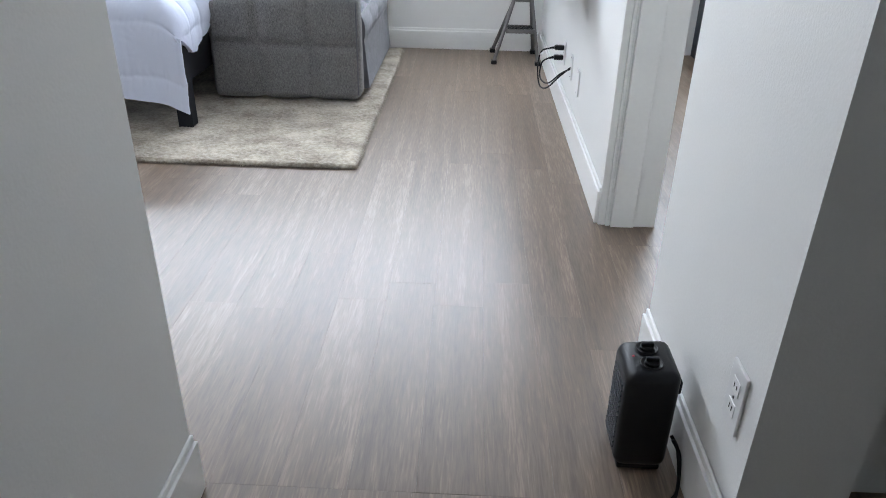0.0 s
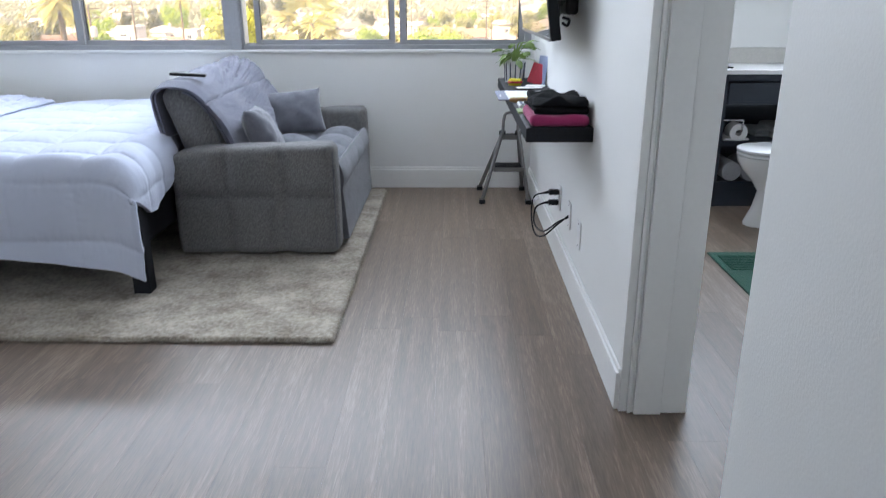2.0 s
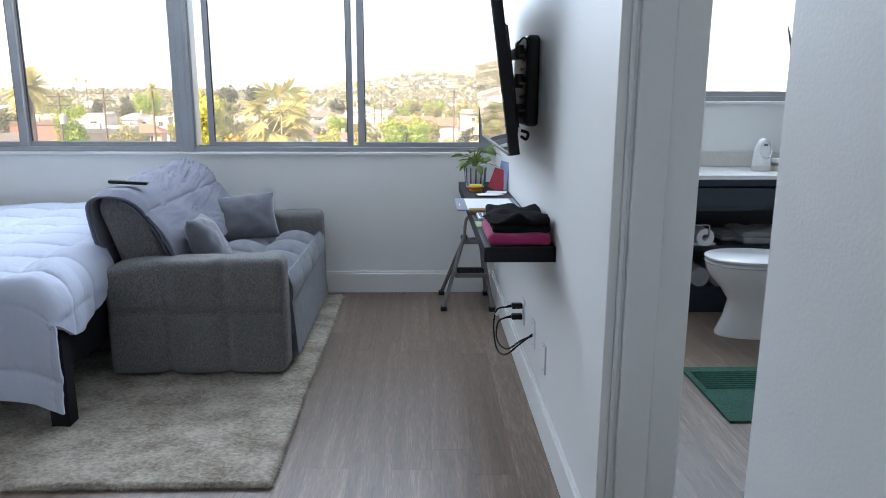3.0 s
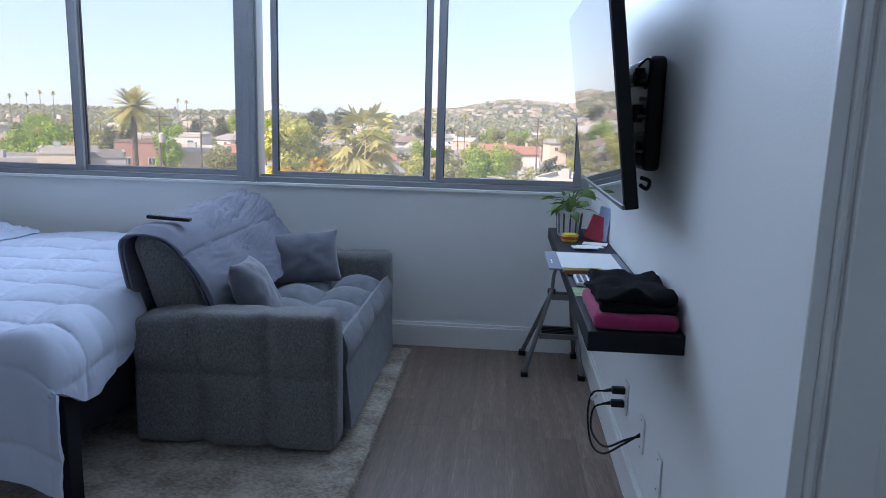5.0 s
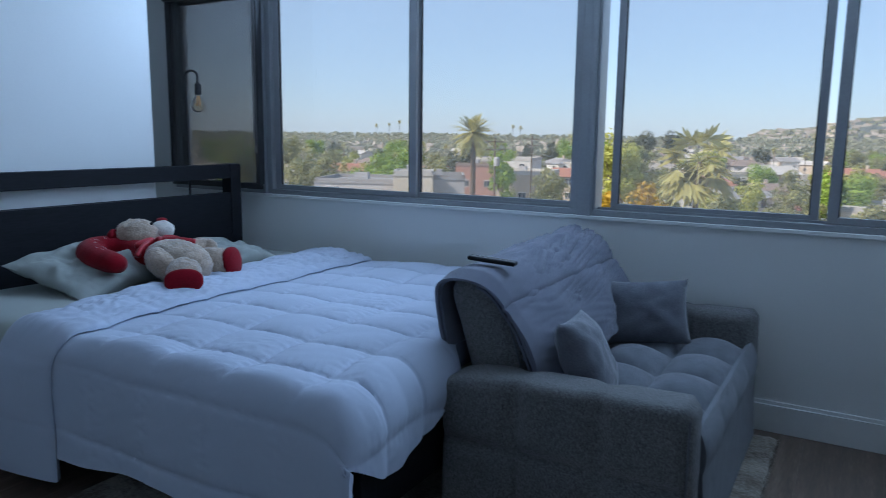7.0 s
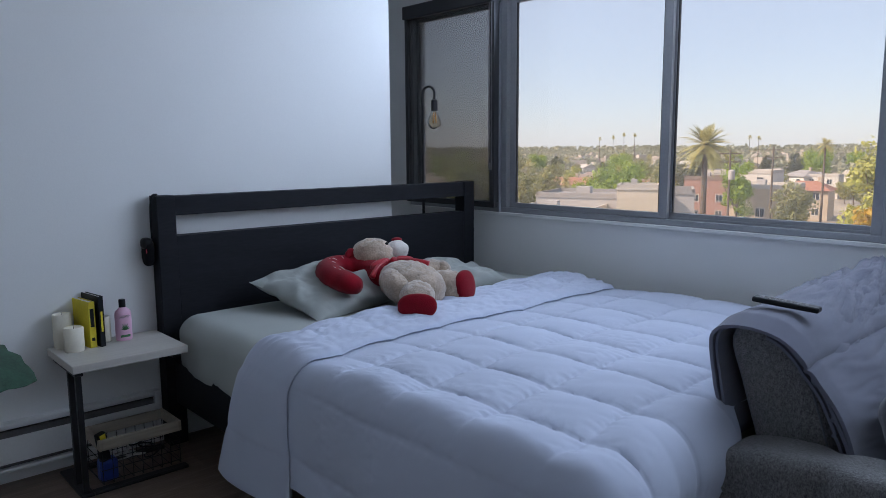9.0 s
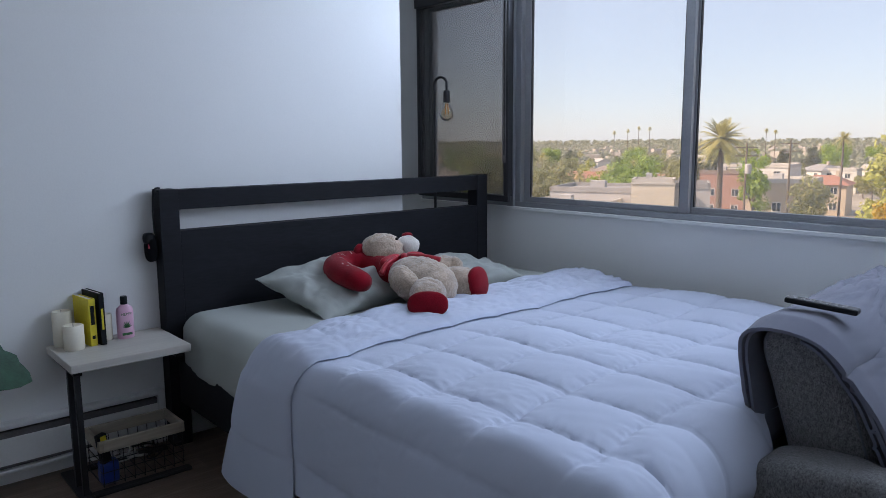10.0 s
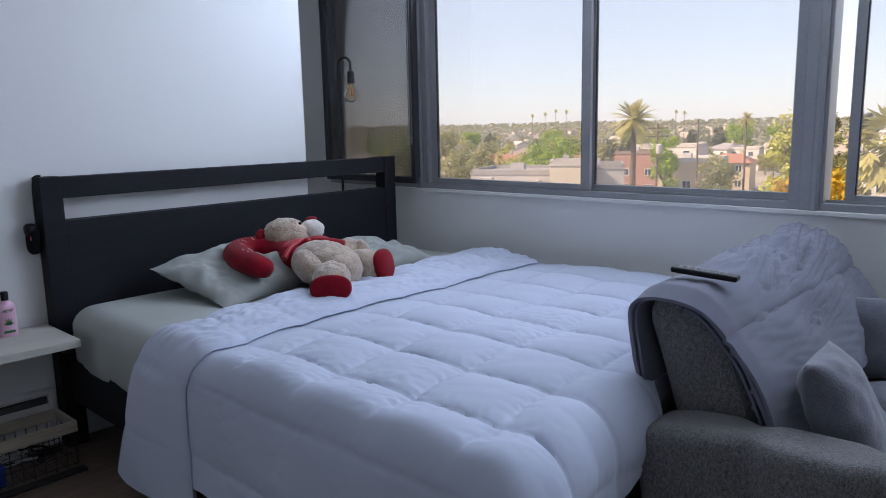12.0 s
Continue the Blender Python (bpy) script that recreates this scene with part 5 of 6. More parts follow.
def teddy():
    """One plain soft body of rounded shapes."""
    bm = bmesh.new()
    mats = [M_FUR, M_FURW, M_REDC, M_SATIN, M_PLASTIC_B]
    def add(b, k):
        n0 = len(bm.faces)
        join(bm, b)
        bm.faces.ensure_lookup_table()
        for f in bm.faces[n0:]:
            f.material_index = k
    def rough(b, amt=0.010):
        for v in b.verts:
            v.co += Vector((noise.noise(v.co * 45), noise.noise(v.co * 45 + Vector((9, 0, 0))), noise.noise(v.co * 45 + Vector((0, 9, 0))))) * amt
        return b
    add(rough(blob((-3.03, 5.975, 0.745), (0.185, 0.130, 0.100), (0, 8, -4), 0.92, 44)), 0)
    add(rough(blob((-3.36, 6.00, 0.838), (0.105, 0.112, 0.090), (0, 10, 20), 0.95, 38)), 0)
    add(rough(blob((-3.315, 6.115, 0.862), (0.056, 0.064, 0.052), (0, 0, 12), 1, 26), 0.004), 1)
    add(blob((-3.335, 6.130, 0.912), (0.022, 0.030, 0.013)), 2)
    add(rough(blob((-3.405, 5.895, 0.835), (0.026, 0.046, 0.050), (0, 0, 25), 1, 20), 0.004), 2)
    add(rough(blob((-3.475, 6.06, 0.875), (0.026, 0.042, 0.040), (0, 0, -20), 1, 18), 0.004), 2)
    add(blob((-3.295, 6.035, 0.905), (0.008, 0.008, 0.008)), 4)
    add(rough(blob((-2.845, 5.850, 0.722), (0.125, 0.078, 0.072), (0, 3, -40), 0.9, 32)), 0)
    add(blob((-2.750, 5.770, 0.716), (0.022, 0.083, 0.054), (0, 0, -40), 0.85, 26), 2)
    add(rough(blob((-2.945, 6.120, 0.728), (0.110, 0.080, 0.074), (0, 3, 24), 0.9, 32)), 0)
    add(blob((-2.868, 6.165, 0.736), (0.030, 0.074, 0.072), (0, -10, 18), 0.85, 26), 2)
    add(rough(blob((-3.01, 5.855, 0.760), (0.105, 0.055, 0.060), (0, 16, -14), 0.9, 28)), 0)
    add(rough(blob((-3.075, 6.105, 0.785), (0.055, 0.100, 0.048), (12, 0, -8), 0.9, 28)), 0)
    add(rough(blob((-3.045, 6.175, 0.790), (0.045, 0.045, 0.043), (0, 0, 0), 1, 20), 0.006), 0)
    # the bow round the neck: two loops, a knot and two tails
    add(blob((-3.215, 5.935, 0.822), (0.022, 0.062, 0.024), (10, 30, 8), 0.8, 20), 3)
    add(blob((-3.165, 6.045, 0.834), (0.024, 0.052, 0.020), (-8, 30, -18), 0.8, 20), 3)
    add(blob((-3.185, 5.993, 0.836), (0.018, 0.020, 0.018), (0, 0, 0), 0.8, 16), 3)
    add(blob((-3.235, 5.99, 0.778), (0.018, 0.084, 0.054), (0, 20, 0), 0.85, 24), 3)
    for end in (((-3.185, 6.00, 0.842), (-3.10, 6.04, 0.842), (-3.035, 6.085, 0.828)), ((-3.20, 5.96, 0.838), (-3.18, 5.885, 0.812), (-3.165, 5.845, 0.775))):
        add(tube(smooth_line(list(end), 5), 0.009, 8, 0.014), 3)
    bmesh.ops.translate(bm, verts=list(bm.verts), vec=(0.02, 0.0, -0.014))
    me = bpy.data.meshes.new("teddy_bear")
    bm.to_mesh(me)
    bm.free()
    for mm in mats:
        me.materials.append(mm)
    me.polygons.foreach_set("use_smooth", [True] * len(me.polygons))
    tagged(new("teddy_bear", me), "tan plush bear with red paws and bow lying on the bed", "plush toy")


def monstera():
    t = thing("monstera_plant", (-3.40, 3.95, 0), "potted plant with broad dark green leaves", "plant")
    part("pot", lathe([(0, 0), (0.10, 0), (0.13, 0.22), (0.12, 0.22), (0.11, 0.20), (0, 0.19)], (-3.40, 3.95, 0), 28), M_POTW, t, smooth=True, angle=40)
    for at, tip, wid, roll in (((-3.30, 4.18, 0.70), (0.13, 0.26, -0.10), 0.30, 20), ((-3.46, 3.85, 0.85), (-0.05, -0.25, 0.08), 0.24, 0), ((-3.25, 3.8, 0.75), (0.2, -0.1, 0.0), 0.22, -20), ((-3.5, 4.05, 0.62), (-0.1, 0.12, 0.0), 0.2, 0)):
        a, d = Vector(at), Vector(tip)
        part("stem", tube(smooth_line([(-3.40, 3.95, 0.18), (-3.39, 3.98, 0.45), tuple(a)], 6), 0.006, 8), M_STEM, t, smooth=True)
        bm = leaf_mesh(d.length, wid, 0.10, -0.12, 14)
        for v in bm.verts:
            if abs(v.co.x) > 0.01:
                v.co.x *= 1 + 0.09 * math.sin(v.co.y * 95)
        rot = d.to_track_quat("Y", "Z").to_matrix().to_4x4()
        bm.transform(Matrix.Translation(a) @ rot @ Matrix.Rotation(radians(roll), 4, "Y"))
        bm.normal_update()
        bmesh.ops.solidify(bm, geom=list(bm.faces), thickness=0.0015)
        part("leaf", bm, M_MONSTERA, t, smooth=True, angle=60)


def remote():
    t = thing("remote_control", (-1.30, 5.95, 0.905), "slim black remote control lying on the blanket", "remote")
    m = pose(-1.305, 5.951, 0.9015, 0, 4, 7.5)
    part("case", box(-0.09, 0.09, -0.021, 0.021, 0.0, 0.016, bevel=0.005, turn=m), M_PLASTIC_B, t)
    for i in range(7):
        for j in range(3):
            part("button", box(-0.07 + i * 0.020, -0.059 + i * 0.020, -0.014 + j * 0.011, -0.007 + j * 0.011, 0.016, 0.0175, bevel=0.0007, turn=m), M_GREYM, t)


nightstand()
candle(-3.705, 4.655, 0.036, 0.145, "tall cream pillar candle on the side table")
candle(-3.620, 4.675, 0.038, 0.100, "short cream pillar candle on the side table")
candle(-3.690, 4.815, 0.026, 0.110, "slim cream candle beside the books")
book("book", (-3.69, 4.738, 0.5402), 8, 0.026, 0.15, 0.195, M_YELLOW, "yellow paperback standing among the candles", ((0.15, 0.22, 0.25), (0.45, 0.85, 0.3)))
book("book", (-3.685, 4.772, 0.5402), 8, 0.020, 0.16, 0.215, M_PLASTIC_B, "black hardback standing beside a yellow book", ((0.3, 0.7, 0.2),))
lotion()
basket()
baseboard_heater()
pouch()
floor_lamp()
roller_shade()
bed_pillow((-3.34, 5.80, 0.705), (14, -4, 98), "sage green pillow lying against the headboard", 2)
bed_pillow((-3.37, 6.44, 0.655), (6, 0, 88), "sage green pillow lying behind the plush bear", 9)
neck_pillow()
teddy()
monstera()
remote()

# ---- the bathroom ----
M_NAVY = material("navy_cabinet", (0.022, 0.032, 0.048), rough=0.45, vary=0.15, bump=0.02)
M_QUARTZ = material("white_quartz", (0.80, 0.80, 0.79), rough=0.2, vary=0.03, fine=40, bump=0.0)
M_TOWEL = fabric("grey_towel", (0.42, 0.43, 0.45), vary=0.1, bump=0.3)
M_MAT = fabric("green_bathmat", (0.004, 0.095, 0.062), fine=160, vary=0.2, bump=0.35)
M_TILEB = material("splash_stone", (0.62, 0.60, 0.56), rough=0.35, vary=0.06)


def vanity():
    t = thing("vanity_cabinet", (2.3, 6.9, 0), "dark navy bathroom vanity with open shelves", "cabinet")
    x0, x1, y0, y1 = 1.725, 2.92, 6.69, 7.195
    part("side_panel", box(x0, x0 + 0.022, y0, y1, 0.0, 0.835, bevel=0.002), M_NAVY, t)
    part("side_panel", box(x1 - 0.022, x1, y0, y1, 0.0, 0.835, bevel=0.002), M_NAVY, t)
    part("back_panel", box(x0 + 0.022, x1 - 0.022, y1 - 0.012, y1, 0.0, 0.835), M_NAVY, t)
    part("top_rail", box(x0 + 0.022, x1 - 0.022, y0, y0 + 0.02, 0.795, 0.835), M_NAVY, t)
    dr = part("drawer_front", box(x0 + 0.026, x1 - 0.026, y0 - 0.012, y0 + 0.008, 0.655, 0.785, bevel=0.003), M_NAVY, t)
    part("drawer_moulding", boxes((x0 + 0.03, x1 - 0.03, y0 - 0.016, y0 - 0.012, 0.767, 0.782), (x0 + 0.03, x1 - 0.03, y0 - 0.016, y0 - 0.012, 0.658, 0.673), bevel=0.001), M_NAVY, dr)
    part("drawer_floor", box(x0 + 0.022, x1 - 0.022, y0 + 0.01, y1 - 0.012, 0.640, 0.652), M_NAVY, t)
    for z in (0.395, 0.135):
        part("shelf_board", box(x0 + 0.022, x1 - 0.022, y0 + 0.004, y1 - 0.012, z, z + 0.028, bevel=0.002), M_NAVY, t)
    part("plinth", box(x0 + 0.022, x1 - 0.022, y0 + 0.012, y0 + 0.03, 0.0, 0.135), M_NAVY, t)
    c = whole("countertop", box(x0 - 0.01, x1 + 0.02, y0 - 0.022, y1 + 0.003, 0.8355, 0.862, bevel=0.003), M_QUARTZ, "white quartz bathroom countertop", "countertop")
    whole("backsplash", box(x0 - 0.01, x1 + 0.02, YW - 0.016, YW - 0.001, 0.8625, 0.962, bevel=0.002), M_TILEB, "low pale stone backsplash behind the counter", "backsplash")


def toilet():
    t = thing("toilet", (2.0, 6.30, 0), "white porcelain toilet with closed lid", "toilet")
    cx, cy = 1.975, 6.30
    rows = [(0.0, 0.250, 0.115, 0.065), (0.015, 0.252, 0.117, 0.065), (0.10, 0.225, 0.105, 0.075), (0.20, 0.200, 0.110, 0.075), (0.27, 0.215, 0.135, 0.045), (0.33, 0.238, 0.165, 0.012), (0.385, 0.258, 0.182, 0.0), (0.415, 0.265, 0.186, 0.0)]
    bm, rings = bmesh.new(), []
    n = 40
    for z, a, b, dx in rows:
        rings.append([bm.verts.new((cx + dx + a * math.cos(q) * (1.0 if math.cos(q) < 0 else 0.95), cy + b * sgnpow(math.sin(q), 0.9), z)) for q in (2 * math.pi * k / n for k in range(n))])
    for a, b in zip(rings, rings[1:]):
        for k in range(n):
            bm.faces.new((a[k], a[(k + 1) % n], b[(k + 1) % n], b[k]))
    bm.faces.new(rings[-1])
    bm.faces.new(rings[0][::-1])
    part("bowl", bm, M_PORCELAIN, t, smooth=True, angle=50)
    def ring(z0, z1, grow, top):
        b2 = bmesh.new()
        rr = []
        for z, g in ((z0, -0.004), (z0 + 0.003, 0.0), (z1 - 0.006, 0.0), (z1, -0.010)):
            rr.append([b2.verts.new((cx + (0.262 + grow + g) * math.cos(q), cy + (0.185 + grow + g) * sgnpow(math.sin(q), 0.9), z + top * (1 - math.cos(q)) * 0.002)) for q in (2 * math.pi * k / n for k in range(n))])
        for a, b in zip(rr, rr[1:]):
            for k in range(n):
                b2.faces.new((a[k], a[(k + 1) % n], b[(k + 1) % n], b[k]))
        b2.faces.new(rr[-1])
        b2.faces.new(rr[0][::-1])
        return b2
    part("seat", ring(0.418, 0.434, 0.006, 0), M_PORCELAIN, t, smooth=True, angle=40)
    part("lid", ring(0.438, 0.458, 0.008, 1), M_PORCELAIN, t, smooth=True, angle=40)
    part("base_block", box(2.02, 2.34, cy - 0.10, cy + 0.10, 0.0, 0.40, bevel=0.03, seg=3), M_PORCELAIN, t, smooth=True)
    part("tank", box(2.30, 2.50, cy - 0.20, cy + 0.20, 0.40, 0.76, bevel=0.025, seg=3), M_PORCELAIN, t, smooth=True)
    part("tank_lid", box(2.29, 2.51, cy - 0.21, cy + 0.21, 0.762, 0.79, bevel=0.008), M_PORCELAIN, t)


def bath_things():
    m = thing("bath_mat", (1.72, 5.47, 0), "dark green ribbed cotton bath mat", "mat")
    part("weave", box(1.40, 2.05, 5.17, 5.77, 0.001, 0.010, bevel=0.003), M_MAT, m)
    for i in range(9):
        y = 5.70 - i * 0.024
        part("rib", box(1.43, 2.02, y - 0.007, y + 0.007, 0.010, 0.0155, bevel=0.003), M_MAT, m)
    r = thing("toilet_roll_holder", (1.82, 6.63, 0.47), "chrome holder with a white paper roll", "roll holder")
    part("roll", (lambda b: b)(lathe([(0.020, -0.05), (0.055, -0.05), (0.055, 0.05), (0.020, 0.05), (0.020, -0.05)], (0, 0, 0), 28)), M_PAPER, r).matrix_parent_inverse = Matrix.Translation(-r.location) @ pose(1.855, 6.76, 0.475, 90, 0, 0)
    part("arm", tube(smooth_line([(1.749, 6.70, 0.555), (1.80, 6.70, 0.555), (1.865, 6.70, 0.553), (1.870, 6.70, 0.53), (1.868, 6.71, 0.478), (1.858, 6.78, 0.475)], 5), 0.005, 8), M_CHROME, r, smooth=True)
    whole("paper_pack", box(1.77, 1.93, 6.72, 6.95, 0.4232, 0.437, bevel=0.005), M_PAPER, "white folded paper pack on the vanity shelf", "pack")
    for (x0, x1, y0, y1, z0, z1, s) in ((2.10, 2.45, 6.73, 7.05, 0.4235, 0.50, 1), (2.02, 2.14, 6.85, 7.10, 0.4235, 0.47, 4)):
        folded("folded_towel", x0, x1, y0, y1, z0, z1, M_TOWEL, "folded pale grey towel on the vanity shelf", "towel", 0.012, s, 2)
    for i, (x, z) in enumerate(((1.84, 0.163), (1.965, 0.163))):
        t = thing("rolled_towel", (x, 6.85, z), "rolled pale grey towel on the lower shelf", "towel", "rolled towels")
        part("cloth_roll", tube([(x, 6.71, z + 0.062), (x, 6.80, z + 0.062), (x, 7.0, z + 0.062)], 0.060, 20), M_TOWEL, t, smooth=True, angle=50)
        part("roll_edge", tube([(x + 0.04 * (1 - k / 40) * math.cos(k * 0.5), 6.709, z + 0.062 + 0.04 * (1 - k / 40) * math.sin(k * 0.5)) for k in range(38)], 0.004, 6), M_TOWEL, t, smooth=True)
    s = thing("facial_steamer", (2.26, 6.93, 0.862), "small white facial steamer with a chrome ring", "steamer")
    part("body", lathe([(0, 0), (0.052, 0), (0.056, 0.02), (0.052, 0.08), (0.044, 0.14), (0.030, 0.185), (0.012, 0.20), (0, 0.202)], (2.26, 6.93, 0.863), 28, (1, 0.9)), M_PLASTIC_W, s, smooth=True)
    part("base_ring", lathe([(0.050, 0), (0.058, 0.002), (0.058, 0.03), (0.054, 0.032)], (2.26, 6.93, 0.863), 28, (1, 0.9)), M_TILEB, s, smooth=True)
    part("chrome_ring", tube([(2.26 + 0.036 * math.cos(a), 6.885 + 0.022 * math.sin(a) , 0.863 + 0.135 + 0.055 * math.sin(a)) for a in (2 * math.pi * k / 24 for k in range(25))], 0.004, 8), M_CHROME, s, smooth=True)
    part("nozzle", lathe([(0, 0), (0.014, 0), (0.012, 0.012), (0, 0.014)], (2.265, 6.895, 1.02), 14), M_GREYM, s, smooth=True)
    j = thing("cream_jar", (2.35, 6.90, 0.862), "small cream jar with a dark label", "jar")
    part("jar", lathe([(0, 0), (0.034, 0), (0.036, 0.005), (0.036, 0.058), (0, 0.058)], (2.352, 6.90, 0.863), 24), M_WAX, j, smooth=True, angle=40)
    part("lid", lathe([(0, 0.058), (0.037, 0.058), (0.037, 0.076), (0.034, 0.079), (0, 0.079)], (2.352, 6.90, 0.863), 24), M_PLASTIC_W, j, smooth=True, angle=40)
    part("label_band", lathe([(0.0365, 0.034), (0.0368, 0.036), (0.0368, 0.052), (0.0365, 0.054)], (2.352, 6.90, 0.863), 24), M_BOARD, j)
    whole("soap_dish", box(1.70, 1.80, 6.78, 6.84, 0.8625, 0.872, bevel=0.004), M_PLASTIC_B, "flat black dish on the counter", "dish")
    v = thing("snake_plant", (2.56, 7.02, 0.862), "tall snake plant in a white cylinder vase", "plant")
    part("vase", lathe([(0, 0), (0.065, 0), (0.065, 0.40), (0.058, 0.40), (0.055, 0.36), (0, 0.36)], (2.56, 7.02, 0.8625), 28), M_POTW, v, smooth=True, angle=40)
    for k, (dx, dy, h) in enumerate(((-0.16, -0.02, 0.58), (0.05, 0.02, 0.70), (-0.02, 0.05, 0.55), (0.10, -0.03, 0.50))):
        bm = leaf_mesh(h, 0.055, 0.0, 0.25, 10)
        d = Vector((dx, dy, h))
        bm.transform(Matrix.Translation((2.56 + dx * 0.2, 7.02 + dy * 0.2, 1.20)) @ d.to_track_quat("Y", "Z").to_matrix().to_4x4())
        bm.normal_update()
        bmesh.ops.solidify(bm, geom=list(bm.faces), thickness=0.003)
        part("leaf", bm, M_MONSTERA, v, smooth=True, angle=60)


vanity()
toilet()
bath_things()

# ---- outdoors: a low town seen from an upper floor ----
GZ = -12.0
EYE = Vector((-0.2, 3.9, 1.35))
M_GROUND = material("ground_earth", (0.38, 0.33, 0.26), rough=0.9, vary=0.3, scale=0.04, fine=0.4, bump=0.0)
M_ROOFS = [material("roof_" + n, c, rough=0.85, vary=0.12, scale=0.6, fine=6, bump=0.0) for n, c in
           (("terracotta", (0.36, 0.17, 0.11)), ("grey", (0.32, 0.30, 0.28)), ("pale", (0.52, 0.48, 0.42)), ("brown", (0.25, 0.19, 0.15)))]
M_HOUSE = [material("stucco_" + n, c, rough=0.9, vary=0.06, scale=0.5, fine=8, bump=0.0) for n, c in
           (("white", (0.66, 0.62, 0.55)), ("cream", (0.62, 0.54, 0.42)), ("beige", (0.50, 0.41, 0.30)), ("grey", (0.42, 0.40, 0.38)), ("red", (0.36, 0.21, 0.16)))]
M_PANE_FAR = material("far_pane", (0.05, 0.06, 0.07), rough=0.2, vary=0.1, bump=0.0)
M_CROWNS = [translucent(material("crown_" + n, c, rough=0.7, vary=0.35, scale=0.5, fine=3, bump=0.0, islands=True)) for n, c in
            (("green", (0.60, 0.60, 0.14)), ("grey_green", (0.43, 0.42, 0.17)), ("dark", (0.17, 0.17, 0.09)), ("yellow", (0.65, 0.43, 0.03)), ("bright", (0.38, 0.50, 0.07)))]
M_TRUNK = material("bark", (0.16, 0.12, 0.085), rough=0.9, vary=0.2, scale=2, fine=12, bump=0.0)
M_FROND = translucent(material("frond", (0.60, 0.55, 0.20), rough=0.6, vary=0.35, scale=0.6, fine=4, bump=0.0, islands=True))
# the paleness of distant haze is put into these two base colours
M_FAR = translucent(material("far_vegetation_hazed", (0.46, 0.46, 0.32), rough=0.9, vary=0.3, scale=0.02, fine=0.2, bump=0.0, islands=True))
M_FARB = material("far_building_hazed", (0.50, 0.44, 0.37), rough=0.9, vary=0.25, scale=0.02, fine=0.1, bump=0.0, islands=True)
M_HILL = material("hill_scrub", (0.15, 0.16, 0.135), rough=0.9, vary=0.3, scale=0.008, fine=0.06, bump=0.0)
structure("ground", boxes((-2500, 2500, 30, 4500, GZ - 0.5, GZ)), M_GROUND, "dry pale ground of the town")


def spot(az, d, z=GZ):
    a = radians(az)
    return Vector((EYE.x - math.sin(a) * d, EYE.y + math.cos(a) * d, z))


def height(el, d):
    """Metres over the ground for an angle above the horizon."""
    return EYE.z + math.tan(radians(el)) * d - GZ


def crown_mesh(name, rx, rz, mat, seed, leaves=1500, size=0.34, clumps=16):
    """Many small leaves in uneven clumps round the origin."""
    rnd = random.Random(seed)
    cl = []
    for _ in range(clumps):
        v = Vector((rnd.gauss(0, 1), rnd.gauss(0, 1), rnd.gauss(0, 1))).normalized() * rnd.uniform(0.25, 0.85)
        cl.append((Vector((v.x * rx, v.y * rx, v.z * rz)), rnd.uniform(0.22, 0.42) * min(rx, rz)))
    verts, faces = [], []
    for _ in range(leaves):
        c, r = rnd.choice(cl)
        n = Vector((rnd.gauss(0, 1), rnd.gauss(0, 1), rnd.gauss(0, 1))).normalized()
        p = c + n * r * rnd.uniform(0.6, 1.1)
        a = n.orthogonal().normalized()
        a = (Matrix.Rotation(rnd.uniform(0, 6.28), 3, n) @ a + n * rnd.uniform(-0.6, 0.6)).normalized()
        b = n.cross(a).normalized()
        s = size * rnd.uniform(0.6, 1.3)
        i = len(verts)
        verts += [p - a * s, p + b * s * 0.6, p + a * s, p - b * s * 0.6]
        faces.append((i, i + 1, i + 2, i + 3))
    me = bpy.data.meshes.new(name)
    me.from_pydata([tuple(v) for v in verts], [], faces)
    me.materials.append(mat)
    return me


def tree(at, h, r, mat, seed, label, group="town trees", tall=None):
    t = thing("tree", tuple(at), label, "tree", group)
    rz = tall or min(h * 0.42, r * 1.5)
    top = at + Vector((0, 0, h - rz))
    part("trunk", tube(smooth_line([tuple(at), tuple(at + Vector((0.2, 0, h * 0.3))), tuple(top)], 3), 0.03 * h * 0.5 + 0.08, 7, 0.06), M_TRUNK, t)
    rnd = random.Random(seed)
    for k in range(3):
        a = rnd.uniform(0, 6.28)
        part("limb", tube([tuple(at + Vector((0.1, 0, h - 2 * rz + rz * 0.35))), tuple(top + Vector((math.cos(a) * r * 0.6, math.sin(a) * r * 0.6, rz * 0.2)))], 0.10, 5, 0.03), M_TRUNK, t)
    c = new("crown", crown_mesh("crown", r, rz, mat, seed, leaves=int(1700 + 480 * r), size=0.11 + 0.033 * r, clumps=30))
    c.location = top - at
    c.parent = t
    return t


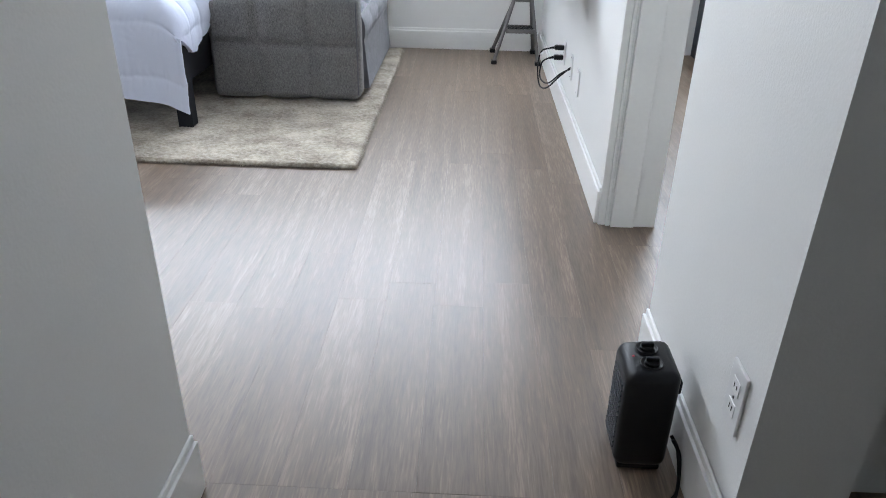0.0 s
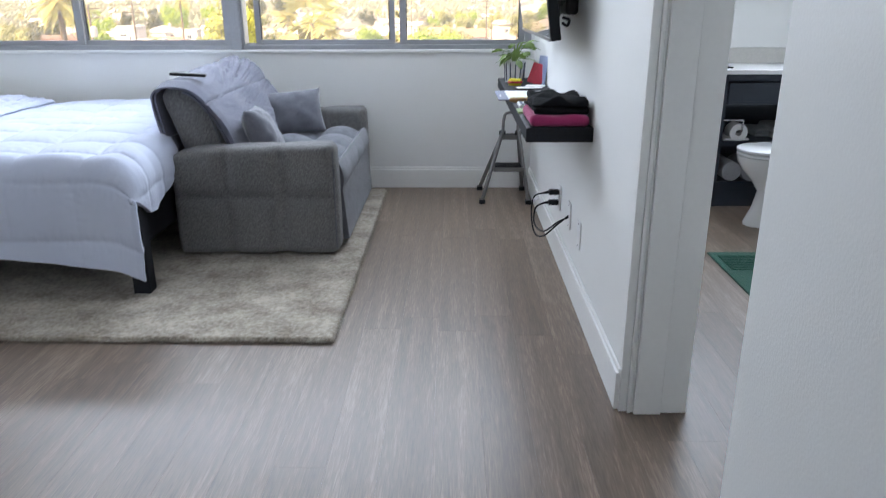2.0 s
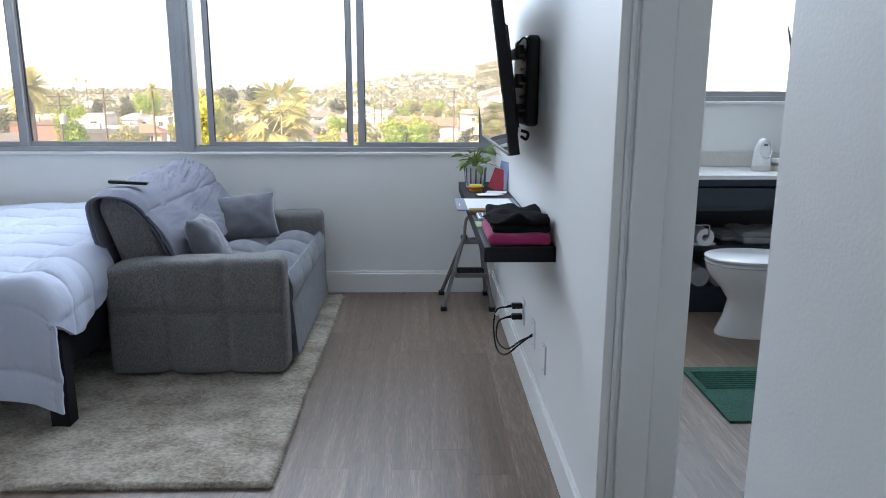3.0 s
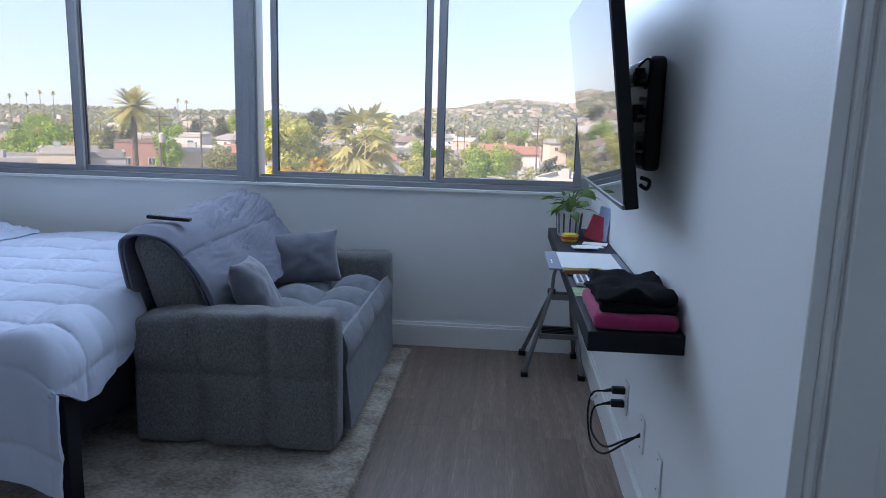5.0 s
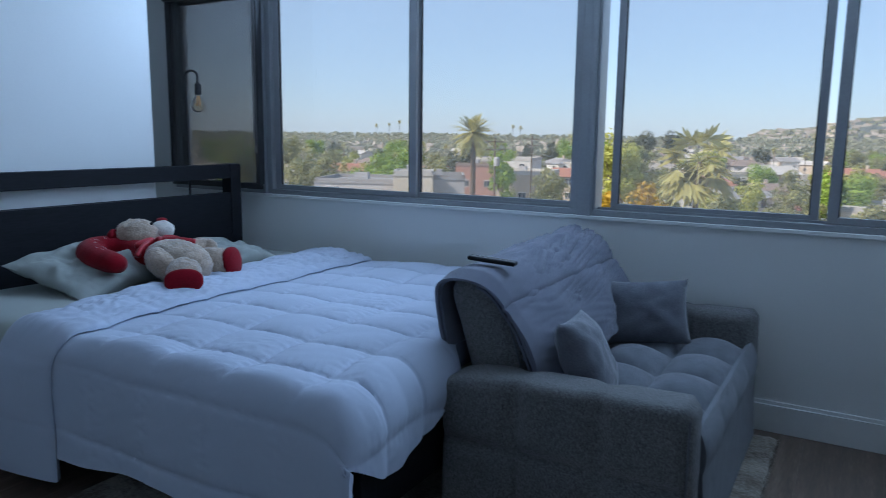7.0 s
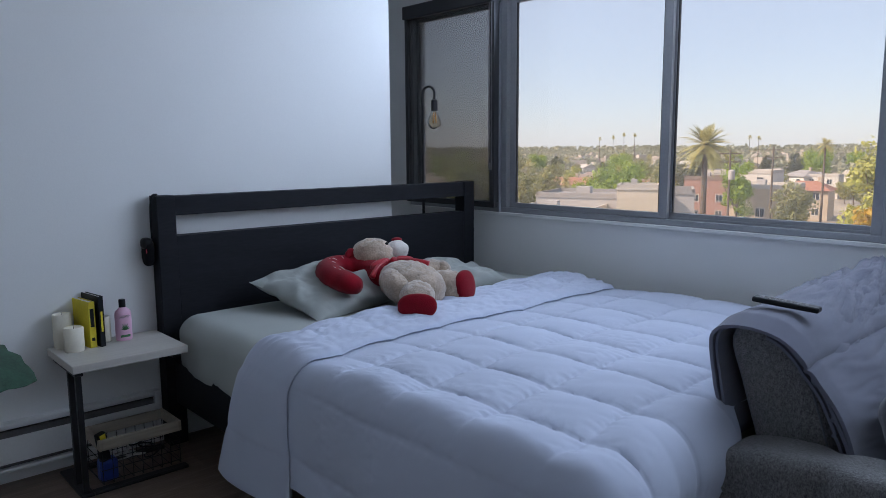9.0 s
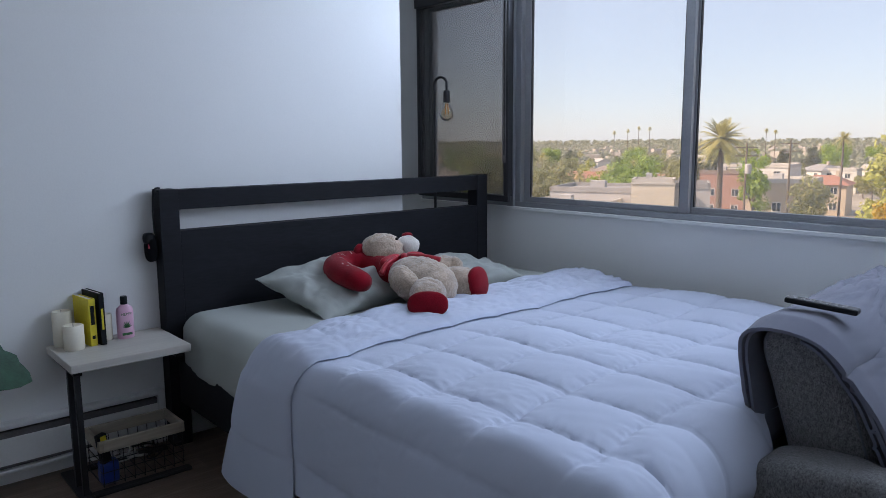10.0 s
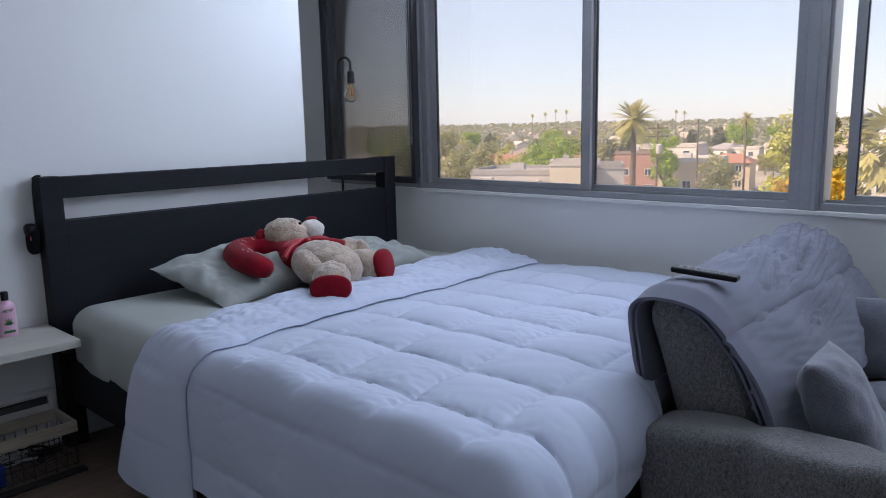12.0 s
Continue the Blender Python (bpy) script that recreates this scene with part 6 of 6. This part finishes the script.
def frond_mesh(name, length, droop, n, seed, fan=False, count=40):
    rnd = random.Random(seed)
    verts, faces = [], []
    def quad(a, b, c, d):
        i = len(verts)
        verts.extend([tuple(a), tuple(b), tuple(c), tuple(d)])
        faces.append((i, i + 1, i + 2, i + 3))
    for k in range(count):
        az, el = rnd.uniform(0, 6.28), rnd.uniform(-0.7, 1.25)
        ln = length * rnd.uniform(0.8, 1.1)
        d = Vector((math.cos(az) * math.cos(el), math.sin(az) * math.cos(el), math.sin(el)))
        side = Vector((-math.sin(az), math.cos(az), 0))
        if fan:
            st = d * ln * 0.55
            st.z -= 0.1 * ln
            for j in range(11):
                a = (j - 5) * 0.27
                w = (d * math.cos(a) + side * math.sin(a)).normalized()
                tip = st + w * ln * 0.48 + Vector((0, 0, -ln * 0.22 * rnd.uniform(0.5, 1.4)))
                m = side.cross(w).normalized().cross(w) * 0.055 * ln
                quad(st - m * 0.3, st + (tip - st) * 0.5 - m, tip, st + (tip - st) * 0.5 + m)
            quad(-side * 0.03, side * 0.03, st + side * 0.03, st - side * 0.03)
        else:
            prev = Vector((0, 0, 0))
            for s in range(1, n + 1):
                u = s / n
                p = d * ln * u + Vector((0, 0, -droop * ln * u * u))
                w = 0.10 * ln * math.sin(math.pi * min(0.97, 0.15 + 0.85 * u)) + 0.02
                for sg in (-1, 1):
                    for q in range(2):
                        b0 = prev + (p - prev) * (q / 2)
                        b1 = prev + (p - prev) * (q / 2 + 0.3)
                        out = side * sg * w + (p - prev).normalized() * w * 0.7 + Vector((0, 0, -0.25 * w))
                        quad(b0, b1, b1 + out * 0.95, b0 + out)
                prev = p
    me = bpy.data.meshes.new(name)
    me.from_pydata(verts, [], faces)
    me.materials.append(M_FROND)
    return me


FEATHER = frond_mesh("fronds", 3.7, 0.35, 7, 1, False, 105)
FEATHER_S = frond_mesh("fronds", 2.2, 0.45, 5, 2, False, 58)
FANS = frond_mesh("fronds", 2.7, 0.4, 6, 3, True, 32)


def palm(at, h, crown, scale, label, lean=0.0):
    t = thing("palm_tree", tuple(at), label, "palm tree", "town palms")
    top = at + Vector((lean, 0, h))
    part("trunk", tube(smooth_line([tuple(at), tuple(at + Vector((lean * 0.4, 0, h * 0.5))), tuple(top)], 5), (0.36 if crown is FEATHER else 0.20) * scale, 9, (0.28 if crown is FEATHER else 0.14) * scale), M_TRUNK, t)
    c = new("crown", crown)
    c.location, c.scale, c.parent = top - at, (scale, scale, scale), t
    return t


def house(az, d, w, dep, h, roof, wall_m, roof_m, turn, label, rows=1, z=GZ, cols=None):
    """roof: 'gable', 'hip' or 'flat'."""
    at = spot(az, d, z)
    t = thing("house", tuple(at), label, "house", "town houses")
    m = Matrix.Translation(at) @ Matrix.Rotation(radians(turn), 4, "Z")
    wl = part("wall", box(-w / 2, w / 2, -dep / 2, dep / 2, 0, h, turn=m), wall_m, t)
    if roof == "flat":
        bm = bmesh.new()
        join(bm, box(-w / 2 - 0.1, w / 2 + 0.1, -dep / 2 - 0.1, dep / 2 + 0.1, h, h + 0.18))
        for r in ((-w / 2, w / 2, -dep / 2, -dep / 2 + 0.25), (-w / 2, w / 2, dep / 2 - 0.25, dep / 2), (-w / 2, -w / 2 + 0.25, -dep / 2, dep / 2), (w / 2 - 0.25, w / 2, -dep / 2, dep / 2)):
            join(bm, box(*r, h + 0.18, h + 0.6))
        bm.transform(m)
        rf = part("roof", bm, roof_m, t)
        part("roof_unit", box(-w * 0.2, -w * 0.05, 0, dep * 0.12, h + 0.18, h + 1.1, turn=m), M_HOUSE[3], rf)
    else:
        bm = bmesh.new()
        o, rise = 0.5, 0.20 * dep
        ins = dep / 2 if roof == "hip" else 0.0
        v = [bm.verts.new(q) for q in ((-w / 2 - o, -dep / 2 - o, h), (w / 2 + o, -dep / 2 - o, h), (w / 2 + o, dep / 2 + o, h), (-w / 2 - o, dep / 2 + o, h),
                                       (-w / 2 - o + min(ins, w * 0.35), 0, h + rise), (w / 2 + o - min(ins, w * 0.35), 0, h + rise))]
        for f in ((0, 1, 5, 4), (2, 3, 4, 5), (1, 2, 5), (3, 0, 4), (3, 2, 1, 0)):
            bm.faces.new([v[i] for i in f])
        bm.transform(m)
        rf = part("roof", bm, roof_m, t)
        part("chimney", box(w * 0.2, w * 0.2 + 0.6, -0.3, 0.3, h + rise * 0.4, h + rise + 0.7, turn=m), M_HOUSE[2], rf)
    n = cols or max(2, int(w / 3.2))
    for r in range(rows):
        for i in range(n):
            x = -w / 2 + w * (i + 0.5) / n
            zz = 0.9 + r * 2.8
            if zz + 1.3 > h:
                continue
            win = part("window", box(x - 0.62, x + 0.62, -dep / 2 - 0.05, -dep / 2 + 0.02, zz, zz + 1.35, turn=m), M_HOUSE[0], t)
            for sx in (-0.29, 0.29):
                part("pane", box(x + sx - 0.24, x + sx + 0.24, -dep / 2 - 0.065, -dep / 2 - 0.04, zz + 0.1, zz + 1.25, turn=m), M_PANE_FAR, win)
    return t


# the buildings and trees that stand out
house(36.0, 92, 12, 10, 7.4, "flat", M_HOUSE[3], M_ROOFS[1], 22, "low grey flat-roofed building with parapets", 2)
house(38.6, 84, 9, 9, 6.2, "flat", M_HOUSE[0], M_ROOFS[2], 22, "pale flat-roofed building with a skylight", 1)
house(32.7, 86, 4.6, 5, 8.6, "flat", M_HOUSE[1], M_ROOFS[2], 30, "cream stucco block with a flat roof", 1)
house(30.3, 90, 5.0, 7, 8.0, "flat", M_HOUSE[3], M_ROOFS[1], 30, "grey windowless block with a flat roof", 0)
house(27.4, 140, 8, 9, 7.6, "flat", M_HOUSE[4], M_ROOFS[3], 18, "brick red two-storey building", 3)
house(23.6, 112, 8, 9, 7.6, "flat", M_HOUSE[2], M_ROOFS[2], 12, "beige two-storey apartment building with white windows", 2, cols=3)
house(25.2, 150, 12, 9, 8.4, "flat", M_HOUSE[0], M_ROOFS[2], 10, "white apartment building with balconies", 3)
house(21.0, 150, 8, 8, 5.4, "hip", M_HOUSE[2], M_ROOFS[0], 12, "house with a red tiled roof behind trees", 2)
house(8.4, 110, 9, 7, 5.2, "gable", M_HOUSE[0], M_ROOFS[1], 62, "long white building with a shallow roof", 2)
house(5.2, 84, 5, 5, 3.6, "gable", M_HOUSE[1], M_ROOFS[1], 8, "small cream house with a grey roof", 1)
house(-3.2, 100, 17, 12, 5.2, "flat", M_HOUSE[1], M_ROOFS[2], 2, "wide flat-roofed cream building", 1)
house(-5.6, 66, 5, 9, 7.9, "flat", M_HOUSE[0], M_ROOFS[2], -16, "narrow white walled building", 0)
house(1.5, 78, 16, 9, 4.6, "flat", M_HOUSE[3], M_ROOFS[1], 4, "low grey roofed carport building", 1)
house(-1.0, 160, 9, 8, 6.0, "gable", M_HOUSE[0], M_ROOFS[0], 6, "white gabled house with a red roof", 1)

palm(spot(28.0, 104), 13.7, FEATHER, 1.22, "tall date palm with a full feathery crown")
palm(spot(11.2, 44), 12.0, FANS, 1.08, "fan palm with drooping yellow-green fronds", 0.3)
palm(spot(20.1, 118), 13.6, FEATHER_S, 0.9, "slim palm with a small crown")
palm(spot(-8.6, 58), 10.2, FEATHER_S, 1.1, "palm with arching fronds beside a white wall")
palm(spot(-9.6, 52), 9.0, FANS, 0.75, "low fan palm beside a wall")
palm(spot(-6.2, 120), 8.6, FEATHER_S, 1.0, "slim palm standing among low houses")
palm(spot(34.9, 112), 8.8, FEATHER_S, 1.0, "palm tree standing behind grey roofs")
palm(spot(38.2, 120), 8.0, FEATHER_S, 0.8, "small palm behind grey roofs")
for az, d, el in ((33.0, 420, 0.95), (33.8, 430, 1.0), (34.6, 440, 0.8), (35.6, 460, 0.7), (24.3, 420, 0.65), (24.9, 420, 0.75), (3.2, 300, 0.2), (-4.5, 330, 0.2)):
    palm(spot(az, d), height(el, d), FEATHER_S, 0.85, "thin distant palm standing above the roofs")
tree(spot(25.8, 92), height(-0.7, 92), 2.6, M_CROWNS[4], 11, "bright green street tree beside flats")
tree(spot(21.9, 88), height(-2.0, 88), 2.5, M_CROWNS[1], 12, "grey-green street tree beside low houses")
tree(spot(16.6, 58), height(3.3, 58), 2.7, M_CROWNS[0], 13, "tall green poplar-like tree close to the window", tall=6.6)
tree(spot(15.2, 62), height(0.2, 62), 1.6, M_CROWNS[1], 14, "grey-green tree beside a taller one", tall=4.0)
tree(spot(14.6, 46), height(-3.0, 46), 2.1, M_CROWNS[3], 15, "bushy small tree in yellow bloom")
tree(spot(17.4, 44), height(-4.0, 44), 1.4, M_CROWNS[3], 16, "small shrub in yellow bloom")
tree(spot(12.6, 190), height(1.1, 190), 3.6, M_CROWNS[2], 17, "dark round-topped tree above the roofs")
tree(spot(15.0, 210), height(0.8, 210), 5.0, M_CROWNS[2], 18, "dark broad tree above the roofs")
tree(spot(10.2, 120), height(0.3, 120), 4.0, M_CROWNS[0], 19, "round green tree behind a fan palm")
tree(spot(-1.4, 72), height(-3.3, 72), 3.0, M_CROWNS[1], 20, "broad olive shrub between low roofs")
tree(spot(3.4, 76), height(-3.6, 76), 2.0, M_CROWNS[1], 21, "olive-coloured shrub beside a roof")
for az, d, el, r, k in ((9.0, 70, -3.4, 2.4, 1), (7.4, 86, -2.6, 2.6, 0), (6.4, 66, -4.6, 2.2, 1), (4.4, 104, -1.9, 2.8, 1), (2.2, 92, -2.7, 2.4, 4), (0.3, 112, -1.6, 2.6, 0), (-3.6, 78, -3.6, 2.2, 1), (13.4, 84, -1.8, 2.4, 1), (30.8, 108, -1.9, 2.4, 1), (34.0, 104, -2.2, 2.6, 0), (39.6, 104, -1.6, 3.0, 1)):
    tree(spot(az, d), height(el, d), r, M_CROWNS[k], int(az * 10) + 200, "leafy garden tree between low roofs")
tree(spot(41.3, 110), height(-0.9, 110), 4.4, M_CROWNS[1], 22, "broad grey-green tree among houses")
tree(spot(36.6, 130), height(-1.9, 130), 3.2, M_CROWNS[4], 23, "bright green garden tree")
tree(spot(-12.5, 70), height(1.0, 70), 3.4, M_CROWNS[1], 24, "tall grey-green tree above low roofs")
tree(spot(-18.0, 62), height(1.6, 62), 4.0, M_CROWNS[4], 25, "broad green tree outside the bathroom")
tree(spot(-22.5, 75), height(0.3, 75), 3.5, M_CROWNS[1], 26, "grey-green tree outside the bathroom")


def utility_pole(az, d, h, label, unit):
    at = spot(az, d)
    t = thing("utility_pole", tuple(at), label, "utility pole", "utility poles")
    part("pole", tube([tuple(at), tuple(at + Vector((0, 0, h)))], 0.15, 8, 0.11), M_TRUNK, t)
    for z in (h - 0.5, h - 1.4):
        part("crossarm", box(-1.1, 1.1, -0.06, 0.06, z, z + 0.12, turn=pose(at.x, at.y, at.z, 0, 0, 30)), M_TRUNK, t)
    if unit:
        part("transformer", lathe([(0, 0), (0.32, 0), (0.34, 0.1), (0.34, 0.9), (0.2, 1.05), (0, 1.05)], tuple(at + Vector((0.4, -0.3, h - 3.2))), 14), M_HOUSE[3], t, smooth=True)


def car(az, d, turn, mat, label):
    at = spot(az, d)
    t = thing("car", tuple(at), label, "car", "parked cars")
    m = pose(at.x, at.y, at.z, 0, 0, turn)
    part("body", box(-2.15, 2.15, -0.88, 0.88, 0.32, 0.92, bevel=0.14, seg=3, turn=m), mat, t, smooth=True)
    part("cabin", box(-1.25, 1.05, -0.76, 0.76, 0.90, 1.45, bevel=0.22, seg=3, turn=m), M_PANE_FAR, t, smooth=True)
    part("roof", box(-0.95, 0.75, -0.66, 0.66, 1.40, 1.48, bevel=0.04, turn=m), mat, t, smooth=True)
    for x in (-1.35, 1.35):
        for y in (-0.86, 0.86):
            part("wheel", tube([tuple(m @ Vector((x, y - 0.1, 0.33))), tuple(m @ Vector((x, y + 0.1, 0.33)))], 0.33, 14), M_PANE_FAR, t)


utility_pole(26.3, 84, height(-0.2, 84), "brown wooden utility pole with a transformer", True)
utility_pole(23.4, 100, height(0.0, 100), "brown wooden utility pole beside flats", False)
utility_pole(-2.6, 130, height(0.1, 130), "thin wooden utility pole above low roofs", False)
car(22.7, 78, 20, M_HOUSE[0], "white parked car below street trees")
car(21.2, 76, 24, M_HOUSE[3], "silver parked car below street trees")
car(24.2, 80, 18, M_HOUSE[0], "white parked van beside low flats")

# more of the town, thinning out with distance
rnd = random.Random(21)
for i in range(100):
    az, d = rnd.uniform(-48, 47), 112 + 330 * rnd.random() ** 1.3
    if d < 150 and 18 < az < 33:
        d += 70
    w, dep, h = rnd.uniform(6.5, 11), rnd.uniform(6, 9), rnd.choice((3.2, 3.4, 3.8, 5.6, 6.2))
    house(az, d, w, dep, h, rnd.choice(("gable", "hip", "flat", "gable")), M_HOUSE[rnd.choice((0, 0, 1, 2, 3))], M_ROOFS[rnd.choice((0, 1, 2, 2, 3))],
          rnd.uniform(-40, 40), "low stucco house among garden trees", 1 if h < 5 else 2)
TREES = [tree(spot(44 + k, 160 + 20 * k), 7.5 + 1.2 * k, 2.6 + 0.5 * k, M_CROWNS[(0, 1, 2, 1, 4)[k]], 40 + k, "garden tree among low houses") for k in range(5)]
for i in range(190):
    az, d = rnd.uniform(-48, 47), 95 + 330 * rnd.random() ** 1.2
    if d < 140 and 18 < az < 34:
        d += 80
    s = rnd.uniform(0.65, 1.15)
    c = copy_thing(rnd.choice(TREES), Matrix.Translation(spot(az, d)) @ Matrix.Rotation(rnd.uniform(0, 6.28), 4, "Z"))
    c.scale = (s, s, s * rnd.uniform(0.8, 1.15))
PALM = palm(spot(46, 180), 9.5, FEATHER_S, 1.0, "slim palm among low houses")
for i in range(26):
    copy_thing(PALM, Matrix.Translation(spot(rnd.uniform(-45, 46), 130 + 300 * rnd.random()) + Vector((0, 0, rnd.uniform(-3.0, 0.0)))))

# the far town, too small to pick apart; its haze lies in pale colours
def far_stuff(name, count, d0, d1, size, mat, label, seed, tall, leaves=0, leaf=1.0):
    r = random.Random(seed)
    verts, faces = [], []
    for _ in range(count):
        az, d = r.uniform(-50, 50), d0 + (d1 - d0) * r.random()
        p = spot(az, d)
        w, h = r.uniform(0.5, 1.2) * size, r.uniform(0.5, 1.2) * tall
        i = len(verts)
        if mat is M_FARB:
            a = r.uniform(0, 1.5)
            cs, sn = math.cos(a) * w, math.sin(a) * w
            base = [(cs, sn), (-sn, cs), (-cs, -sn), (sn, -cs)]
            verts += [(p.x + x, p.y + y, GZ + z) for z in (0, h) for x, y in base]
            faces += [(i + k, i + (k + 1) % 4, i + 4 + (k + 1) % 4, i + 4 + k) for k in range(4)] + [(i + 4, i + 5, i + 6, i + 7)]
        else:
            for _k in range(leaves):
                z = r.random() ** 0.7
                wide = w * math.sin(math.pi * min(0.96, 0.12 + 0.86 * z)) ** 0.6
                a, k = r.uniform(0, 6.28), math.sqrt(r.random()) * wide
                c = Vector((p.x + math.cos(a) * k, p.y + math.sin(a) * k, GZ + h * z))
                q1 = Vector((r.gauss(0, 1), r.gauss(0, 1), r.gauss(0, 1))).normalized()
                q2 = q1.orthogonal().normalized() * leaf * r.uniform(0.5, 1.1)
                q1 = q1 * leaf * r.uniform(0.6, 1.2)
                i = len(verts)
                verts += [tuple(c - q1), tuple(c + q2), tuple(c + q1), tuple(c - q2)]
                faces.append((i, i + 1, i + 2, i + 3))
    me = bpy.data.meshes.new(name)
    me.from_pydata(verts, [], faces)
    me.materials.append(mat)
    tagged(new(name, me), label, "town" if mat is M_FARB else "woods", kind="stuff")


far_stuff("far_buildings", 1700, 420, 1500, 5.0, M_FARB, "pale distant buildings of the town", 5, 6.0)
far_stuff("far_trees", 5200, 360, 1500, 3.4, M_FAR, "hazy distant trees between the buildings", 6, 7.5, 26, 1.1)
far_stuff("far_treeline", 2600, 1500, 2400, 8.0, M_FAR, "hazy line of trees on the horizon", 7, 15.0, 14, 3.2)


def hill():
    def fn(u, v):
        az = 9.0 - 30.0 * u
        d = 1700 + 500 * v
        prof = math.exp(-((az - 0.2) / 3.2) ** 2) * 0.85 + math.exp(-((az + 5.0) / 4.0) ** 2) * 0.75 + 0.3 * math.exp(-((az + 14) / 6.0) ** 2)
        el = 0.85 * prof + 0.55 + 0.07 * noise.noise(Vector((az * 2, v * 3, 0)))
        z = GZ + (height(el, 2200) - 2) * math.sin(math.pi / 2 * v) * min(1, (1 - abs(2 * u - 1)) * 6)
        p = spot(az, d)
        return Vector((p.x, p.y, z))
    structure("hill", sheet(120, 24, fn), M_HILL, "hazy hill covered with houses", True)
    r = random.Random(9)
    verts, faces, trees, tf = [], [], [], []
    for k in range(900):
        p = fn(r.uniform(0.05, 0.95), r.uniform(0.05, 0.98))
        w, h = r.uniform(3, 8), r.uniform(3, 7)
        out, fc = (verts, faces) if k % 2 else (trees, tf)
        i = len(out)
        out += [(p.x + x * w, p.y + y * w * 0.7, p.z - 2 + z) for z in (0, h + 2) for x, y in ((-1, -1), (1, -1), (1, 1), (-1, 1))]
        fc += [(i + q, i + (q + 1) % 4, i + 4 + (q + 1) % 4, i + 4 + q) for q in range(4)] + [(i + 4, i + 5, i + 6, i + 7)]
    for nm, vs, fs, mt, lb in (("hill_houses", verts, faces, M_FARB, "pale houses scattered over the hill"), ("hill_trees", trees, tf, M_FAR, "haze-pale trees scattered over the hill")):
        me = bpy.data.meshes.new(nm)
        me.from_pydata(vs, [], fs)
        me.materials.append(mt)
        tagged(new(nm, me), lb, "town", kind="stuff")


hill()

# ---- planks of the floor ----
def planks():
    base = bpy.data.objects["floor"]
    cache = {}
    def plank(w, ln):
        key = (round(w, 3), round(ln, 3))
        if key not in cache:
            cache[key] = mesh("plank", box(-w / 2 + 0.0001, w / 2 - 0.0001, 0.0001, ln - 0.0001, -0.011, 0.0, bevel=0.0003, seg=1), M_FLOOR)
        return cache[key]
    rnd = random.Random(11)
    W, L = 0.152, 1.22
    def field(x0, x1, y0, y1, shift):
        x, i = x0, 0
        while x < x1 - 0.01:
            w = min(W, x1 - x)
            y = y0
            first = L * (0.25 + 0.75 * rnd.random())
            while y < y1 - 0.01:
                ln = min(first, y1 - y)
                first = L
                ob = new("plank", plank(w, ln))
                ob.location = (x + w / 2, y, 0)
                ob.parent = base
                y += ln
            x += W
            i += 1
    field(-4.86, 2.95, 2.84, YW, 0)
    field(-0.46, 1.9, -0.6, 2.84, 0)


planks()
